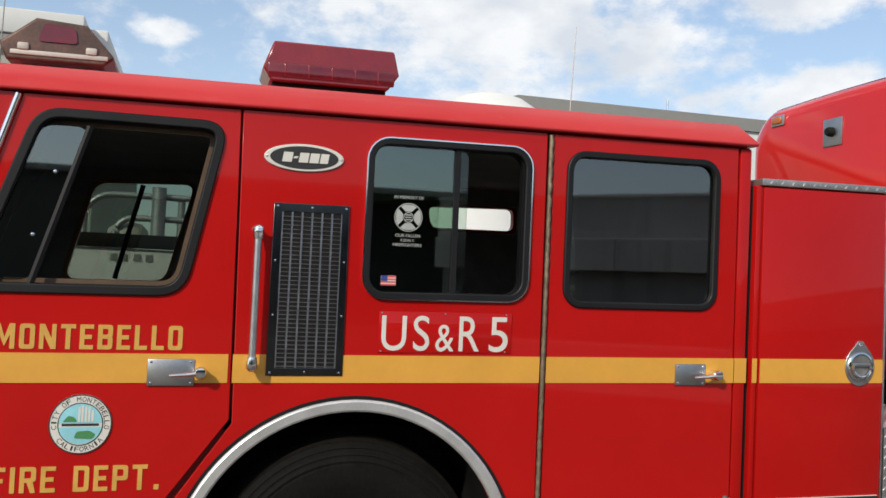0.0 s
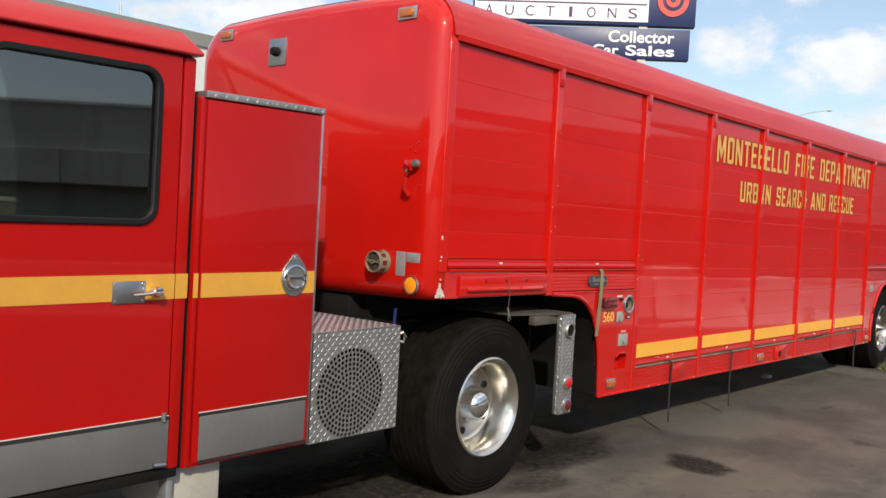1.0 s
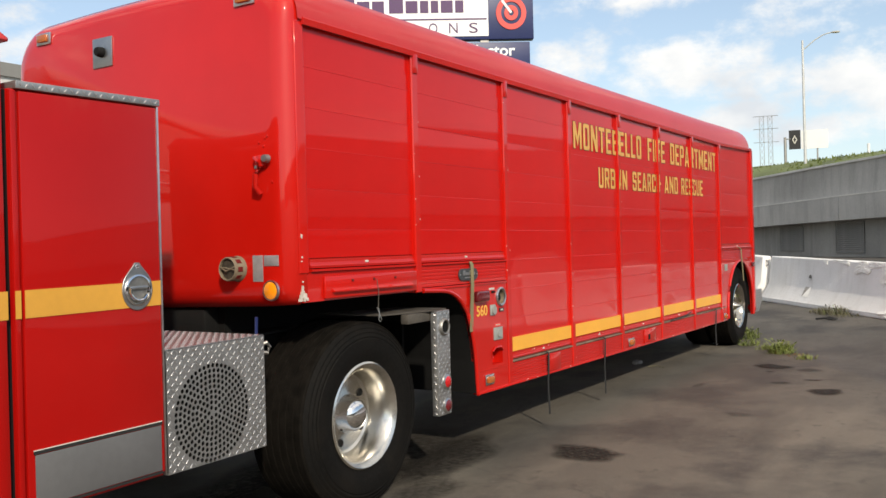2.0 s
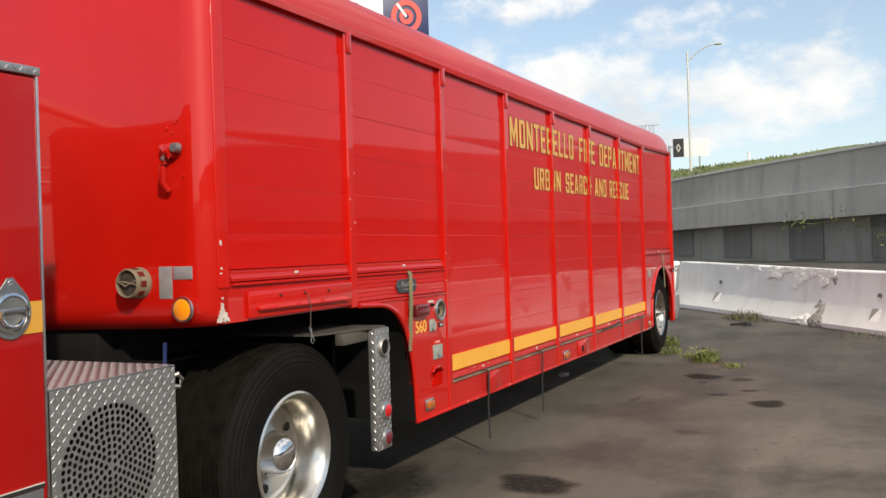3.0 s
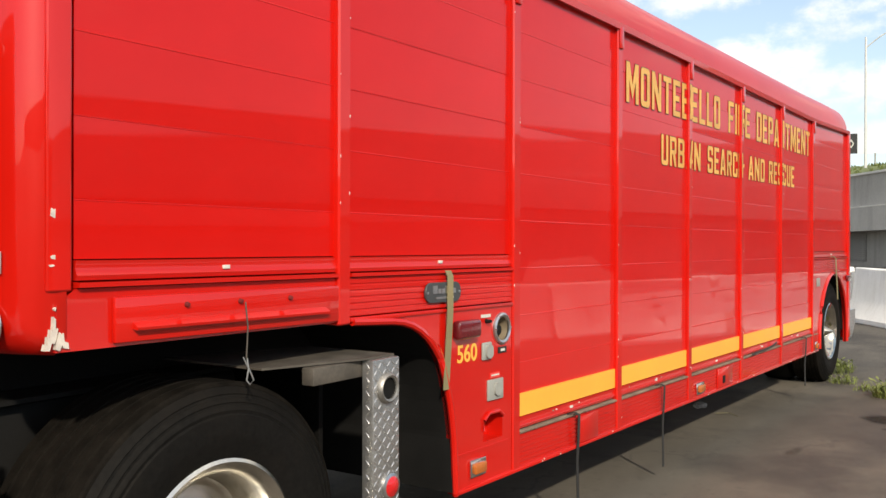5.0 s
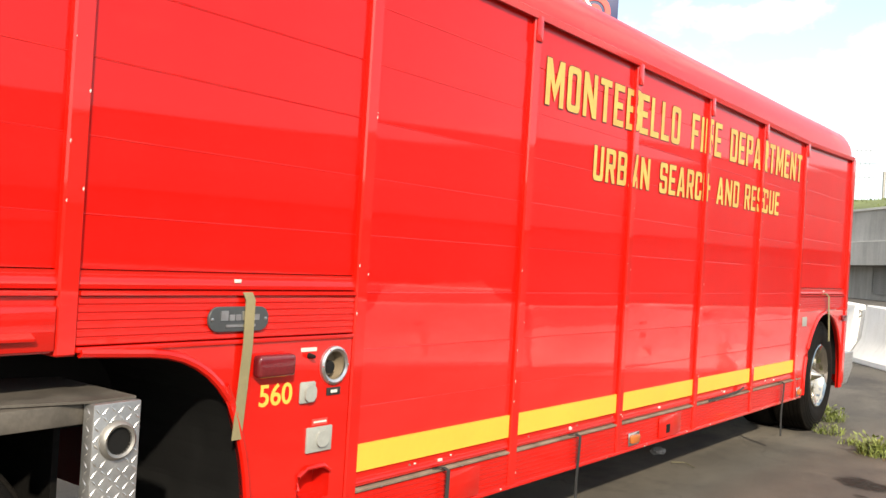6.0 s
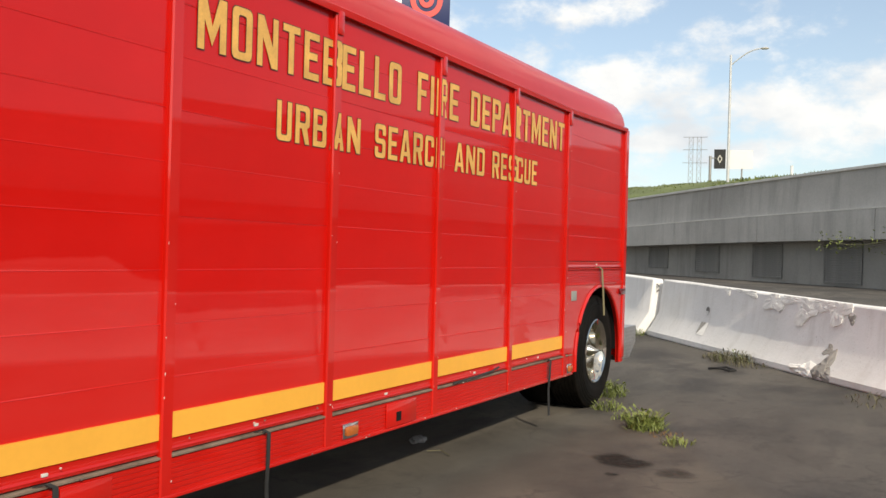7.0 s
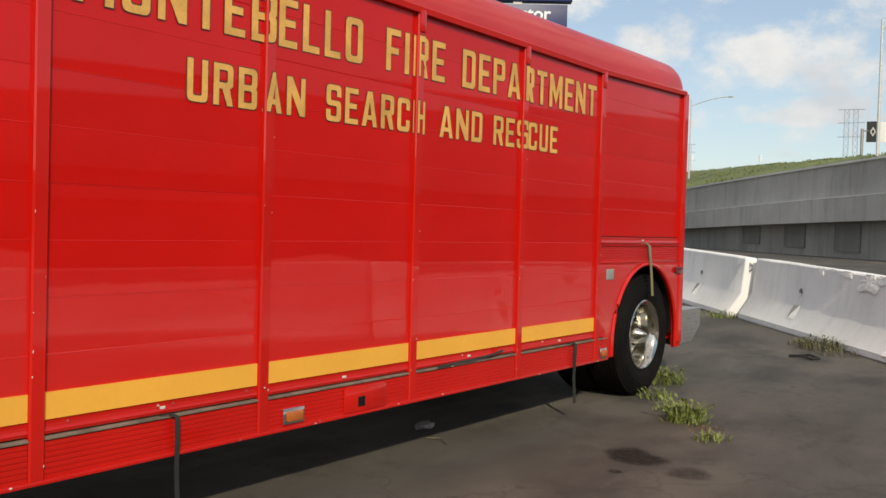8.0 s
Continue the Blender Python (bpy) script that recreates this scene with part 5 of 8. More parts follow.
def slat_mesh(w, h):
    key = (round(w, 3), round(h, 3))
    if key not in slat_cache:
        sec = [(0.010, 0.0), (0.0, 0.0), (-0.0009, h * 0.25), (-0.0013, h * 0.5), (-0.0010, h * 0.8), (-0.0009, h - 0.0046), (-0.0024, h - 0.0036), (-0.0020, h - 0.0018), (0.0, h - 0.0002), (0.010, h)]
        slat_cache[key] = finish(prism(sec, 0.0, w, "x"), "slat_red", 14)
    return slat_cache[key]


random.seed(5)
shutters = []
for i in range(8):
    x0, x1 = POSTS[i] + 0.028, POSTS[i + 1] - 0.028
    low = 1.317 if i in (0, 1) else 1.305 if i == 7 else 0.612
    bm = box(x0 - 0.02, x1 + 0.02, DOOR_Y + 0.010, DOOR_Y + 0.03, low - 0.05, RAIL_Z + (0.05 if i == 7 else 0.0))
    door = part("shutter", bm, "gap", trailer, "red roll-up shutter of wide slats, closed")
    shutters.append(door)
    z = RAIL_Z - 0.004 + (0.05 if i == 7 else 0.0)
    while z > low + 0.02:
        h = min(PITCH, z - low)
        z -= h
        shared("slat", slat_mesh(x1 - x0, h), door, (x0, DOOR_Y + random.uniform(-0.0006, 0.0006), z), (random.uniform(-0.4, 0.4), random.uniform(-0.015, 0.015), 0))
    bar = prism([(DOOR_Y + 0.02, low - 0.052), (DOOR_Y - 0.010, low - 0.052), (DOOR_Y - 0.014, low - 0.04), (DOOR_Y - 0.006, low - 0.022), (DOOR_Y - 0.010, low - 0.004), (DOOR_Y + 0.02, low - 0.001)], x0, x1, "x")
    part("bottom_bar", bar, "trailer_red", door)
    if i in (2, 3, 4, 5, 6):
        part("stripe", box(x0 + 0.003, x1 - 0.003, DOOR_Y - 0.010, DOOR_Y + 0.004, low, low + 0.098), "yellow", door, "amber-yellow reflective stripe")
    c = (x0 + x1) / 2
    part("catch_plate", box(c - 0.012, c + 0.012, DOOR_Y - 0.016, DOOR_Y - 0.009, low - 0.032, low - 0.021, 0.001), "white_letter", door, "small white catch label")


def ribbed(x0, x1, z0, z1, ribs, name, y=SIDE):
    """Fluted sheet: a row of shallow horizontal ribs."""
    sec = [(y + 0.03, z0), (y, z0)]
    step = (z1 - z0) / ribs
    for k in range(ribs):
        a = z0 + k * step
        sec += [(y - 0.0025, a + step * 0.14), (y - 0.0025, a + step * 0.72), (y + 0.001, a + step * 0.80), (y + 0.001, a + step * 0.96)]
    sec += [(y, z1), (y + 0.03, z1)]
    return part(name, prism(sec, x0, x1, "x"), "trailer_red", trailer, smooth=20)


# fluted sill under the full-height shutters, one length to a bay
for i in range(2, 7):
    a, b = POSTS[i] + 0.032, POSTS[i + 1] - 0.032
    if i == 6:
        b = 11.87
    ribbed(a, b, 0.395, 0.535, 7, "sill_panel")
    part("sill_ledge", prism([(SIDE + 0.05, 0.540), (SIDE - 0.008, 0.541), (SIDE - 0.010, 0.549), (SIDE + 0.05, 0.556)], a, b, "x"), "ledge", trailer, "worn metal sill edge")
part("sill_edge", box(5.89, 11.88, SIDE - 0.014, SIDE + 0.04, 0.382, 0.398, 0.004), "trailer_red", trailer)
# smooth splice plates on the sill
part("splice_plate", box(9.0, 9.32, SIDE - 0.010, SIDE - 0.003, 0.40, 0.53, 0.003), "trailer_red", trailer)
part("square_hole", box(9.10, 9.15, SIDE - 0.013, SIDE - 0.008, 0.425, 0.475), "black", trailer)
part("splice_plate", box(6.93, 7.15, SIDE - 0.010, SIDE - 0.003, 0.40, 0.53, 0.003), "trailer_red", trailer)

# bands below the short shutters
for a, b in ((4.262, POSTS[1] - 0.032), (POSTS[1] + 0.032, POSTS[2] - 0.032)):
    part("sill_ledge", prism([(SIDE + 0.05, 1.244), (SIDE - 0.012, 1.248), (SIDE - 0.012, 1.260), (SIDE + 0.05, 1.264)], a, b, "x"), "trailer_red", trailer)
ribbed(POSTS[1] + 0.032, POSTS[2] - 0.032, 1.116, 1.245, 6, "fluted_band")
ribbed(POSTS[7] + 0.032, 13.19, 1.12, 1.233, 6, "fluted_band")
part("sill_ledge", prism([(SIDE + 0.05, 1.232), (SIDE - 0.012, 1.236), (SIDE - 0.012, 1.248), (SIDE + 0.05, 1.252)], POSTS[7] + 0.032, 13.19, "x"), "trailer_red", trailer)
part("flange", box(POSTS[1] + 0.03, POSTS[2] - 0.03, SIDE - 0.010, SIDE + 0.03, 1.098, 1.112, 0.003), "trailer_red", trailer)
part("flange", box(POSTS[7] + 0.03, 13.19, SIDE - 0.010, SIDE + 0.03, 1.106, 1.121, 0.003), "trailer_red", trailer)

# side board under the first shutter with its slotted bracket
part("lower_board", plate([(4.21, 1.095), (5.21, 1.10), (5.21, 1.245), (4.262, 1.245), (4.21, 1.21)], [], SIDE + 0.004, SIDE + 0.05), "trailer_red", trailer)
brk = part("side_bracket", box(4.36, 5.195, SIDE - 0.014, SIDE + 0.004, 1.105, 1.222, 0.006), "trailer_red", trailer, "red bolted side bracket with a long lip")
part("lip", prism([(SIDE - 0.014, 1.138), (SIDE - 0.034, 1.136), (SIDE - 0.036, 1.143), (SIDE - 0.014, 1.156)], 4.41, 5.13, "x"), "trailer_red", brk)
for x in (4.58, 4.77, 4.97):
    part("bolt", lathe([(0.0, -0.010), (0.006, -0.009), (0.008, 0.0)], (x, SIDE - 0.014, 1.192), 10), "gap", brk)
part("pin_chain", tube([(4.77, SIDE - 0.036, 1.19), (4.771, SIDE - 0.045, 1.12), (4.768, SIDE - 0.042, 1.03)], 0.0022, 6), "arm_steel", brk, "thin rusty chain")
part("hitch_pin", tube([(4.755, SIDE - 0.043, 1.035), (4.785, SIDE - 0.043, 0.985), (4.795, SIDE - 0.043, 0.965), (4.780, SIDE - 0.043, 0.955), (4.768, SIDE - 0.043, 0.968), (4.775, SIDE - 0.043, 1.0), (4.770, SIDE - 0.043, 1.03)], 0.0024, 6), "galv", brk, "bright wire hitch pin")

# quarter panel with the arch
arch = [(5.27, 1.098)] + rpoly([(5.27, 1.098), (5.70, 1.075), (5.86, 0.78), (5.885, 0.39)], [0.001, 0.22, 0.22, 0.001], 7)[8:]
arch = [p for p in arch if p[1] > 0.39]
quarter = [(6.308, 0.395), (6.308, 1.10), (5.27, 1.112)] + arch + [(5.885, 0.395)]
qp = part("quarter_panel", plate(quarter, [[(6.085, 0.555), (6.235, 0.555), (6.235, 0.645), (6.20, 0.665), (6.12, 0.665), (6.085, 0.645)], circle(6.225, 1.007, 0.0515, 24)], SIDE - 0.002, SIDE + 0.03), "trailer_red", trailer, "red quarter panel with sockets and plates", bevel=0.003)
# rolled edge along the arch
lip_pts = [(x, SIDE - 0.004, z) for x, z in arch]
part("arch_lip", tube(lip_pts, 0.014, 8), "trailer_red", qp)
lin = bmesh.new()
for (xa, za), (xb, zb) in zip(arch, arch[1:]):
    q = [lin.verts.new(v) for v in ((xa, SIDE, za), (xb, SIDE, zb), (xb, 3.9, zb), (xa, 3.9, za))]
    lin.faces.new(q)
part("arch_liner", lin, "black", qp)
part("front_return", box(5.87, 5.90, SIDE + 0.002, 3.9, 0.395, 1.0), "black", trailer)
# step recess
rec = bmesh.new()
box(6.08, 6.24, SIDE + 0.075, SIDE + 0.08, 0.55, 0.67, bm=rec)
box(6.08, 6.085, SIDE + 0.03, SIDE + 0.08, 0.55, 0.67, bm=rec)
box(6.235, 6.24, SIDE + 0.03, SIDE + 0.08, 0.55, 0.67, bm=rec)
box(6.08, 6.24, SIDE + 0.03, SIDE + 0.08, 0.545, 0.555, bm=rec)
part("step_pocket", rec, "trailer_red", qp)
part("step_lip", tube([(6.085, SIDE - 0.006, 0.60), (6.085, SIDE - 0.008, 0.645), (6.12, SIDE - 0.008, 0.668), (6.20, SIDE - 0.008, 0.668), (6.235, SIDE - 0.006, 0.645)], 0.008, 8), "trailer_red", qp)

# unit number and fittings on the quarter panel
capitals(letters("560", 5.896, 6.036, 0.893, 0.964, SIDE - 0.002, 0.002, 0.012), "number_gold", qp, "gold painted figure", "number")
bp = part("name_plate", prism(rrect(5.672, 5.905, 1.138, 1.214, 0.036), SIDE - 0.014, SIDE - 0.004), "lettering_dark", trailer, "oval dark metal maker's plate", bevel=0.002)
bars = bmesh.new()
for x, w, h in ((5.715, 0.028, 0.030), (5.748, 0.020, 0.018), (5.772, 0.020, 0.018), (5.796, 0.018, 0.028), (5.818, 0.022, 0.018), (5.845, 0.020, 0.018)):
    box(x, x + w, SIDE - 0.0165, SIDE - 0.014, 1.172, 1.172 + h, bm=bars)
box(5.735, 5.85, SIDE - 0.0165, SIDE - 0.014, 1.152, 1.160, bm=bars)
part("lettering", bars, "alu", bp, "grey bars")
for x in (5.685, 5.892):
    part("rivet", lathe([(0.0, -0.018), (0.005, -0.016), (0.006, -0.012)], (x, SIDE, 1.176), 8), "alu", bp)
part("marker_lamp", box(5.856, 6.012, SIDE - 0.045, SIDE - 0.002, 0.99, 1.062, 0.014, 3), "dark_lens", qp, "dark red marker lamp")
sock = part("shore_inlet", ring_profile([(0.066, -0.008), (0.068, 0.0), (0.050, 0.0), (0.049, -0.008), (0.058, -0.013)], (6.225, SIDE - 0.002, 1.007), 32), "alu", qp, "round power inlet in a metal flange")
part("inlet_cup", lathe([(0.0, 0.045), (0.048, 0.045), (0.051, 0.0), (0.052, -0.004)], (6.225, SIDE - 0.003, 1.007), 28), "inlet_tan", sock)
part("prongs", lathe([(0.0, -0.004), (0.022, 0.0), (0.024, 0.03)], (6.215, SIDE + 0.004, 1.000), 14), "black", sock)
for a in range(6):
    part("screw", lathe([(0.0, -0.018), (0.004, -0.016), (0.005, -0.010)], (6.225 + 0.059 * math.cos(a * 1.047), SIDE, 1.007 + 0.059 * math.sin(a * 1.047)), 8), "chrome", sock)
part("label_plate", box(6.196, 6.262, SIDE - 0.006, SIDE - 0.002, 0.905, 0.931, 0.001), "black_print", qp, "small black label")
part("label_plate", box(6.214, 6.245, SIDE - 0.0075, SIDE - 0.006, 0.913, 0.923), "white_letter", qp, "white bar on the label")
part("label_plate", box(6.066, 6.138, SIDE - 0.004, SIDE - 0.002, 1.060, 1.073), "white_letter", qp, "narrow white label")
part("switch", lathe([(0.0, -0.03), (0.006, -0.028), (0.010, -0.002)], (6.105, SIDE, 1.045), 10), "black", qp)
ob1 = part("outlet_box", box(6.066, 6.136, SIDE - 0.014, SIDE - 0.002, 0.888, 0.960, 0.006), "grey_box", qp, "grey weatherproof outlet")
part("flap", prism(rrect(6.080, 6.130, 0.895, 0.950, 0.020), SIDE - 0.024, SIDE - 0.014), "grey_box", ob1)
ob2 = part("outlet_box", box(6.110, 6.228, SIDE - 0.012, SIDE - 0.002, 0.718, 0.803, 0.003), "grey_box", qp, "grey outlet plate with a flap")
part("flap", prism(rrect(6.150, 6.205, 0.735, 0.790, 0.022), SIDE - 0.022, SIDE - 0.012), "grey_box", ob2)
part("label_plate", box(6.136, 6.208, SIDE - 0.005, SIDE - 0.002, 0.808, 0.829), "sign_red", qp, "small red and white label")
part("label_plate", box(6.142, 6.202, SIDE - 0.0065, SIDE - 0.005, 0.816, 0.822), "white_letter", qp)
part("panel_seam", box(5.90, 6.28, SIDE - 0.005, SIDE - 0.001, 0.528, 0.536), "trailer_red", qp)


def amber_lamp(x, z, w=0.13, h=0.075, parent=None):
    base = part("side_lamp", box(x - w / 2, x + w / 2, SIDE - 0.014, SIDE - 0.003, z - h / 2, z + h / 2, 0.004), "chrome", parent or trailer, "amber side lamp in a chrome bezel")
    part("lens", box(x - w * 0.36, x + w * 0.36, SIDE - 0.030, SIDE - 0.012, z - h * 0.32, z + h * 0.32, 0.008), "amber", base)


amber_lamp(6.035, 0.465, 0.115, 0.07)
amber_lamp(8.655, 0.448, 0.135, 0.075)
amber_lamp(11.80, 0.44, 0.10, 0.075)


# rear quarter: arch over the wheel
HUB_R = Vector((12.65, SIDE + 0.05, 0.505))
ra = circle(12.545, 0.485, 0.605, 24, 180, 0, False)
ra = [(x, max(z, 0.395)) for x, z in ra]
rq = [(11.80, 0.395), (ra[0][0], 0.394)] + ra + [(ra[-1][0], 0.36), (13.28, 0.36), (13.28, 1.108), (11.725, 1.108), (11.725, 0.56), (11.80, 0.56)]
rp = part("quarter_panel", plate(rq, [], SIDE - 0.004, SIDE + 0.03), "trailer_red", trailer, "red rear quarter panel round the wheel", bevel=0.003)
part("arch_lip", tube([(x, SIDE - 0.006, z) for x, z in [(ra[0][0], 0.40)] + ra + [(ra[-1][0], 0.37)]], 0.016, 8), "trailer_red", rp)
part("arch_liner", prism([(12.545 + 0.625 * math.cos(radians(a)), 0.485 + 0.625 * math.sin(radians(a))) for a in range(0, 181, 12)] + [(11.91, 0.44), (11.93, 0.44)] + [(12.545 + 0.610 * math.cos(radians(a)), 0.485 + 0.610 * math.sin(radians(a))) for a in range(180, -1, -12)], SIDE + 0.031, 4.0), "black", rp)
part("reflector_plate", box(11.815, 11.935, SIDE - 0.012, SIDE - 0.004, 0.983, 1.062, 0.004), "grey_box", rp, "grey outlet plate")
part("marker_lamp", box(13.10, 13.24, SIDE - 0.03, SIDE - 0.004, 1.0, 1.055, 0.010), "dark_lens", rp, "dark red marker lamp")


def wheel(centre, parent, radius, width, rim_r, dished, label, nuts=True, cone=False):
    """Tyre with grooved tread, and a polished rim; the outer face looks to -y."""
    cx, cy, cz = centre
    w = part("wheel", ring_profile(
        [(rim_r, 0.03), (rim_r + 0.012, 0.008), (rim_r + 0.06, -0.012), (radius - 0.14, -0.018), (radius - 0.095, -0.014), (radius - 0.091, -0.009), (radius - 0.085, -0.009), (radius - 0.081, -0.011), (radius - 0.072, -0.008), (radius - 0.068, -0.003), (radius - 0.062, -0.002), (radius - 0.058, -0.004), (radius - 0.048, 0.001), (radius - 0.045, 0.006), (radius - 0.038, 0.008), (radius - 0.034, 0.006), (radius - 0.026, 0.012)]
        + [(radius - 0.010, 0.028)]
        + [(radius - 0.012, 0.04), (radius - 0.012, width - 0.04)]
        + [(radius - 0.010, width - 0.028), (radius - 0.07, width - 0.01), (rim_r, width - 0.03)], centre, 72), "rubber", parent, label, smooth=35)
    rows, step = 7, (width - 0.056) / 7
    part("tread", ring_profile([(radius - 0.014, 0.022), (radius - 0.006, 0.024)] + [q for k in range(rows) for q in ((radius, 0.030 + k * step), (radius, 0.028 + (k + 0.80) * step), (radius - 0.008, 0.028 + (k + 0.84) * step), (radius - 0.008, 0.028 + (k + 0.98) * step))] + [(radius - 0.014, width - 0.022)], centre, 72), "tread_rubber", w, "dusty ribbed tread", smooth=30)
    deep = 0.150 if dished else 0.05
    prof = [(rim_r + 0.010, 0.012), (rim_r + 0.014, 0.0), (rim_r + 0.004, -0.006), (rim_r - 0.014, 0.006), (rim_r - 0.030, 0.022), (rim_r - 0.046, deep * 0.6), (rim_r - 0.060, deep), (0.205, deep + 0.012), (0.195, deep - 0.002), (0.130, deep - 0.006), (0.112, deep - 0.016), (0.0, deep - 0.016)]
    rim = part("rim", lathe(prof, centre, 64), "chrome_rim" if cone else "alu_rim", w, "polished deep-dish aluminium rim" if dished else "polished steel rim", smooth=35)
    nose_cap = [(0.0, deep - 0.175), (0.010, deep - 0.172), (0.030, deep - 0.135), (0.056, deep - 0.10), (0.074, deep - 0.06)] if cone else [(0.0, deep - 0.125), (0.04, deep - 0.121), (0.072, deep - 0.106), (0.092, deep - 0.078)]
    hub = part("hub_cap", lathe(nose_cap + ([(0.076, deep - 0.03)] if cone else [(0.098, deep - 0.03)]) + [(0.106, deep - 0.02), (0.108, deep)], centre, 36), "chrome_rim" if cone else "chrome", w, "chromed hub cover", smooth=85)
    for k in range(5):
        a = radians(36 + 72 * k)
        part("hand_hole", lathe([(0.0, deep - 0.003), (0.019, deep - 0.003), (0.021, deep - 0.006), (0.023, deep + 0.012)], (cx + 0.165 * math.cos(a), cy - 0.004, cz + 0.165 * math.sin(a)), 14), "black", w)
    for k in range(10 if nuts else 0):
        a = radians(36 * k)
        part("wheel_nut", lathe([(0.0, deep - 0.040), (0.009, deep - 0.038), (0.014, deep - 0.030), (0.014, deep - 0.006)], (cx + 0.138 * math.cos(a), cy, cz + 0.138 * math.sin(a)), 8), "alu_rim", w)
    return w


wheel(HUB_R, trailer, 0.500, 0.30, 0.272, True, "black truck tyre, worn tread", cone=True)
part("inner_tyre", ring_profile([(0.28, 0.33), (0.40, 0.31), (0.48, 0.33), (0.505, 0.37), (0.505, 0.57), (0.48, 0.61), (0.28, 0.60)], HUB_R, 56), "rubber", trailer)
part("axle", tube([HUB_R + Vector((0, 0.2, 0)), HUB_R + Vector((0, 1.9, 0))], 0.07, 12), "black", trailer)
part("brake_drum", lathe([(0.20, 0.2), (0.20, 0.32), (0.1, 0.34)], HUB_R, 24), "steel", trailer)
far_wheel = (HUB_R.x, FAR - 0.35, HUB_R.z)
part("far_tyre", ring_profile([(0.28, 0.03), (0.40, 0.0), (0.48, 0.01), (0.505, 0.05), (0.505, 0.26), (0.48, 0.3), (0.28, 0.28)], far_wheel, 48), "rubber", trailer)

# rear step of tread plate
bump = part("rear_step", prism([(13.30, 0.36), (13.30, 0.665), (13.86, 0.665), (13.86, 0.50), (13.66, 0.36)], SIDE + 0.04, FAR - 0.04), "tread", trailer, "aluminium tread-plate rear step", bevel=0.006)
tagged(part("tread_pattern", merge(lugs((13.31, SIDE + 0.04, 0.37), (1, 0, 0), (0, 0, 1), 0.52, 0.28, 0.035, lambda a, b: a > 0.34 + b), lugs((13.31, SIDE + 0.05, 0.665), (1, 0, 0), (0, 1, 0), 0.54, 2.1, 0.04)), "tread_lug", bump), kind="stuff")
part("tail_pipe_guard", box(13.285, 13.31, SIDE + 0.02, SIDE + 0.10, 0.36, 0.70, 0.004), "tread", trailer)


# ---- fittings on the front ----
def front_disc(name, y, z, prof, mat, label="", n=28):
    return part(name, lathe(prof, (NOSE, y, z), n, "x"), mat, nose, label)


def front_box(name, y0, y1, z0, z1, d, mat, label="", parent=None, bev=0.003, back=0.0):
    return part(name, box(NOSE - d, NOSE - back, y0, y1, z0, z1, bev), mat, parent or nose, label)


for y0, y1, up in ((3.245, 3.385, 0.012), (4.905, 5.040, 0.047)):
    b = front_box("marker_lamp", y0, y1, 2.588 + up, 2.658 + up, 0.010, "alu", "amber clearance lamp in a metal bezel")
    front_box("lens", y0 + 0.022, y1 - 0.022, 2.60 + up, 2.646 + up, 0.028, "amber", parent=b, bev=0.008, back=0.009)
b = front_box("socket_plate", 4.345, 4.515, 2.430, 2.600, 0.008, "stainless", "square steel plate with a black socket")
part("plug_socket", lathe([(0.0, -0.05), (0.022, -0.048), (0.028, -0.035), (0.030, -0.006)], (NOSE, 4.430, 2.515), 20, "x"), "black", b)
IY, IZ = 3.412, 1.272
ring = front_disc("air_inlet", IY, IZ, [(0.053, -0.056), (0.053, -0.074), (0.057, -0.077), (0.061, -0.072), (0.061, -0.014), (0.066, -0.008), (0.066, 0.0)], "inlet_tan", "round tan inlet collar with a dark mesh face")
part("mesh_disc", lathe([(0.0, -0.066), (0.030, -0.064), (0.054, -0.060), (0.054, -0.02)], (NOSE, IY, IZ), 28, "x"), "inlet_dark", ring, "dark mesh face")
for dz, dy in ((0.006, -0.004), (-0.010, 0.012)):
    part("strap_wire", tube([(NOSE - 0.076, IY + 0.052, IZ + 0.010), (NOSE - 0.080, IY, IZ + dz), (NOSE - 0.076, IY - 0.052, IZ + dy)], 0.0032, 6), "inlet_tan", ring)
for k in range(9):
    a = radians(40 * k + 12)
    slot = box(-0.058, -0.026, -0.012, 0.012, 0.0605, 0.0625, 0.001)
    slot.transform(Matrix.Translation((NOSE, IY, IZ)) @ Matrix.Rotation(a, 4, "X"))
    part("collar_slot", slot, "gap", ring)
front_disc("round_reflector", 3.182, 1.161, [(0.0, -0.016), (0.040, -0.013), (0.044, -0.010)], "orange", "round orange reflector")
front_disc("reflector_rim", 3.182, 1.161, [(0.044, -0.004), (0.044, -0.012), (0.051, -0.012), (0.053, 0.0)], "alu")
front_box("tape_patch", 3.236, 3.305, 1.205, 1.337, 0.003, "tape", "strip of silver tape", bev=0.001)
front_box("tape_patch", 3.130, 3.229, 1.283, 1.336, 0.003, "tape", "strip of silver tape", bev=0.001)
# hanging red air-line hook
hk = front_box("hose_hook", 3.193, 3.238, 1.775, 1.835, 0.04, "trailer_red", "red-painted hose hook", bev=0.012)
part("hook_arm", tube([(NOSE - 0.03, 3.213, 1.79), (NOSE - 0.055, 3.218, 1.74), (NOSE - 0.05, 3.230, 1.68), (NOSE - 0.02, 3.223, 1.645)], [0.018, 0.015, 0.013, 0.014], 10), "trailer_red", hk)
part("hook_cap", lathe([(0.0, -0.03), (0.018, -0.028), (0.022, 0.0)], (NOSE - 0.02, 3.170, 1.815), 14, "x"), "steel", hk)
part("hook_cap", lathe([(0.0, -0.02), (0.010, -0.018), (0.012, 0.0)], (NOSE - 0.02, 3.233, 1.775), 12, "x"), "steel", hk)
part("hook_tail", tube([(NOSE - 0.02, 3.253, 1.825), (NOSE - 0.03, 3.238, 1.815), (NOSE - 0.035, 3.218, 1.80)], 0.012, 8), "trailer_red", hk)
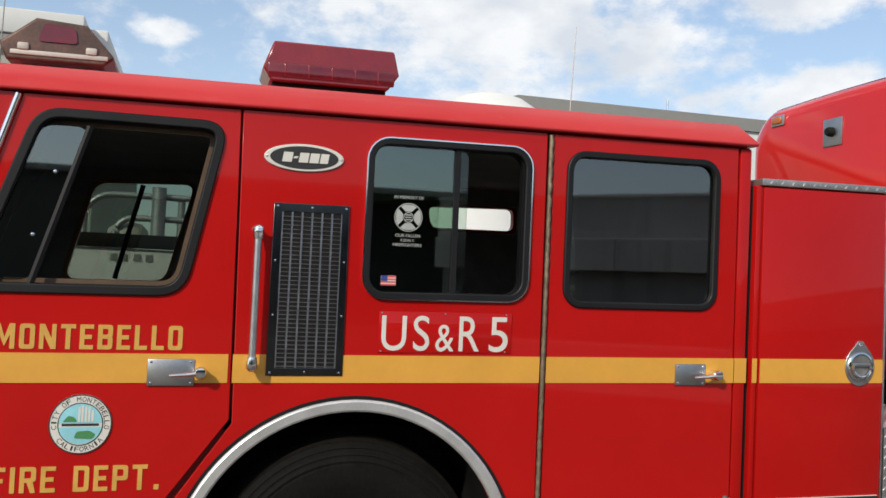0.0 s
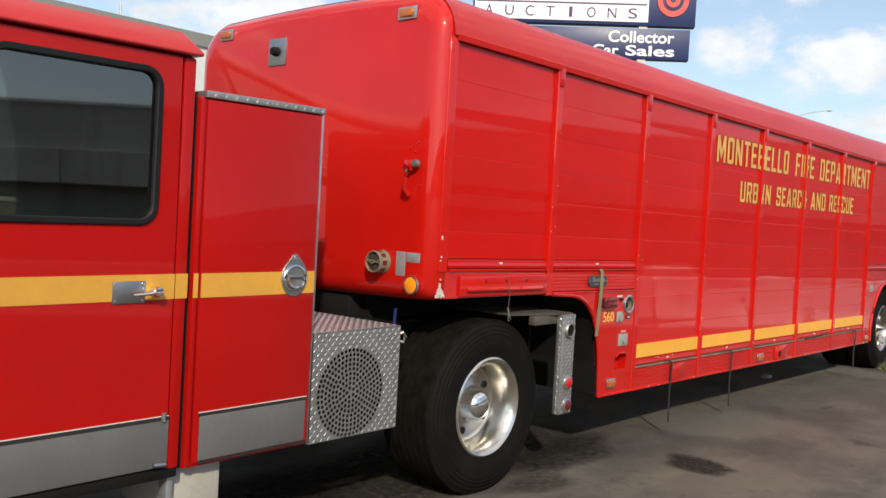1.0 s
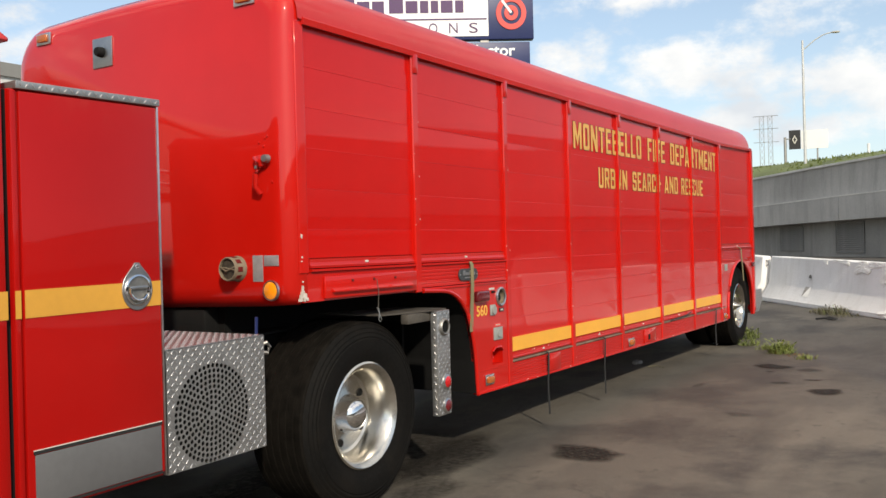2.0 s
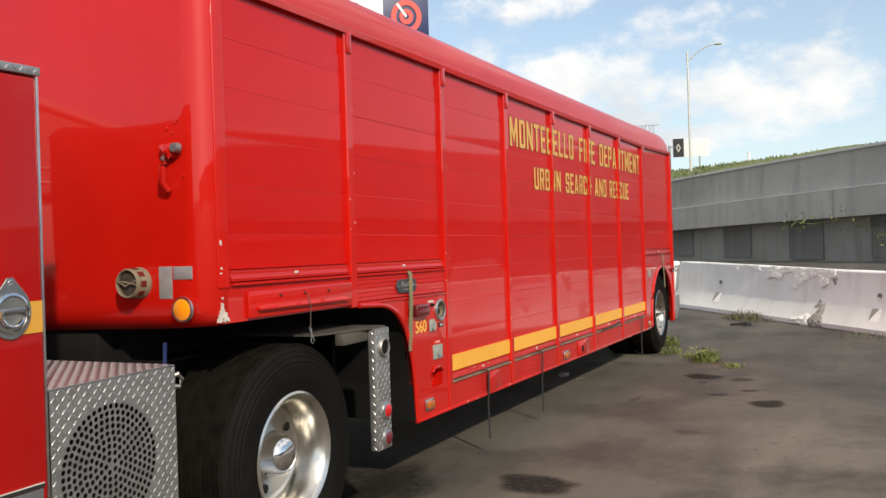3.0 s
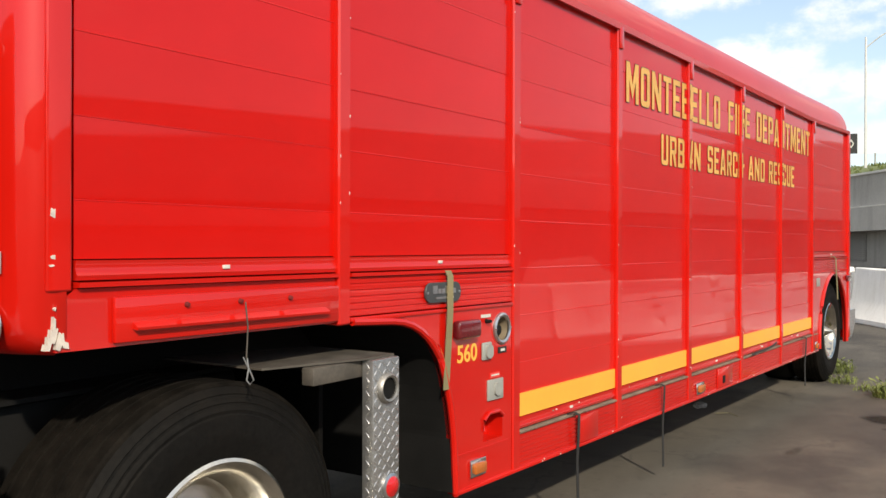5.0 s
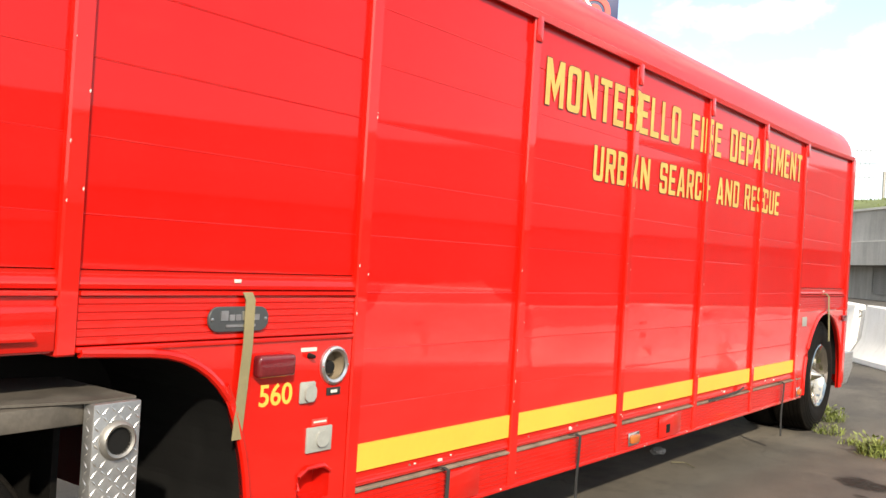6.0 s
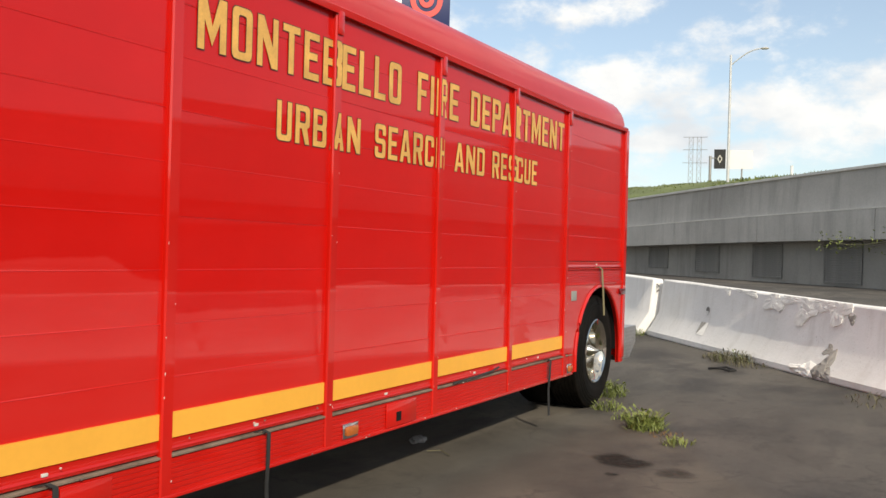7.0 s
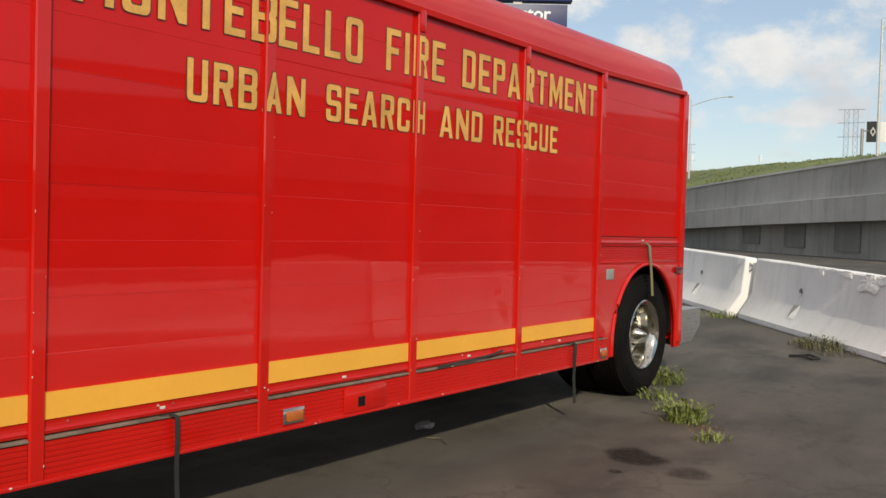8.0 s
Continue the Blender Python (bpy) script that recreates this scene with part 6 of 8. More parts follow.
# screw heads up the nose corner
for y, z in ((3.21, 1.88), (3.185, 1.93), (3.24, 1.90), (3.16, 1.70), (3.20, 1.92)):
    front_disc("screw", y, z, [(0.0, -0.006), (0.006, -0.004), (0.007, 0.0)], "trailer_red", n=8)


def side_chip(x, z, w, h, seed):
    random.seed(seed)
    pts = [(x + w * random.uniform(0.4, 1.2) * math.cos(2 * math.pi * k / 9), z + h * random.uniform(0.4, 1.2) * math.sin(2 * math.pi * k / 9)) for k in range(9)]
    part("paint_chip", prism(pts, SIDE - 0.003, SIDE + 0.01), "bare_metal", nose, "bare chipped paint")


# jagged bare patch at the foot of the corner, and scrapes above it
for tri in ([(4.176, 1.103), (4.180, 1.118), (4.185, 1.114), (4.186, 1.135), (4.191, 1.130), (4.193, 1.152), (4.198, 1.146), (4.200, 1.182), (4.206, 1.176), (4.205, 1.150), (4.212, 1.154), (4.208, 1.132), (4.203, 1.118), (4.196, 1.120), (4.190, 1.102)],
            [(4.206, 1.104), (4.210, 1.130), (4.217, 1.144), (4.222, 1.136), (4.226, 1.142), (4.228, 1.122), (4.238, 1.118), (4.240, 1.103), (4.226, 1.106), (4.222, 1.114), (4.216, 1.100)]):
    part("paint_chip", prism(tri, SIDE - 0.004, SIDE + 0.01), "bare_metal", nose, "bare chipped paint")
side_chip(4.206, 1.322, 0.020, 0.006, 6)
side_chip(4.196, 1.302, 0.010, 0.004, 9)
side_chip(4.222, 1.304, 0.012, 0.004, 12)
side_chip(4.205, 1.200, 0.003, 0.006, 13)
side_chip(4.200, 1.425, 0.010, 0.016, 14)
part("roof_lamp", lathe([(0.0, -0.035), (0.026, -0.030), (0.034, -0.012), (0.040, 0.01)], (4.42, SIDE + 0.055, 2.615), 18), "amber", roof, "amber marker lamp on the roof edge")
part("roof_lamp", lathe([(0.0, -0.035), (0.026, -0.030), (0.034, -0.012), (0.040, 0.01)], (13.08, SIDE + 0.055, 2.635), 18), "red_lens", roof, "red marker lamp on the roof edge")
part("roof_lamp", lathe([(0.0, -0.03), (0.02, -0.026), (0.030, -0.01), (0.034, 0.01)], (8.75, SIDE + 0.06, 2.63), 16), "amber", roof, "amber marker lamp on the roof edge")


# ---- lettering across shutters and posts ----
def wide_letters(text, x0, x1, z0, z1):
    """A painted word that runs over shutters and posts, its line rising a little towards the tail."""
    def word(grow, y, depth):
        bm = painted(text, x0, x1, z0, z1, y, depth, 0.17 * (z1 - z0), 0.148 * (z1 - z0), grow)
        for v in bm.verts:
            v.co.z += 0.0095 * (v.co.x - 7.5)
        return bm
    for k, (mat, grow, y) in enumerate((("gold_dark", 0.0042, -0.0030), ("gold", 0.0, -0.0040))):
        capitals(word(grow, DOOR_Y + y, 0.0008), mat, trailer, "gold painted capital" if k else "dark letter edging")
        for ob, px in zip(post_obs[2:7], POSTS[3:8]):
            if x0 < px < x1:
                bm = clipped(word(grow, SIDE - 0.0104 - 0.0012 * k, 0.0012), px - 0.0245, px + 0.0245)
                if len(bm.faces):
                    capitals(bm, mat, ob, "gold paint carried over the post")


for word, a, b in (("MONTEBELLO", 7.529, 9.088), ("FIRE", 9.270, 9.775), ("DEPARTMENT", 9.945, 11.597)):
    wide_letters(word, a, b, 2.128, 2.346)
for word, a, b in (("URBAN", 8.033, 8.700), ("SEARCH", 8.840, 9.606), ("AND", 9.742, 10.160), ("RESCUE", 10.282, 11.058)):
    wide_letters(word, a, b, 1.824, 2.000)


# chipped paint along the posts and sills
random.seed(44)
for ob, px in zip(post_obs, POSTS[1:-1]):
    for k in range(6):
        z = random.uniform(0.42 if px > 6 else 1.12, 2.40)
        w, h = random.uniform(0.001, 0.003), random.uniform(0.002, 0.007)
        x = px + random.choice((-0.0225, 0.0225)) + random.uniform(-0.002, 0.002)
        part("paint_chip", prism([(x - w, z), (x, z - h), (x + w, z + h * 0.2), (x + w * 0.3, z + h)], SIDE - 0.0108, SIDE - 0.008), "bare_metal", ob)
for k in range(26):
    x = random.uniform(6.4, 11.8)
    w, z = random.uniform(0.003, 0.008), random.choice((0.388, 0.545, 0.600, 0.395))
    part("paint_chip", prism([(x - w, z), (x, z - 0.003), (x + w, z), (x + w * 0.2, z + 0.004)], SIDE - 0.0165, SIDE - 0.012), "bare_metal" if k % 3 else "steel", trailer)


# ---- straps ----
def strap(name, pts, w, mat, label):
    solo(name, ribbon(pts, (w, 0, 0), 0.002), mat, label, "strap", pts[-1], "pull straps on the shutters")


strap("pull_strap", [(5.805, SIDE + 0.01, 1.246), (5.815, SIDE - 0.014, 1.256), (5.822, SIDE - 0.020, 1.235), (5.822, SIDE - 0.020, 1.10), (5.816, SIDE - 0.018, 1.00), (5.810, SIDE - 0.016, 0.90), (5.804, SIDE - 0.014, 0.805)], 0.036, "webbing", "olive webbing pull strap hanging from a shutter")
strap("pull_strap", [(12.46, SIDE + 0.01, 1.250), (12.485, SIDE - 0.014, 1.258), (12.525, SIDE - 0.028, 1.235), (12.555, SIDE - 0.026, 1.13), (12.585, SIDE - 0.028, 0.97), (12.605, SIDE - 0.03, 0.83)], 0.040, "webbing", "olive webbing pull strap hanging over the wheel")
for x, low, b in ((6.89, 0.085, 0.02), (7.985, 0.075, 0.02), (11.33, 0.125, 0.03)):
    strap("pull_strap", [(x - 0.05, SIDE + 0.0, 0.556), (x - 0.02, SIDE - 0.020, 0.560), (x + 0.005, SIDE - 0.030, 0.545), (x + 0.012, SIDE - 0.024, 0.44), (x + 0.016, SIDE - 0.015, 0.32), (x + 0.014 + b, SIDE - 0.012, low)], 0.034 if x > 11 else 0.022, "black_strap", "black pull strap dangling below the sill")
solo("pull_strap", ribbon([(9.75, SIDE - 0.018, 0.556), (9.9, SIDE - 0.022, 0.562), (10.1, SIDE - 0.024, 0.566), (10.3, SIDE - 0.022, 0.575), (10.42, SIDE - 0.018, 0.590)], (0, 0.006, 0.011), 0.002), "black_strap", "black pull strap lying along the sill", "strap", (9.75, SIDE - 0.018, 0.556), "pull straps on the shutters")


# ---- the tractor ----
CAB = 3.12
CAB_FAR = 5.36
tractor = thing("fire_tractor", (1.25, CAB, 0.0), "red four-door fire tractor cab with a yellow stripe", "fire engine")
SLOPE[tractor.name] = 0.014
TH = 0.045

WIN1 = rpoly([(-0.130, 2.062), (0.520, 2.056), (0.392, 1.418), (-0.345, 1.418)], [0.09, 0.10, 0.10, 0.10], 6)
WIN2 = rrect(1.030, 1.690, 1.428, 2.040, 0.085, 6)
WIN3 = rrect(1.840, 2.533, 1.411, 2.044, 0.080, 6)
ARCH = circle(1.025, 0.40, 0.612, 30, 180, 0, False)
arch_pts = [p for p in ARCH if p[1] >= 0.40]

# side panels, with gaps between them as door seams
fd = part("front_door", plate([(-0.175, 2.105), (0.556, 2.105), (0.570, 0.98), (0.362, 0.70), (0.235, 0.42), (-0.42, 0.42), (-0.42, 1.30)], [grown(WIN1, -0.024)], CAB, CAB + TH), "cab_red", tractor, "red front door, shut", bevel=0.003)
mid = part("side_panel", plate([(0.564, 2.105), (1.752, 2.105), (1.760, 0.42)] + [(arch_pts[-1][0] + 0.002, 0.42)] + arch_pts[::-1] + [(0.34, 0.42), (0.262, 0.42), (0.385, 0.69), (0.580, 0.965)], [grown(WIN2, -0.018)], CAB, CAB + TH), "cab_red", tractor, "red cab side round the wheel", bevel=0.003)
rd = part("rear_door", plate([(1.778, 2.105), (2.622, 2.105), (2.630, 0.628), (2.630, 0.42), (1.782, 0.42)], [grown(WIN3, -0.018)], CAB, CAB + TH), "cab_red", tractor, "red rear door, shut", bevel=0.006)
part("rear_pillar", box(2.632, 2.690, CAB + 0.004, CAB + TH, 0.40, 2.108, 0.012), "cab_red", tractor)
part("seam_strip", box(0.535, 0.60, CAB + 0.03, CAB + 0.06, 0.94, 2.10), "gap", tractor)
part("seam_strip", box(1.74, 1.80, CAB + 0.03, CAB + 0.06, 0.42, 2.10), "gap", tractor)
part("seam_strip", box(2.60, 2.66, CAB + 0.03, CAB + 0.06, 0.42, 2.10), "gap", tractor)
part("seam_strip", prism([(0.20, 0.42), (0.30, 0.42), (0.42, 0.69), (0.60, 0.95), (0.60, 1.02), (0.545, 1.0), (0.33, 0.70)], CAB + 0.03, CAB + 0.06), "gap", tractor)
# forward body
part("front_body", prism([(-0.425, 0.42), (-0.425, 1.30), (-0.185, 2.105), (-0.42, 2.105), (-0.98, 1.25), (-1.02, 0.45)], CAB, CAB + TH), "cab_red", tractor)
part("front_panel", prism([(-1.02, 0.45), (-0.98, 1.25), (-0.94, 1.25), (-0.98, 0.45)], CAB, CAB_FAR), "cab_red", tractor)
part("windscreen", prism([(-0.97, 1.26), (-0.42, 2.10), (-0.40, 2.10), (-0.95, 1.26)], CAB + 0.05, CAB_FAR - 0.05), "tint_glass", tractor)
part("pillar_trim", tube([(-0.190, CAB - 0.006, 2.10), (-0.30, CAB - 0.006, 1.72), (-0.425, CAB - 0.006, 1.30)], 0.013, 10), "chrome", tractor, "chrome strip along the door front")

# roof slab with a sloping edge and a gutter lip
bm = bmesh.new()
lo = [(-0.50, CAB - 0.030), (2.705, CAB - 0.030), (2.705, CAB_FAR + 0.03), (-0.50, CAB_FAR + 0.03)]
mi = [(-0.50, CAB - 0.024), (2.705, CAB - 0.024), (2.705, CAB_FAR + 0.024), (-0.50, CAB_FAR + 0.024)]
up = [(-0.42, CAB + 0.055), (2.650, CAB + 0.055), (2.650, CAB_FAR - 0.055), (-0.42, CAB_FAR - 0.055)]
tp = [(-0.36, CAB + 0.14), (2.60, CAB + 0.14), (2.60, CAB_FAR - 0.14), (-0.36, CAB_FAR - 0.14)]
lev = [[bm.verts.new((x, y, z)) for x, y in ring] for ring, z in ((lo, 2.112), (mi, 2.128), (up, 2.212), (tp, 2.228))]
for a, b in zip(lev, lev[1:]):
    for k in range(4):
        bm.faces.new((a[k], a[(k + 1) % 4], b[(k + 1) % 4], b[k]))
bm.faces.new(lev[-1])
bm.faces.new(lev[0][::-1])
croof = part("cab_roof", bm, "roof_red", tractor, "paler red cab roof with a sloping edge", bevel=0.010)

# rest of the cab shell, dark within
for a, b, near in ((-0.95, 0.40, CAB + 0.06), (0.40, 1.70, 4.0), (1.70, 2.69, CAB + 0.06)):
    part("floor", box(a, b, near, CAB_FAR - 0.05, 0.78, 0.84), "interior", tractor)
part("wheel_housing", box(0.40, 1.70, CAB + 0.06, 4.0, 1.07, 1.10), "interior", tractor)
part("back_wall", box(2.64, 2.69, CAB + TH, CAB_FAR, 0.42, 2.11), "cab_red", tractor)
part("back_lining", box(2.60, 2.638, CAB + 0.06, CAB_FAR - 0.05, 0.84, 2.10), "interior", tractor)
part("headliner", box(-0.40, 2.64, CAB + 0.05, CAB_FAR - 0.05, 2.085, 2.108), "interior", tractor)
part("far_side", plate([(-0.98, 0.42), (2.69, 0.42), (2.69, 2.11), (-0.42, 2.11), (-0.98, 1.25)], [rpoly([(-0.155, 2.000), (0.400, 2.020), (0.255, 1.440), (-0.295, 1.440)], 0.07, 5), rpoly([(1.825, 1.962), (2.398, 1.972), (2.398, 1.83), (1.85, 1.83)], 0.045, 4)], CAB_FAR - 0.05, CAB_FAR), "cab_red", tractor)
part("far_lining", plate([(-0.9, 0.84), (2.60, 0.84), (2.60, 2.085), (-0.40, 2.085), (-0.9, 1.25)], [rpoly([(-0.175, 2.015), (0.420, 2.035), (0.275, 1.425), (-0.315, 1.425)], 0.07, 5), rpoly([(1.80, 1.977), (2.42, 1.987), (2.42, 1.81), (1.82, 1.81)], 0.045, 4)], CAB_FAR - 0.07, CAB_FAR - 0.052), "interior", tractor)
fp = part("far_pane", prism(rpoly([(-0.155, 2.000), (0.400, 2.020), (0.255, 1.440), (-0.295, 1.440)], 0.07, 5), CAB_FAR - 0.030, CAB_FAR - 0.025), "tint_glass", tractor)
fp.visible_shadow = False
fr = grown(rpoly([(-0.155, 2.000), (0.400, 2.020), (0.255, 1.440), (-0.295, 1.440)], 0.07, 5), 0.0)
part("far_window_trim", plate(grown(fr, 0.022), [grown(fr, -0.004)], CAB_FAR - 0.085, CAB_FAR - 0.07), "tan", tractor, "tan window surround")
part("door_lining", plate(grown(WIN1, -0.010), [grown(WIN1, -0.052)], CAB + 0.056, CAB + 0.075), "brown_lining", fd, "brown inner lining round the window")
part("window_divider", tube([(0.105, CAB_FAR - 0.03, 2.00), (-0.025, CAB_FAR - 0.03, 1.45)], 0.016, 6), "gasket", tractor)
part("lining_panel", box(1.80, 2.60, CAB + 0.05, CAB + 0.06, 0.85, 1.40), "interior", tractor)
part("bulkhead", box(1.70, 1.74, CAB + 0.06, CAB_FAR - 0.06, 0.84, 1.35), "interior", tractor)


def window(poly, parent, glass, chrome, light=None, wide=0.027):
    """Gasketed window: rubber frame, pane and sliding-pane bars."""
    fr = part("gasket", plate(poly, [grown(poly, -wide)], CAB - 0.012, CAB + 0.012), "gasket", parent, "black rubber window gasket", bevel=0.005)
    part("reveal", plate(grown(poly, -wide + 0.010), [grown(poly, -wide - 0.002)], CAB + 0.018, CAB + 0.052), "gasket", fr)
    inner = light or grown(poly, -wide + 0.004)
    p = part("pane", prism(inner, CAB + 0.012, CAB + 0.017), glass, parent)
    p.visible_shadow = False
    if chrome:
        part("chrome_trim", plate(grown(poly, 0.003), [grown(poly, -0.002)], CAB - 0.014, CAB + 0.002), "chrome", parent, "thin chrome bead")
    return fr


w1 = window(WIN1, fd, "tint_glass", False, rpoly([(-0.115, 2.002), (0.045, 2.002), (-0.118, 1.462), (-0.29, 1.462)], 0.05, 5), 0.034)
part("vent_bar", tube([(0.045, CAB + 0.01, 2.005), (-0.12, CAB + 0.01, 1.45)], 0.013, 6), "gasket", w1)
part("latch_stud", lathe([(0.0, -0.012), (0.006, -0.010), (0.007, 0.0)], (-0.06, CAB + 0.008, 1.84), 8), "chrome", w1)
part("latch_stud", lathe([(0.0, -0.012), (0.006, -0.010), (0.007, 0.0)], (-0.12, CAB + 0.008, 1.62), 8), "chrome", w1)
w2 = window(WIN2, mid, "green_glass", True, rpoly([(1.052, 2.014), (1.39, 2.014), (1.39, 1.450), (1.052, 1.450)], 0.05, 5))
part("slider_bar", box(1.375, 1.397, CAB + 0.002, CAB + 0.014, 1.455, 2.012), "gasket", w2)
part("slider_glass", prism(rrect(1.06, 1.435, 1.46, 2.008, 0.03), CAB + 0.022, CAB + 0.026), "glass", w2).visible_shadow = False
w3 = window(WIN3, rd, "tint_glass", False)
part("inner_rail", box(1.872, 2.46, CAB + 0.022, CAB + 0.036, 1.486, 1.502), "lens_white", w3)
part("inner_sill", box(1.872, 2.492, CAB + 0.030, CAB + 0.040, 1.432, 1.480), "olive_lining", w3, "olive lining below the window rail")
part("inner_post", box(2.440, 2.470, CAB + 0.026, CAB + 0.036, 1.500, 2.00, 0.004), "olive_lining", w3)
part("inner_edge", tube([(2.455, CAB + 0.035, 1.99), (2.462, CAB + 0.035, 1.60), (2.44, CAB + 0.035, 1.50)], 0.010, 8), "tan", w3)

# window stickers
st = part("memorial_sticker", ring_profile([(0.055, -0.001), (0.055, 0.0), (0.052, 0.0), (0.052, -0.001)], (1.200, CAB + 0.010, 1.742), 32), "sticker", w2, "white memorial cross decal")
bm = bmesh.new()
for k in range(4):
    a = radians(90 * k)
    pts = [(0.022, -0.012), (0.040, -0.031), (0.047, -0.018), (0.049, 0.0), (0.047, 0.018), (0.040, 0.031), (0.022, 0.012)]
    prism([(1.200 + u * math.cos(a) - v * math.sin(a), 1.742 + u * math.sin(a) + v * math.cos(a)) for u, v in pts], CAB + 0.009, CAB + 0.010, bm=bm)
for k in range(3):
    box(1.188, 1.212, CAB + 0.009, CAB + 0.010, 1.731 + k * 0.009, 1.735 + k * 0.009, bm=bm)
part("cross", bm, "sticker", st)
part("inner_ring", ring_profile([(0.020, -0.001), (0.020, 0.0), (0.017, 0.0), (0.017, -0.001)], (1.200, CAB + 0.010, 1.742), 24), "sticker", st)
bm = letters("IN MEMORY OF", 1.142, 1.258, 1.812, 1.824, CAB + 0.010, 0.0008)
letters("OUR FALLEN", 1.152, 1.248, 1.666, 1.678, CAB + 0.010, 0.0008, bm=bm)
letters("F.D.N.Y.", 1.174, 1.229, 1.648, 1.659, CAB + 0.010, 0.0008, bm=bm)
letters("FIREFIGHTERS", 1.144, 1.256, 1.630, 1.642, CAB + 0.010, 0.0008, bm=bm)
tagged(part("lettering", bm, "sticker", st), kind="stuff")
flag = part("flag_sticker", box(1.104, 1.162, CAB + 0.009, CAB + 0.010, 1.479, 1.517), "white_letter", w2, "small stars and stripes sticker")
for k in range(4):
    part("red_stripe", box(1.104, 1.162, CAB + 0.0075, CAB + 0.0085, 1.480 + k * 0.0104, 1.485 + k * 0.0104), "flag_red", flag)
part("blue_field", box(1.104, 1.128, CAB + 0.006, CAB + 0.007, 1.497, 1.517), "flag_blue", flag)

# hinge, stripe, lettering
part("door_hinge", tube([(1.768, CAB - 0.005, 0.40), (1.768, CAB - 0.005, 1.2), (1.766, CAB - 0.005, 2.098)], 0.0085, 10), "hinge", rd, "long worn piano hinge")
for k in range(28):
    part("knuckle", tube([(1.768, CAB - 0.005, 0.43 + k * 0.06), (1.768, CAB - 0.005, 0.466 + k * 0.06)], 0.0095, 8), "hinge", rd)
for ob, a, b in ((fd, -0.42, 0.556), (mid, 0.572, 1.755), (rd, 1.783, 2.626)):
    part("stripe", box(a, b, CAB - 0.0035, CAB - 0.0005, 1.112, 1.215), "old_yellow", ob, "yellow reflective stripe")
part("stripe", box(2.633, 2.690, CAB + 0.001, CAB + 0.0035, 1.112, 1.215), "old_yellow", tractor)
for word, a, b, lo, hi in (("MONTEBELLO", -0.220, 0.394, 1.228, 1.314), ("FIRE", -0.205, 0.000, 0.738, 0.826), ("DEPT", 0.057, 0.300, 0.738, 0.826)):
    capitals(painted(word, a, b, lo, hi, CAB - 0.0005, 0.002, 0.0155, 0.0145), "old_gold", fd, "gold capital")
part("full_stop", box(0.323, 0.340, CAB - 0.0025, CAB - 0.0005, 0.738, 0.756), "old_gold", fd)
us = part("number_plate_panel", box(1.102, 1.632, CAB - 0.005, CAB, 1.226, 1.382, 0.002), "cab_red", mid, "red plate with white characters")
capitals(letters("US", 1.113, 1.300, 1.234, 1.368, CAB - 0.005, 0.0015, 0.002, spacing=1.15), "white_letter", us, "white character")
capitals(letters("&", 1.325, 1.398, 1.232, 1.335, CAB - 0.005, 0.0015, 0.002), "white_letter", us)
capitals(letters("R", 1.418, 1.500, 1.234, 1.368, CAB - 0.005, 0.0015, 0.002), "white_letter", us)
capitals(letters("5", 1.540, 1.617, 1.232, 1.368, CAB - 0.005, 0.0015, 0.002), "white_letter", us)
for x, z in ((1.112, 1.376), (1.607, 1.376), (1.112, 1.232), (1.607, 1.232), (1.36, 1.376)):
    part("rivet", lathe([(0.0, -0.009), (0.003, -0.008), (0.004, -0.004)], (x, CAB, z), 8), "alu", us)

# city seal
seal = part("city_seal", lathe([(0.0, -0.003), (0.103, -0.003), (0.103, 0.0)], (0.070, CAB, 0.970), 48), "white_letter", fd, "round city seal decal")
part("seal_ring", ring_profile([(0.103, -0.0045), (0.103, -0.003), (0.099, -0.003), (0.099, -0.0045)], (0.070, CAB, 0.970), 48), "black_print", seal)
part("seal_ring", ring_profile([(0.074, -0.0045), (0.074, -0.003), (0.071, -0.003), (0.071, -0.0045)], (0.070, CAB, 0.970), 48), "black_print", seal)
part("seal_sky", prism([(0.070 + 0.070 * math.cos(radians(a)), 0.974 + 0.066 * math.sin(radians(a))) for a in range(0, 181, 12)], CAB - 0.0042, CAB - 0.003), "sky_print", seal)
part("seal_water", prism([(0.070 + 0.070 * math.cos(radians(a)), 0.960 + 0.058 * math.sin(radians(a))) for a in range(180, 361, 12)], CAB - 0.0042, CAB - 0.003), "sky_print", seal)
part("seal_trees", prism(rpoly([(0.012, 0.978), (0.03, 1.0), (0.05, 0.994), (0.06, 0.978)], 0.006), CAB - 0.0054, CAB - 0.0042), "green_print", seal)
part("seal_trees", prism(rpoly([(0.05, 0.922), (0.06, 0.945), (0.10, 0.948), (0.122, 0.935), (0.11, 0.918)], 0.008), CAB - 0.0054, CAB - 0.0042), "green_print", seal)
bm = bmesh.new()
for x, h in ((0.062, 0.05), (0.072, 0.055), (0.083, 0.052), (0.094, 0.05), (0.105, 0.04)):
    box(x, x + 0.007, CAB - 0.0054, CAB - 0.0042, 0.978, 0.978 + h, bm=bm)
capitals(bm, "white_letter", seal, "", "seal_tower")
bm = bmesh.new()


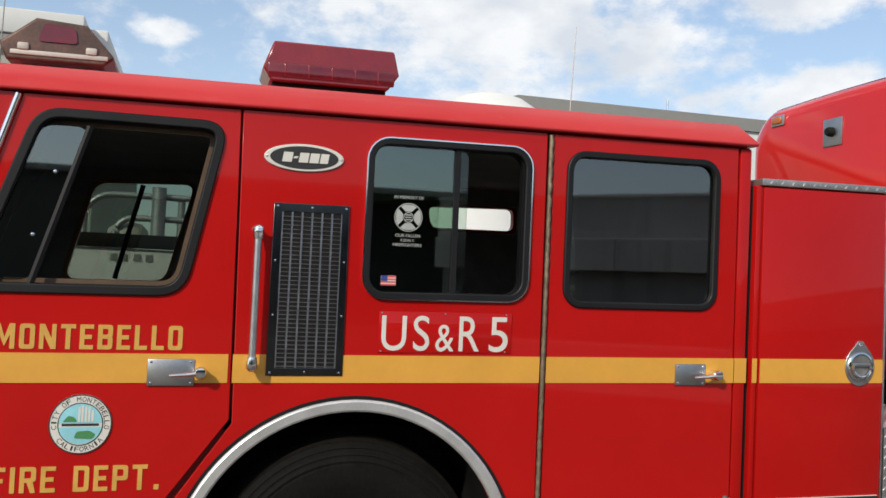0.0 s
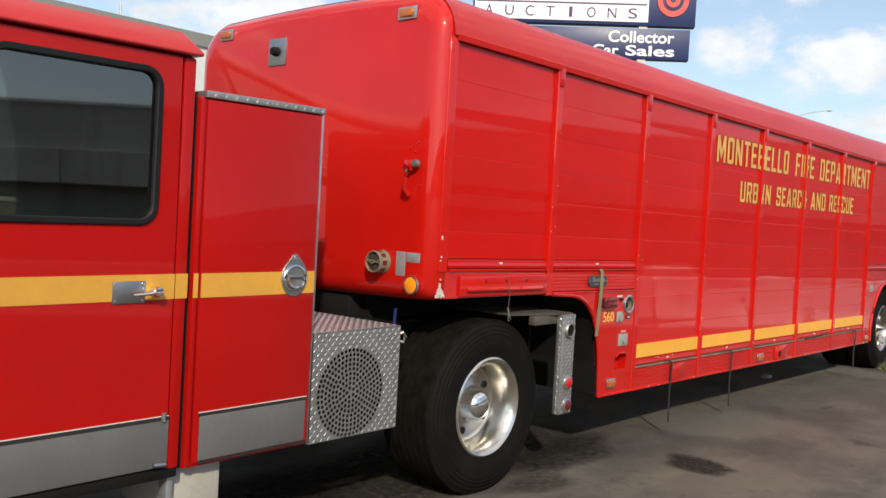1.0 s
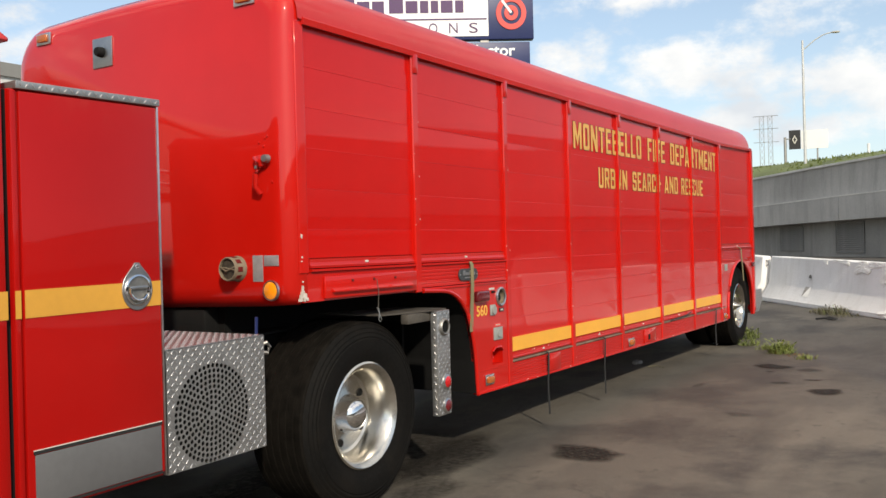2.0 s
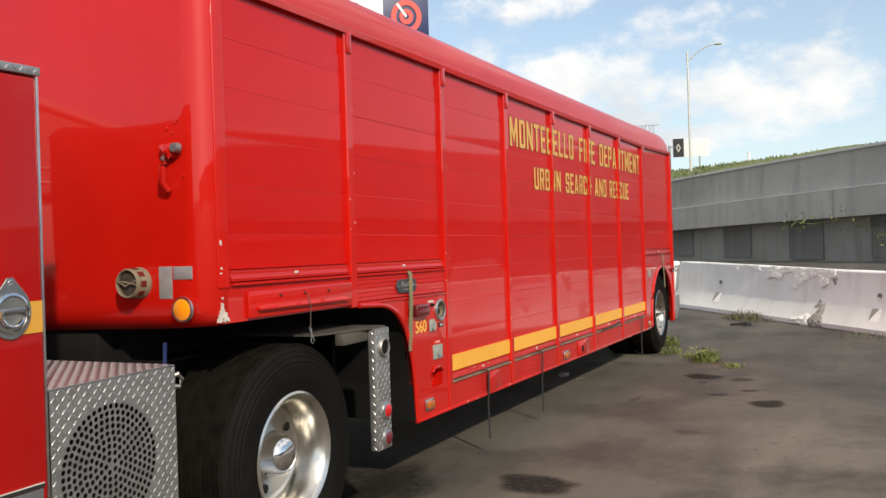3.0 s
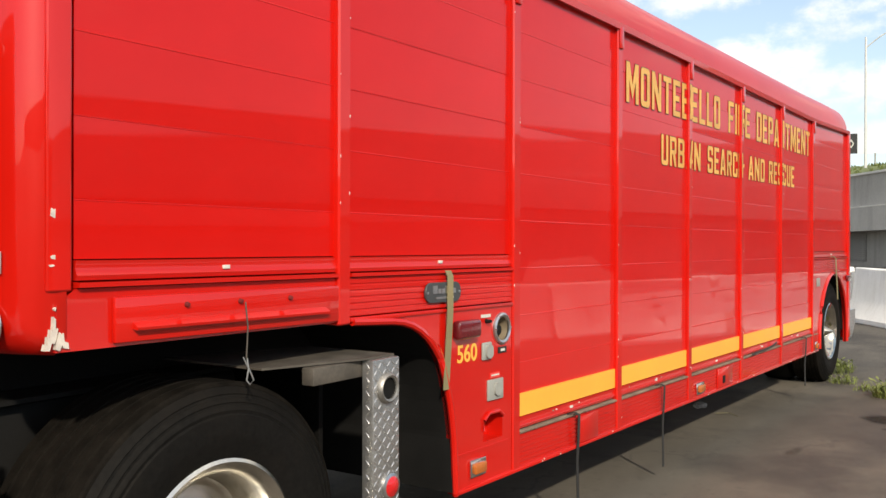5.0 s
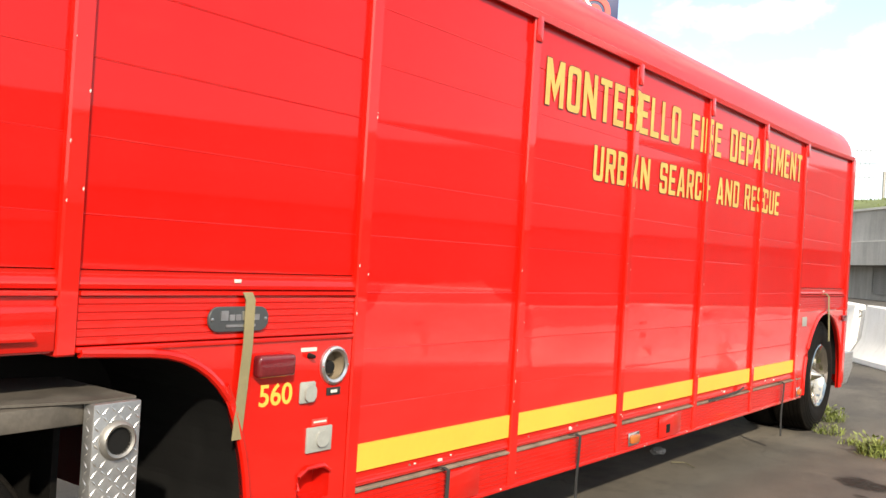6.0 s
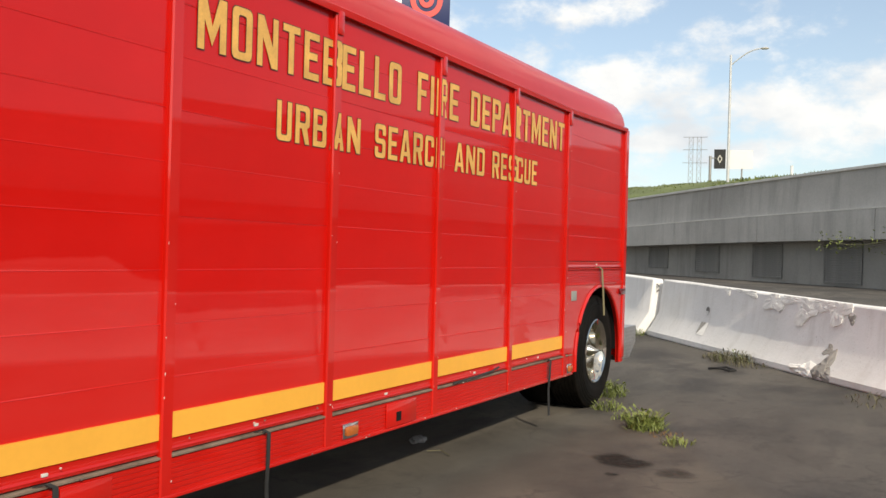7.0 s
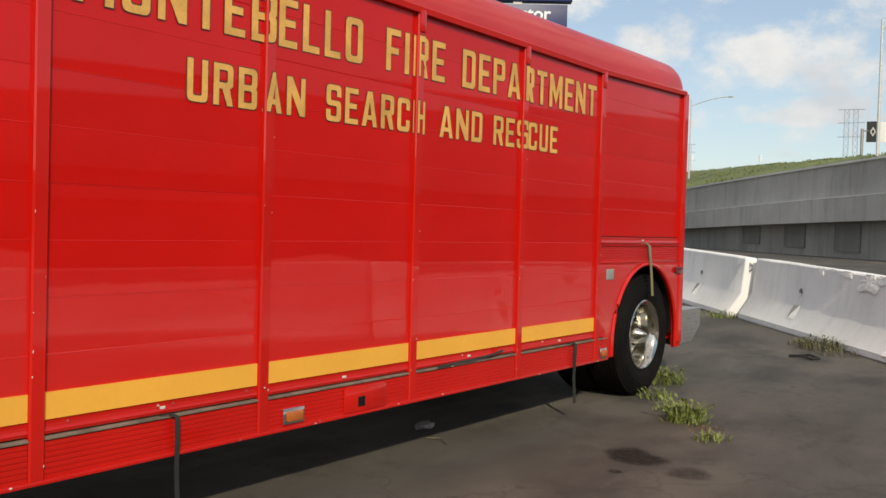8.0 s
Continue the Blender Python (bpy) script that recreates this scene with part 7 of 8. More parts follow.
def round_text(text, r, mid_deg, step, size, flip):
    for i, ch in enumerate(text):
        if ch == " ":
            continue
        a = mid_deg + (i - (len(text) - 1) / 2) * step * (1 if flip else -1)
        one = letters(ch, 0, size * (0.35 if ch == "I" else 0.8), 0, size, 0, 0.0008)
        one.transform(Matrix.Translation((-size * (0.17 if ch == "I" else 0.4), 0, -size / 2)))
        turn = radians(a - 90) if not flip else radians(a + 90)
        one.transform(Matrix.Translation((0.070 + r * math.cos(radians(a)), CAB - 0.003, 0.970 + r * math.sin(radians(a)))) @ Matrix.Rotation(-turn, 4, "Y"))
        merge(bm, one)


round_text("CITY OF MONTEBELLO", 0.086, 90, 11.5, 0.017, False)
round_text("CALIFORNIA", 0.086, 270, 11.0, 0.017, True)
tagged(part("lettering", bm, "black_print", seal), kind="stuff")
part("lettering", box(0.010, 0.130, CAB - 0.0046, CAB - 0.003, 0.964, 0.972), "black_print", seal, "fine print bar")

# maker's badge: oval with plain bars
def oval(cx, cz, a, b, n=40):
    return [(cx + a * math.cos(2 * math.pi * i / n), cz + b * math.sin(2 * math.pi * i / n)) for i in range(n)]


badge = part("oval_badge", prism(oval(0.792, 1.942, 0.147, 0.051), CAB - 0.008, CAB), "white_letter", mid, "oval black and white badge", bevel=0.003)
part("badge_field", prism(oval(0.792, 1.942, 0.126, 0.042), CAB - 0.0095, CAB - 0.008), "black_print", badge)
bm = bmesh.new()
for x, w, h in ((0.710, 0.035, 0.036), (0.750, 0.014, 0.008), (0.770, 0.034, 0.036), (0.809, 0.034, 0.036), (0.848, 0.030, 0.036)):
    z = 1.942 - h / 2
    prism([(x, z), (x + w, z), (x + w + 0.006, z + h), (x + 0.006, z + h)], CAB - 0.011, CAB - 0.0095, bm=bm)
capitals(bm, "white_letter", badge, "white bar", "badge_bar")
for x in (0.655, 0.929):
    part("rivet", lathe([(0.0, -0.012), (0.003, -0.011), (0.005, -0.008)], (x, CAB, 1.942), 8), "alu", badge)

# vent grille
vent_panel = part("vent_panel", plate([(0.690, 1.138), (0.972, 1.138), (0.970, 1.772), (0.690, 1.772)], [[(0.722, 1.168), (0.942, 1.168), (0.942, 1.740), (0.722, 1.740)]], CAB - 0.008, CAB), "vent_steel", mid, "polished vent grille with rows of slots", bevel=0.002)
part("vent_backing", box(0.72, 0.944, CAB - 0.0048, CAB - 0.0038, 1.166, 1.742), "black", vent_panel)
for k in range(7):
    x = 0.722 + 0.220 * k / 6
    part("vent_bar", box(x - 0.003, x + 0.004, CAB - 0.0075, CAB - 0.0015, 1.168, 1.740), "vent_slat", vent_panel)
vs_mesh = finish(prism([(-0.0065, 0.0), (-0.0015, 0.0045), (-0.0015, 0.006), (-0.0075, 0.002)], 0.0, 0.220, "x"), "vent_slat")
for k in range(36):
    shared("slat", vs_mesh, vent_panel, (0.722, CAB, 1.172 + k * 0.0157))
for x, z in ((0.704, 1.15), (0.704, 1.36), (0.704, 1.56), (0.704, 1.76), (0.957, 1.15), (0.957, 1.36), (0.957, 1.56), (0.957, 1.76), (0.83, 1.152), (0.83, 1.758)):
    part("screw", lathe([(0.0, -0.011), (0.004, -0.010), (0.005, -0.008)], (x, CAB, z), 8), "chrome", vent_panel)

# grab rail
gr = part("grab_rail", tube([(0.636, CAB - 0.055, 1.185), (0.636, CAB - 0.055, 1.66)], 0.0135, 14), "alu", mid, "upright chrome-ended grab rail")
for z, d in ((1.665, 1), (1.180, -1)):
    part("rail_end", tube([(0.636, CAB - 0.055, z - 0.030 * d), (0.636, CAB - 0.055, z - 0.006 * d), (0.636, CAB - 0.055, z + 0.010 * d), (0.636, CAB - 0.055, z + 0.019 * d), (0.636, CAB - 0.055, z + 0.022 * d)], [0.017, 0.020, 0.020, 0.013, 0.004], 14), "chrome", gr)
    part("rail_foot", tube([(0.636, CAB - 0.050, z), (0.636, CAB - 0.012, z), (0.636, CAB, z)], [0.014, 0.015, 0.022], 12), "chrome", gr)


def lever_latch(x0, x1, z0, z1, parent, lever_x):
    pl = part("latch_plate", box(x0, x1, CAB - 0.008, CAB - 0.0038, z0, z1, 0.003), "stainless", parent, "steel latch plate with a chrome lever")
    for x, z in ((x0 + 0.012, z0 + 0.01), (x1 - 0.012, z0 + 0.01), (x0 + 0.012, z1 - 0.01), (x1 - 0.012, z1 - 0.01)):
        part("screw", lathe([(0.0, -0.012), (0.004, -0.011), (0.005, -0.008)], (x, CAB, z), 8), "chrome", pl)
    zc = (z0 + z1) / 2
    part("lever_boss", lathe([(0.0, -0.060), (0.018, -0.057), (0.022, -0.046), (0.018, -0.03), (0.020, -0.004)], (lever_x, CAB, zc + 0.002), 18), "chrome", pl)
    part("lever", tube([(lever_x, CAB - 0.044, zc + 0.002), (lever_x - 0.05, CAB - 0.046, zc - 0.004), (lever_x - 0.105, CAB - 0.040, zc - 0.008)], [0.012, 0.010, 0.007], 10, flat=0.8), "chrome", pl)


lever_latch(0.280, 0.440, 1.102, 1.197, fd, 0.462)
lever_latch(2.352, 2.492, 1.102, 1.190, rd, 2.528)

# splash panels
for a, b in ((1.79, 2.628),):
    sp = part("splash_panel", box(a, b, CAB - 0.006, CAB - 0.0005, 0.42, 0.618, 0.002), "grey_panel", rd, "grey splash panel with a white and black edge")
    part("black_line", box(a, b, CAB - 0.0065, CAB - 0.0005, 0.612, 0.628), "black_print", sp)
    part("white_line", box(a, b, CAB - 0.0065, CAB - 0.0005, 0.6285, 0.6315), "white_letter", sp)
sp = part("splash_panel", box(1.63, 1.757, CAB - 0.006, CAB - 0.0005, 0.42, 0.618, 0.002), "grey_panel", mid, "grey splash panel")
part("white_line", box(1.64, 1.757, CAB - 0.0065, CAB - 0.0005, 0.6285, 0.6315), "white_letter", sp)
part("black_line", box(1.64, 1.757, CAB - 0.0065, CAB - 0.0005, 0.612, 0.628), "black_print", sp)
part("door_bolt", tube([(2.60, CAB - 0.012, 0.61), (2.60, CAB - 0.012, 0.645)], 0.010, 8), "steel", rd)
part("door_bolt", tube([(2.56, CAB - 0.012, 0.435), (2.615, CAB - 0.012, 0.43)], 0.011, 8), "stainless", rd)
part("rocker", box(1.70, 2.69, CAB + 0.01, CAB + 0.08, 0.36, 0.42, 0.01), "black", tractor)

# wheel arch trim
outer, inner = circle(1.025, 0.40, 0.652, 40, 178, 2, False), circle(1.025, 0.40, 0.606, 40, 2, 178, False)
part("arch_trim", plate(outer + inner, [], CAB - 0.022, CAB + 0.01), "arch_alu", mid, "bright metal wheel-arch trim", bevel=0.009)
outer, inner = circle(1.025, 0.40, 0.664, 40, 178, 2, False), circle(1.025, 0.40, 0.651, 40, 2, 178, False)
part("arch_rubber", plate(outer + inner, [], CAB - 0.012, CAB + 0.005), "gasket", mid)
part("arch_liner", ring_profile([(0.604, 0.03), (0.604, 0.8), (0.62, 0.8), (0.62, 0.03)], (1.025, CAB, 0.42), 48), "black", tractor)
part("arch_back", lathe([(0.0, 0.78), (0.61, 0.78), (0.61, 0.80)], (1.025, CAB, 0.42), 40), "black", tractor)

HUB_F = Vector((1.03, CAB + 0.05, 0.372))
wheel(HUB_F, tractor, 0.522, 0.30, 0.275, False, "black front tyre")

# cabinet behind the cab
cab2 = part("side_cabinet", box(2.716, 3.385, CAB + 0.012, 3.95, 0.385, 1.955, 0.008), "cab_red", tractor, "tall red side cabinet behind the cab")
part("gap_strip", box(2.688, 2.718, CAB + 0.03, CAB + 0.10, 0.39, 1.95), "black", tractor)
cd = part("cabinet_door", box(2.748, 3.374, CAB - 0.004, CAB + 0.016, 0.405, 1.945, 0.006), "cab_red", cab2, "red cabinet door")
part("edge_strip", box(3.374, 3.384, CAB - 0.006, CAB + 0.02, 0.39, 1.95, 0.002), "alu", cab2)
part("edge_strip", box(2.716, 2.742, CAB + 0.002, CAB + 0.014, 0.39, 1.95, 0.006), "cab_red", cab2)
part("stripe", box(2.752, 3.372, CAB - 0.0075, CAB - 0.0045, 1.112, 1.215), "old_yellow", cd, "yellow reflective stripe")
part("stripe", box(2.718, 2.740, CAB - 0.0015, CAB + 0.0015, 1.112, 1.215), "old_yellow", cab2)
cap = part("tread_cap", box(2.735, 3.392, CAB - 0.008, 3.97, 1.953, 1.982, 0.003), "tread", cab2, "tread-plate cap along the cabinet top")
tagged(part("tread_pattern", lugs((2.74, CAB - 0.008, 1.955), (1, 0, 0), (0, 0, 1), 0.645, 0.026, 0.026), "tread_lug", cap), kind="stuff")
sp = part("splash_panel", box(2.775, 3.355, CAB - 0.009, CAB - 0.0045, 0.415, 0.605, 0.002), "grey_panel", cd, "grey splash panel")
part("black_line", box(2.770, 3.360, CAB - 0.0095, CAB - 0.0045, 0.608, 0.620), "black_print", sp)
part("white_line", box(2.770, 3.360, CAB - 0.0095, CAB - 0.0045, 0.6205, 0.6235), "white_letter", sp)
part("black_line", box(2.770, 3.360, CAB - 0.0095, CAB - 0.0045, 0.402, 0.412), "black_print", sp)
LX, LZ = 3.250, 1.186
drop = [(LX + 0.076 * math.cos(radians(a)), LZ + 0.086 * math.sin(radians(a))) for a in range(128, 413, 12)] + [(LX + 0.020, LZ + 0.098), (LX + 0.012, LZ + 0.110), (LX - 0.012, LZ + 0.110), (LX - 0.020, LZ + 0.098)]
dl = part("paddle_latch", plate(drop, [], CAB - 0.012, CAB - 0.005), "stainless", cd, "teardrop steel latch with a recessed ring pull", bevel=0.004)
part("keyhole", lathe([(0.0, -0.017), (0.008, -0.016), (0.011, -0.011)], (LX, CAB, LZ + 0.094), 12), "chrome", dl)
part("cup_rim", ring_profile([(0.066, -0.011), (0.065, -0.019), (0.058, -0.021), (0.054, -0.011)], (LX, CAB, LZ - 0.004), 32), "chrome", dl)
part("cup", lathe([(0.0, -0.0135), (0.040, -0.0130), (0.056, -0.0125)], (LX, CAB, LZ - 0.004), 30), "steel", dl, "dull recessed cup")
part("ring_pull", tube([(LX + 0.044 * math.cos(radians(a)), CAB - 0.021, LZ - 0.002 + 0.044 * math.sin(radians(a))) for a in range(170, 371, 20)], 0.0065, 8), "chrome", dl)
part("ring_pivot", box(LX - 0.048, LX + 0.048, CAB - 0.024, CAB - 0.014, LZ - 0.002, LZ + 0.014, 0.004), "stainless", dl)

# tread-plate box with a round patch of holes
DX0, DX1, DZ0, DZ1 = 3.392, 3.985, 0.385, 0.915
holes = []
FC = (3.650, 0.605)
for k in range(1, 10):
    r = 0.0235 * k
    n = max(5, int(2 * math.pi * r / 0.0256))
    for j in range(n):
        a = 2 * math.pi * (j + 0.5 * (k % 2)) / n
        cx, cz = FC[0] + r * math.cos(a), FC[1] + r * math.sin(a)
        holes.append([(cx + 0.0103 * math.cos(2 * math.pi * q / 8), cz + 0.0103 * math.sin(2 * math.pi * q / 8)) for q in range(8)])
fbox = part("tread_box", plate([(DX0, DZ0), (DX1, DZ0), (DX1, DZ1), (DX0, DZ1)], holes, CAB - 0.004, CAB + 0.0), "tread", tractor, "tread-plate box with a round perforated grille", smooth=0)
part("box_body", box(DX0, DX1 - 0.001, CAB + 0.10, 3.85, DZ0, DZ1 - 0.01), "black", fbox)
part("box_top", box(DX0 - 0.004, DX1, CAB - 0.004, 3.86, DZ1 - 0.004, DZ1 + 0.004, 0.002), "tread", fbox)
part("box_end", box(DX1 - 0.004, DX1 + 0.002, CAB, 3.86, DZ0, DZ1), "tread", fbox)
part("box_edge", box(DX0, DX1, CAB, CAB + 0.028, DZ0 - 0.003, DZ0), "tread", fbox)
tagged(part("tread_pattern", merge(lugs((DX0, CAB - 0.004, DZ0), (1, 0, 0), (0, 0, 1), DX1 - DX0, DZ1 - DZ0, 0.0225, lambda a, b: (DX0 + a - FC[0]) ** 2 + (DZ0 + b - FC[1]) ** 2 < 0.228 ** 2), lugs((DX0, CAB, DZ1 + 0.004), (1, 0, 0), (0, 1, 0), DX1 - DX0, 0.72, 0.0225)), "tread_lug", fbox), kind="stuff")
part("blue_valve", tube([(4.0, CAB + 0.06, 0.90), (4.0, CAB + 0.055, 1.0)], 0.008, 8), "blue_hose", tractor, "small blue valve handle")
part("shackle", tube([(3.99, CAB + 0.05, 0.86), (4.03, CAB + 0.02, 0.875), (4.05, CAB + 0.02, 0.85), (4.035, CAB + 0.02, 0.825), (4.0, CAB + 0.04, 0.83)], 0.010, 8), "steel", tractor, "grey steel shackle")

# drive wheel, chassis and rear bracket
HUB_D = Vector((4.74, CAB - 0.03, 0.442 - 0.014 * 3.49))
wheel(HUB_D, tractor, 0.514, 0.40, 0.280, True, "wide black drive tyre, half worn", nuts=False)
part("frame_rail", box(-0.6, 5.5, 3.75, 3.85, 0.60, 0.85), "black", tractor)
part("frame_rail", box(-0.6, 5.5, 4.62, 4.72, 0.60, 0.85), "black", tractor)
part("axle", tube([HUB_D + Vector((0, 0.3, 0)), HUB_D + Vector((0, 2.0, 0))], 0.11, 12), "black", tractor)
part("fifth_wheel", box(4.2, 5.1, 3.75, 4.72, 0.86, 1.02, 0.02), "black", tractor)
part("far_tyre", ring_profile([(0.28, 0.03), (0.42, 0.0), (0.49, 0.02), (0.505, 0.05), (0.505, 0.37), (0.48, 0.4), (0.28, 0.39)], (HUB_D.x, 4.92, HUB_D.z), 48), "rubber", tractor)
part("far_front_tyre", ring_profile([(0.28, 0.03), (0.42, 0.0), (0.49, 0.02), (0.505, 0.05), (0.505, 0.26), (0.48, 0.28), (0.28, 0.28)], (HUB_F.x, 5.0, HUB_F.z), 48), "rubber", tractor)
part("underbody", box(-0.9, 0.40, 3.3, 5.2, 0.45, 0.80), "black", tractor)
part("underbody", box(1.70, 3.3, 3.3, 5.2, 0.45, 0.80), "black", tractor)
part("underbody", box(0.40, 1.70, 3.95, 4.5, 0.45, 0.80), "black", tractor)
part("fuel_step", box(2.70, 2.96, 3.20, 3.6, 0.16, 0.385, 0.02), "lens_white", tractor, "pale step bracket below the cabinet")
part("step_post", box(2.66, 2.69, 3.16, 3.22, 0.18, 0.42, 0.005), "galv", tractor)

EX0, EX1 = 5.258, 5.396
EY = CAB - 0.175
col = part("lamp_column", box(EX0, EX1, EY, EY + 0.048, 0.300, 0.922, 0.004), "tread", tractor, "tread-plate lamp column with an exhaust outlet")
tagged(part("tread_pattern", merge(lugs((EX0, EY, 0.305), (1, 0, 0), (0, 0, 1), EX1 - EX0, 0.61, 0.0225, lambda a, b: (a - 0.070) ** 2 + (b - 0.519) ** 2 < 0.058 ** 2), lugs((EX0, EY + 0.046, 0.305), (0, -1, 0), (0, 0, 1), 0.044, 0.61, 0.0225)), "tread_lug", col), kind="stuff")
ex = part("outlet_ring", ring_profile([(0.050, -0.012), (0.052, 0.0), (0.034, 0.0), (0.036, -0.014), (0.043, -0.018)], (5.328, EY, 0.824), 28), "steel", col, "scorched exhaust outlet ring")
part("outlet_throat", lathe([(0.0, -0.003), (0.034, -0.003), (0.036, -0.012)], (5.328, EY, 0.824), 24), "black", ex)
for z, mat in ((0.495, "red_lens"), (0.354, "dark_lens")):
    lm = part("tail_lamp", ring_profile([(0.044, -0.008), (0.043, 0.0), (0.032, 0.0), (0.034, -0.012)], (5.345, EY, z), 24), "alu", col, "round red tail lamp")
    part("lens", lathe([(0.0, -0.024), (0.020, -0.021), (0.035, -0.011), (0.038, 0.0)], (5.345, EY, z), 24), mat, lm)
part("bracket_arm", box(5.03, 5.27, EY + 0.05, EY + 0.10, 0.865, 0.920, 0.004), "arm_steel", tractor, "grey steel bracket arm")
part("bracket_plate", prism([(5.26, EY + 0.02), (5.392, EY + 0.02), (5.392, EY + 0.4), (4.9, EY + 0.6), (4.9, EY + 0.14)], 0.923, 0.930, "z"), "arm_steel", tractor)
part("suspension", box(3.32, 5.24, 3.56, 5.18, 0.40, 0.855, 0.03), "black", tractor, "black suspension and frame parts")
# unseen plate, added to keep light off the ground below the frame
part("shade_plate", box(2.70, 5.30, 3.52, 5.20, 0.858, 0.872), "black", tractor, "unseen black plate added over the frame to block light")
part("mud_flap", box(5.33, 5.35, 3.25, 3.72, 0.18, 0.85), "rubber", tractor, "black rubber mud flap")

# cab inside
for x in (0.12, 2.02):
    part("seat_base", box(x, x + 0.5, 3.35, 3.85, 0.84, 1.15, 0.04), "seat_cloth", tractor)
    part("seat_back", box(x + 0.40, x + 0.55, 3.35, 3.85, 1.10, 1.55, 0.05), "seat_cloth", tractor)
part("steering_wheel", ring_profile([(0.22, -0.012), (0.235, 0.0), (0.22, 0.012), (0.205, 0.0)], (0, 0, 0), 32, "x"), "black", tractor)
sw = bpy.data.objects["steering_wheel"]
sw.matrix_basis = Matrix.Translation((-0.42 - 1.25, 3.62 - CAB, 1.36)) @ Matrix.Rotation(radians(-50), 4, "Y") @ Matrix.Translation((1.25, CAB, 0.0175))
part("steering_column", tube([(-0.42, 3.62, 1.38), (-0.65, 3.62, 1.15)], 0.03, 8), "black", tractor)
part("dashboard", box(-0.95, -0.55, CAB + 0.06, CAB_FAR - 0.06, 0.95, 1.28, 0.04), "interior", tractor)

# light bars, antennas on the roof
def light_bar(x0, x1, y0, y1, z, h, tilt, label):
    b = part("light_bar", prism([(x0 + 0.035, z + 0.02), (x1 - 0.045, z + 0.02), (x1, z + 0.085), (x1 - 0.025, z + h), (x0 + 0.04, z + h + tilt), (x0, z + 0.075)], y0, y1), "lightbar_top", croof, label, bevel=0.008)
    part("lens_band", box(x0 + 0.02, x1 - 0.02, y0 - 0.004, y0 + 0.02, z + 0.035, z + 0.098, 0.006), "bar_lens", b)
    for k in range(5):
        x = x0 + 0.09 + k * (x1 - x0 - 0.18) / 4
        part("lens_rib", box(x - 0.004, x + 0.004, y0 - 0.006, y0 + 0.01, z + 0.040, z + 0.094, 0.002), "lightbar_top", b)
    part("base_plate", box(x0 + 0.04, x1 - 0.05, y0 + 0.03, y1 - 0.02, z + 0.004, z + 0.022, 0.004), "black", b)
    for x in (x0 + 0.10, x1 - 0.09):
        part("foot", box(x - 0.02, x + 0.02, y0 + 0.05, y0 + 0.09, 2.20, z + 0.012, 0.003), "galv", b)


light_bar(0.645, 1.208, 3.46, 3.74, 2.272, 0.185, 0.0, "dark red roof light bar")
lb = part("light_bar", prism([(-0.30, 2.28), (0.045, 2.28), (0.085, 2.315), (-0.02, 2.432), (-0.20, 2.445), (-0.325, 2.345)], 3.42, 3.80), "old_dome", croof, "weathered brown and red roof light bar", bevel=0.01)
part("lens_band", box(-0.285, 0.06, 3.414, 3.44, 2.300, 2.318, 0.004), "lens_white", lb)
part("red_cover", prism(rpoly([(-0.19, 2.355), (-0.05, 2.355), (-0.06, 2.415), (-0.17, 2.425)], 0.015, 3), 3.414, 3.43), "bar_lens", lb, "faded red filter inside the dome")
for x in (-0.24, 0.0):
    part("lamp", box(x - 0.02, x + 0.02, 3.408, 3.43, 2.318, 2.345, 0.006), "lens_white", lb)
    part("foot", box(x - 0.02, x + 0.02, 3.5, 3.6, 2.21, 2.285), "galv", lb)
for x, y, z0, z1 in ((-0.335, 3.50, 2.21, 3.05), (2.05, 3.62, 2.215, 2.695)):
    an = part("antenna", tube([(x, y, z0), (x + 0.008, y, (z0 + z1) / 2), (x + 0.018, y, z1)], [0.003, 0.0022, 0.0016], 6), "steel", croof, "thin whip antenna")
    part("antenna_base", lathe([(0.032, 0.0), (0.028, 0.015), (0.010, 0.025), (0.006, 0.05)], (x, y, z0), 14, "z"), "black", an)


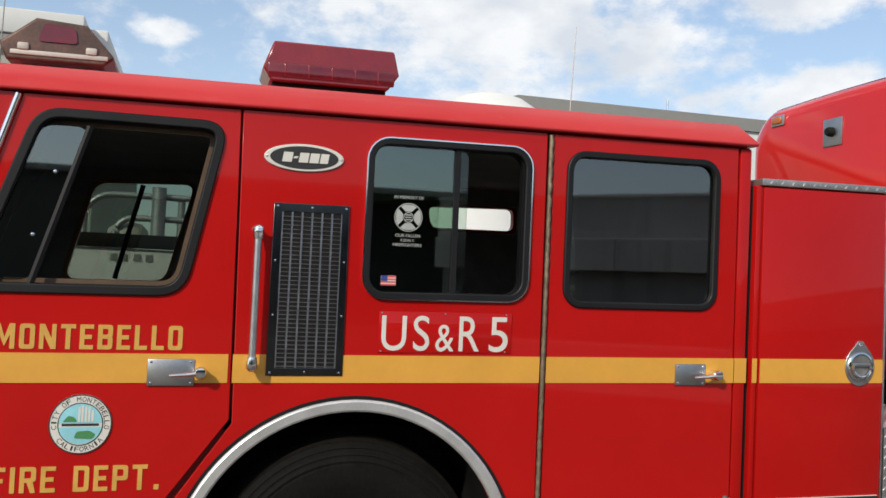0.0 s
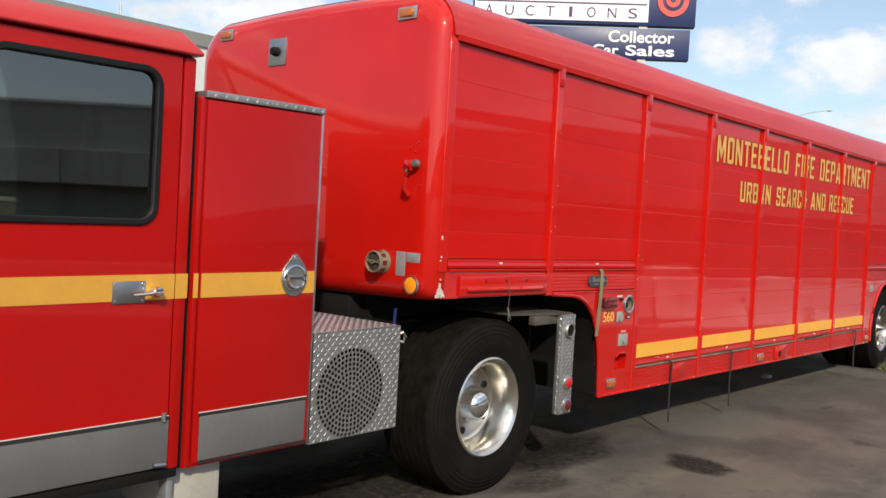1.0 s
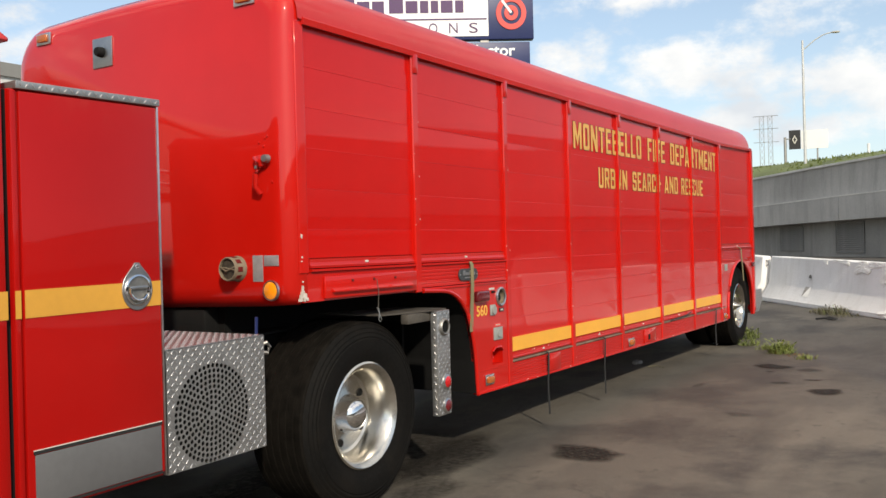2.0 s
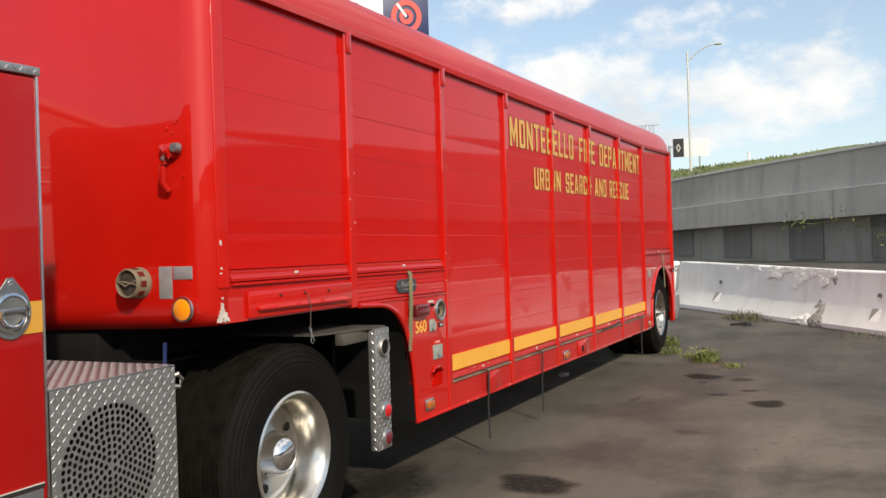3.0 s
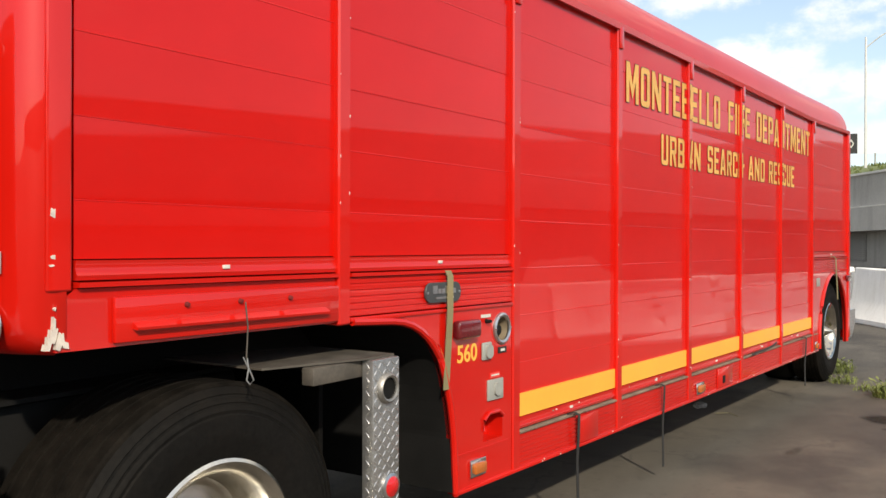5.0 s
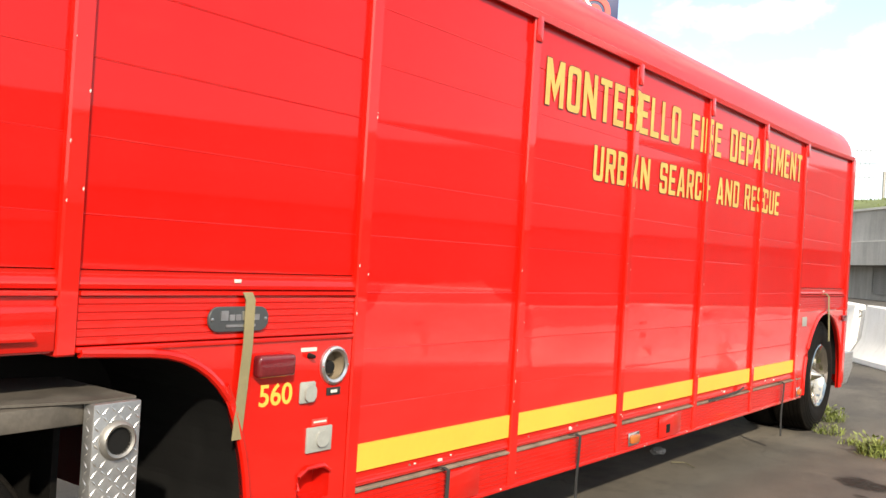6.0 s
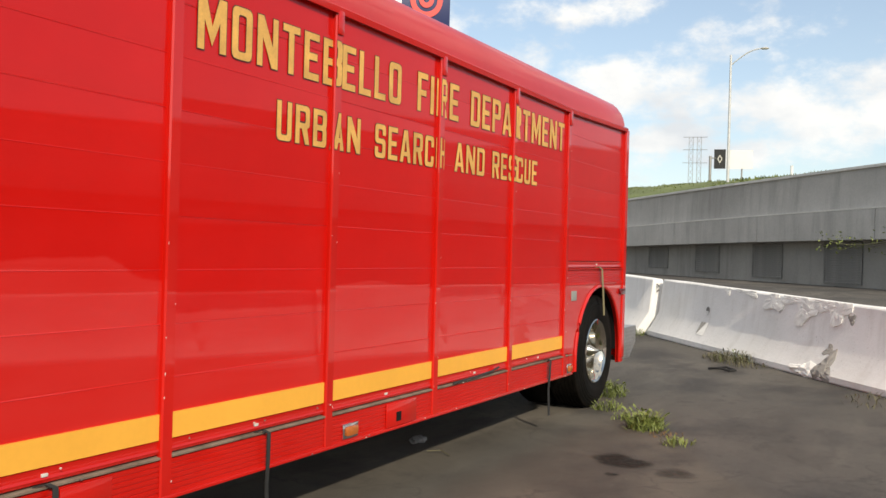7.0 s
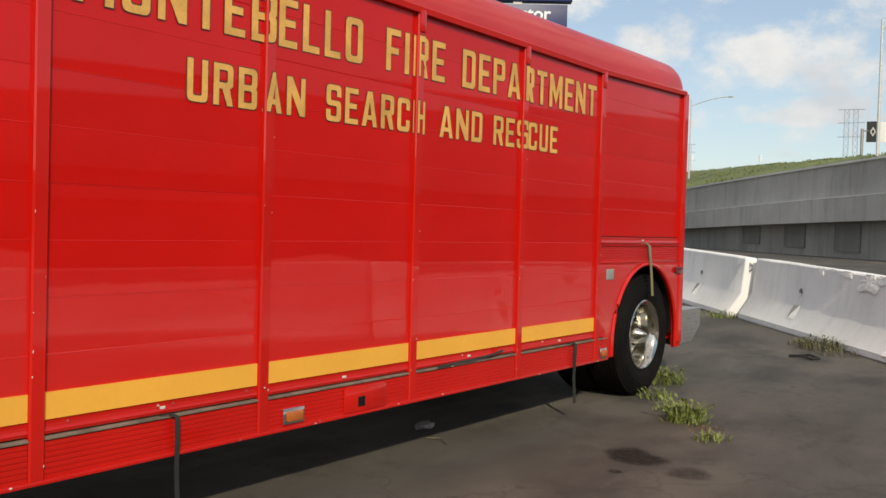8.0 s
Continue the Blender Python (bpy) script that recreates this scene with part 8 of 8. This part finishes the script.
# ---- weeds and litter ----
def weed(cx, cy, r, h, n, seed, mat, label, name="weed", flat=0.0):
    random.seed(seed)
    vs, fs = [], []
    for i in range(n):
        a, d = random.uniform(0, 6.28), r * math.sqrt(random.random())
        x, y = cx + d * math.cos(a), cy + d * math.sin(a)
        z = ground_z(x, y) - 0.004
        ln = h * random.uniform(0.4, 1.0) * (1 - 0.5 * d / r)
        b = random.uniform(0, 6.28)
        lean = Vector((math.cos(b), math.sin(b), 0)) * ln * random.uniform(0.3, 1.5 + flat)
        w = Vector((-math.sin(b), math.cos(b), 0)) * random.uniform(0.0016, 0.0042)
        p = Vector((x, y, z))
        m1, m2, tip = p + lean * 0.3 + Vector((0, 0, ln * 0.55)), p + lean * 0.65 + Vector((0, 0, ln * 0.85)), p + lean + Vector((0, 0, ln * (0.95 - 0.4 * flat)))
        k = len(vs)
        vs += [p - w, p + w, m1 + w * 1.3, m1 - w * 1.3, m2 + w, m2 - w, tip]
        fs += [(k, k + 1, k + 2, k + 3), (k + 3, k + 2, k + 4, k + 5), (k + 5, k + 4, k + 6)]
        if random.random() < 0.85:
            # a side leaf
            q = m1 if random.random() < 0.5 else m2
            s = Vector((random.uniform(-1, 1), random.uniform(-1, 1), random.uniform(0, 0.8))).normalized() * ln * 0.35
            t = s.cross(Vector((0, 0, 1))).normalized() * ln * 0.09
            k = len(vs)
            vs += [q, q + s * 0.5 + t, q + s, q + s * 0.5 - t]
            fs.append((k, k + 1, k + 2, k + 3))
    me = bpy.data.meshes.new(name)
    me.from_pydata([v - Vector((cx, cy, ground_z(cx, cy))) for v in vs], [], fs)
    me.materials.append(M[mat])
    ob = new(name, me)
    ob.location = (cx, cy, ground_z(cx, cy))
    tagged(ob, label, "weed", "weeds in the lot", "stuff")


weed(13.22, 3.14, 0.15, 0.22, 130, 1, "blade", "green weeds sprouting beside the rear tyre")
weed(12.58, 2.96, 0.13, 0.14, 80, 2, "blade", "low green weeds sprouting from the asphalt")
weed(11.93, 2.44, 0.14, 0.21, 210, 3, "blade", "bushy green weed clump in an asphalt crack")
weed(11.90, 2.42, 0.18, 0.10, 100, 7, "blade", "bushy green weed clump in an asphalt crack", flat=0.4)
weed(12.22, 2.68, 0.13, 0.10, 70, 4, "blade", "low green weeds in a crack")
weed(11.47, 2.08, 0.12, 0.09, 90, 5, "blade", "small green weed in a crack")
weed(11.76, 2.24, 0.15, 0.04, 70, 6, "straw", "flattened dry weed stalks", flat=0.8)


def along_barrier(s, out):
    p = JOINT + ALONG * s - OUT * out
    return p.x, p.y


for s, o, r, h, n, sd, mat in ((-2.45, 0.40, 0.26, 0.20, 150, 11, "dry"), (-2.15, 0.40, 0.18, 0.12, 70, 12, "dry"), (-2.8, 0.42, 0.2, 0.10, 60, 13, "dry"), (-2.45, 0.40, 0.20, 0.16, 40, 18, "blade"), (-4.9, 0.4, 0.4, 0.10, 120, 14, "dry"), (0.1, 0.35, 0.2, 0.14, 120, 15, "blade"), (0.5, 0.4, 0.2, 0.08, 60, 16, "blade"), (-5.6, 0.4, 0.4, 0.08, 90, 17, "dry")):
    x, y = along_barrier(s, o)
    weed(x, y, r, h, n, sd, mat, "dry weeds along the foot of the barrier" if mat == "dry" else "green weeds at the foot of the barrier")


def lump(name, cx, cy, sx, sy, sz, seed, mat, label, cat):
    bm = bmesh.new()
    bmesh.ops.create_icosphere(bm, subdivisions=3, radius=1.0)
    for v in bm.verts:
        k = 1 + 0.35 * noise.noise(v.co * 2.1 + Vector((seed, 0, 0))) + 0.15 * noise.noise(v.co * 5 + Vector((0, seed, 0)))
        v.co = Vector((v.co.x * sx * k, v.co.y * sy * k, max(-0.2, v.co.z) * sz * k))
    z = ground_z(cx, cy)
    bm.transform(Matrix.Translation((cx, cy, z + 0.2 * sz)))
    solo(name, bm, mat, label, cat, (cx, cy, z))


lump("crumpled_rag", 10.47, 3.67, 0.085, 0.05, 0.035, 3, "rock", "crumpled pale rag lying under the trailer", "rag")
x, y = along_barrier(-2.85, 0.92)
solo("rubber_scrap", tube([(x + dx, y + dy, ground_z(x + dx, y + dy) + up) for dx, dy, up in ((0.02, 0.02, 0.014), (-0.03, -0.10, 0.03), (-0.07, -0.22, 0.014), (-0.01, -0.27, 0.014), (0.06, -0.16, 0.03), (0.05, -0.05, 0.014))], 0.013, 7), "black_strap", "twisted scrap of black rubber on the asphalt", "scrap", (x, y, ground_z(x, y)))
solo("twig", tube([(10.20, 3.45, 0.012), (10.24, 3.36, 0.02), (10.17, 3.26, 0.012)], 0.0035, 6), "dry", "thin dry twig on the asphalt", "twig", (10.20, 3.45, 0.006))


# creeper that hangs over the wall's fascia
def creeper():
    p0 = WALL + ALONG * 15.2 - OUT * 0.5
    root = thing("creeper", (p0.x, p0.y, soffit_z(15.2)), "sparse creeper branch hanging across the concrete wall", "plant")
    random.seed(21)
    stem = []
    for i in range(9):
        s = 8.5 + i * 0.85
        p = WALL + ALONG * s - OUT * (0.35 + 0.1 * math.sin(i))
        stem.append(Vector((p.x, p.y, 1.0 + 1.15 * ease(i / 6) - 0.02 * i + (0.1 * math.sin(i * 1.7)))))
    part("stem", tube(stem, 0.018, 6), "dry", root)
    vs, fs = [], []
    for i in range(340):
        c = random.choice(stem) + Vector((random.gauss(0, 0.35), random.gauss(0, 0.3), random.gauss(0.05, 0.22)))
        s = random.uniform(0.03, 0.075)
        d1 = Vector((random.uniform(-1, 1), random.uniform(-1, 1), random.uniform(-1, 1))).normalized() * s
        d2 = d1.cross(Vector((random.uniform(-1, 1), random.uniform(-1, 1), 1))).normalized() * s * 0.5
        k = len(vs)
        vs += [c - d1, c + d2, c + d1, c - d2]
        fs.append((k, k + 1, k + 2, k + 3))
    me = bpy.data.meshes.new("tmp")
    me.from_pydata(vs, [], fs)
    bm = bmesh.new()
    bm.from_mesh(me)
    bpy.data.meshes.remove(me)
    tagged(part("leaves", bm, "blade", root, "small green leaves"), kind="stuff")


creeper()
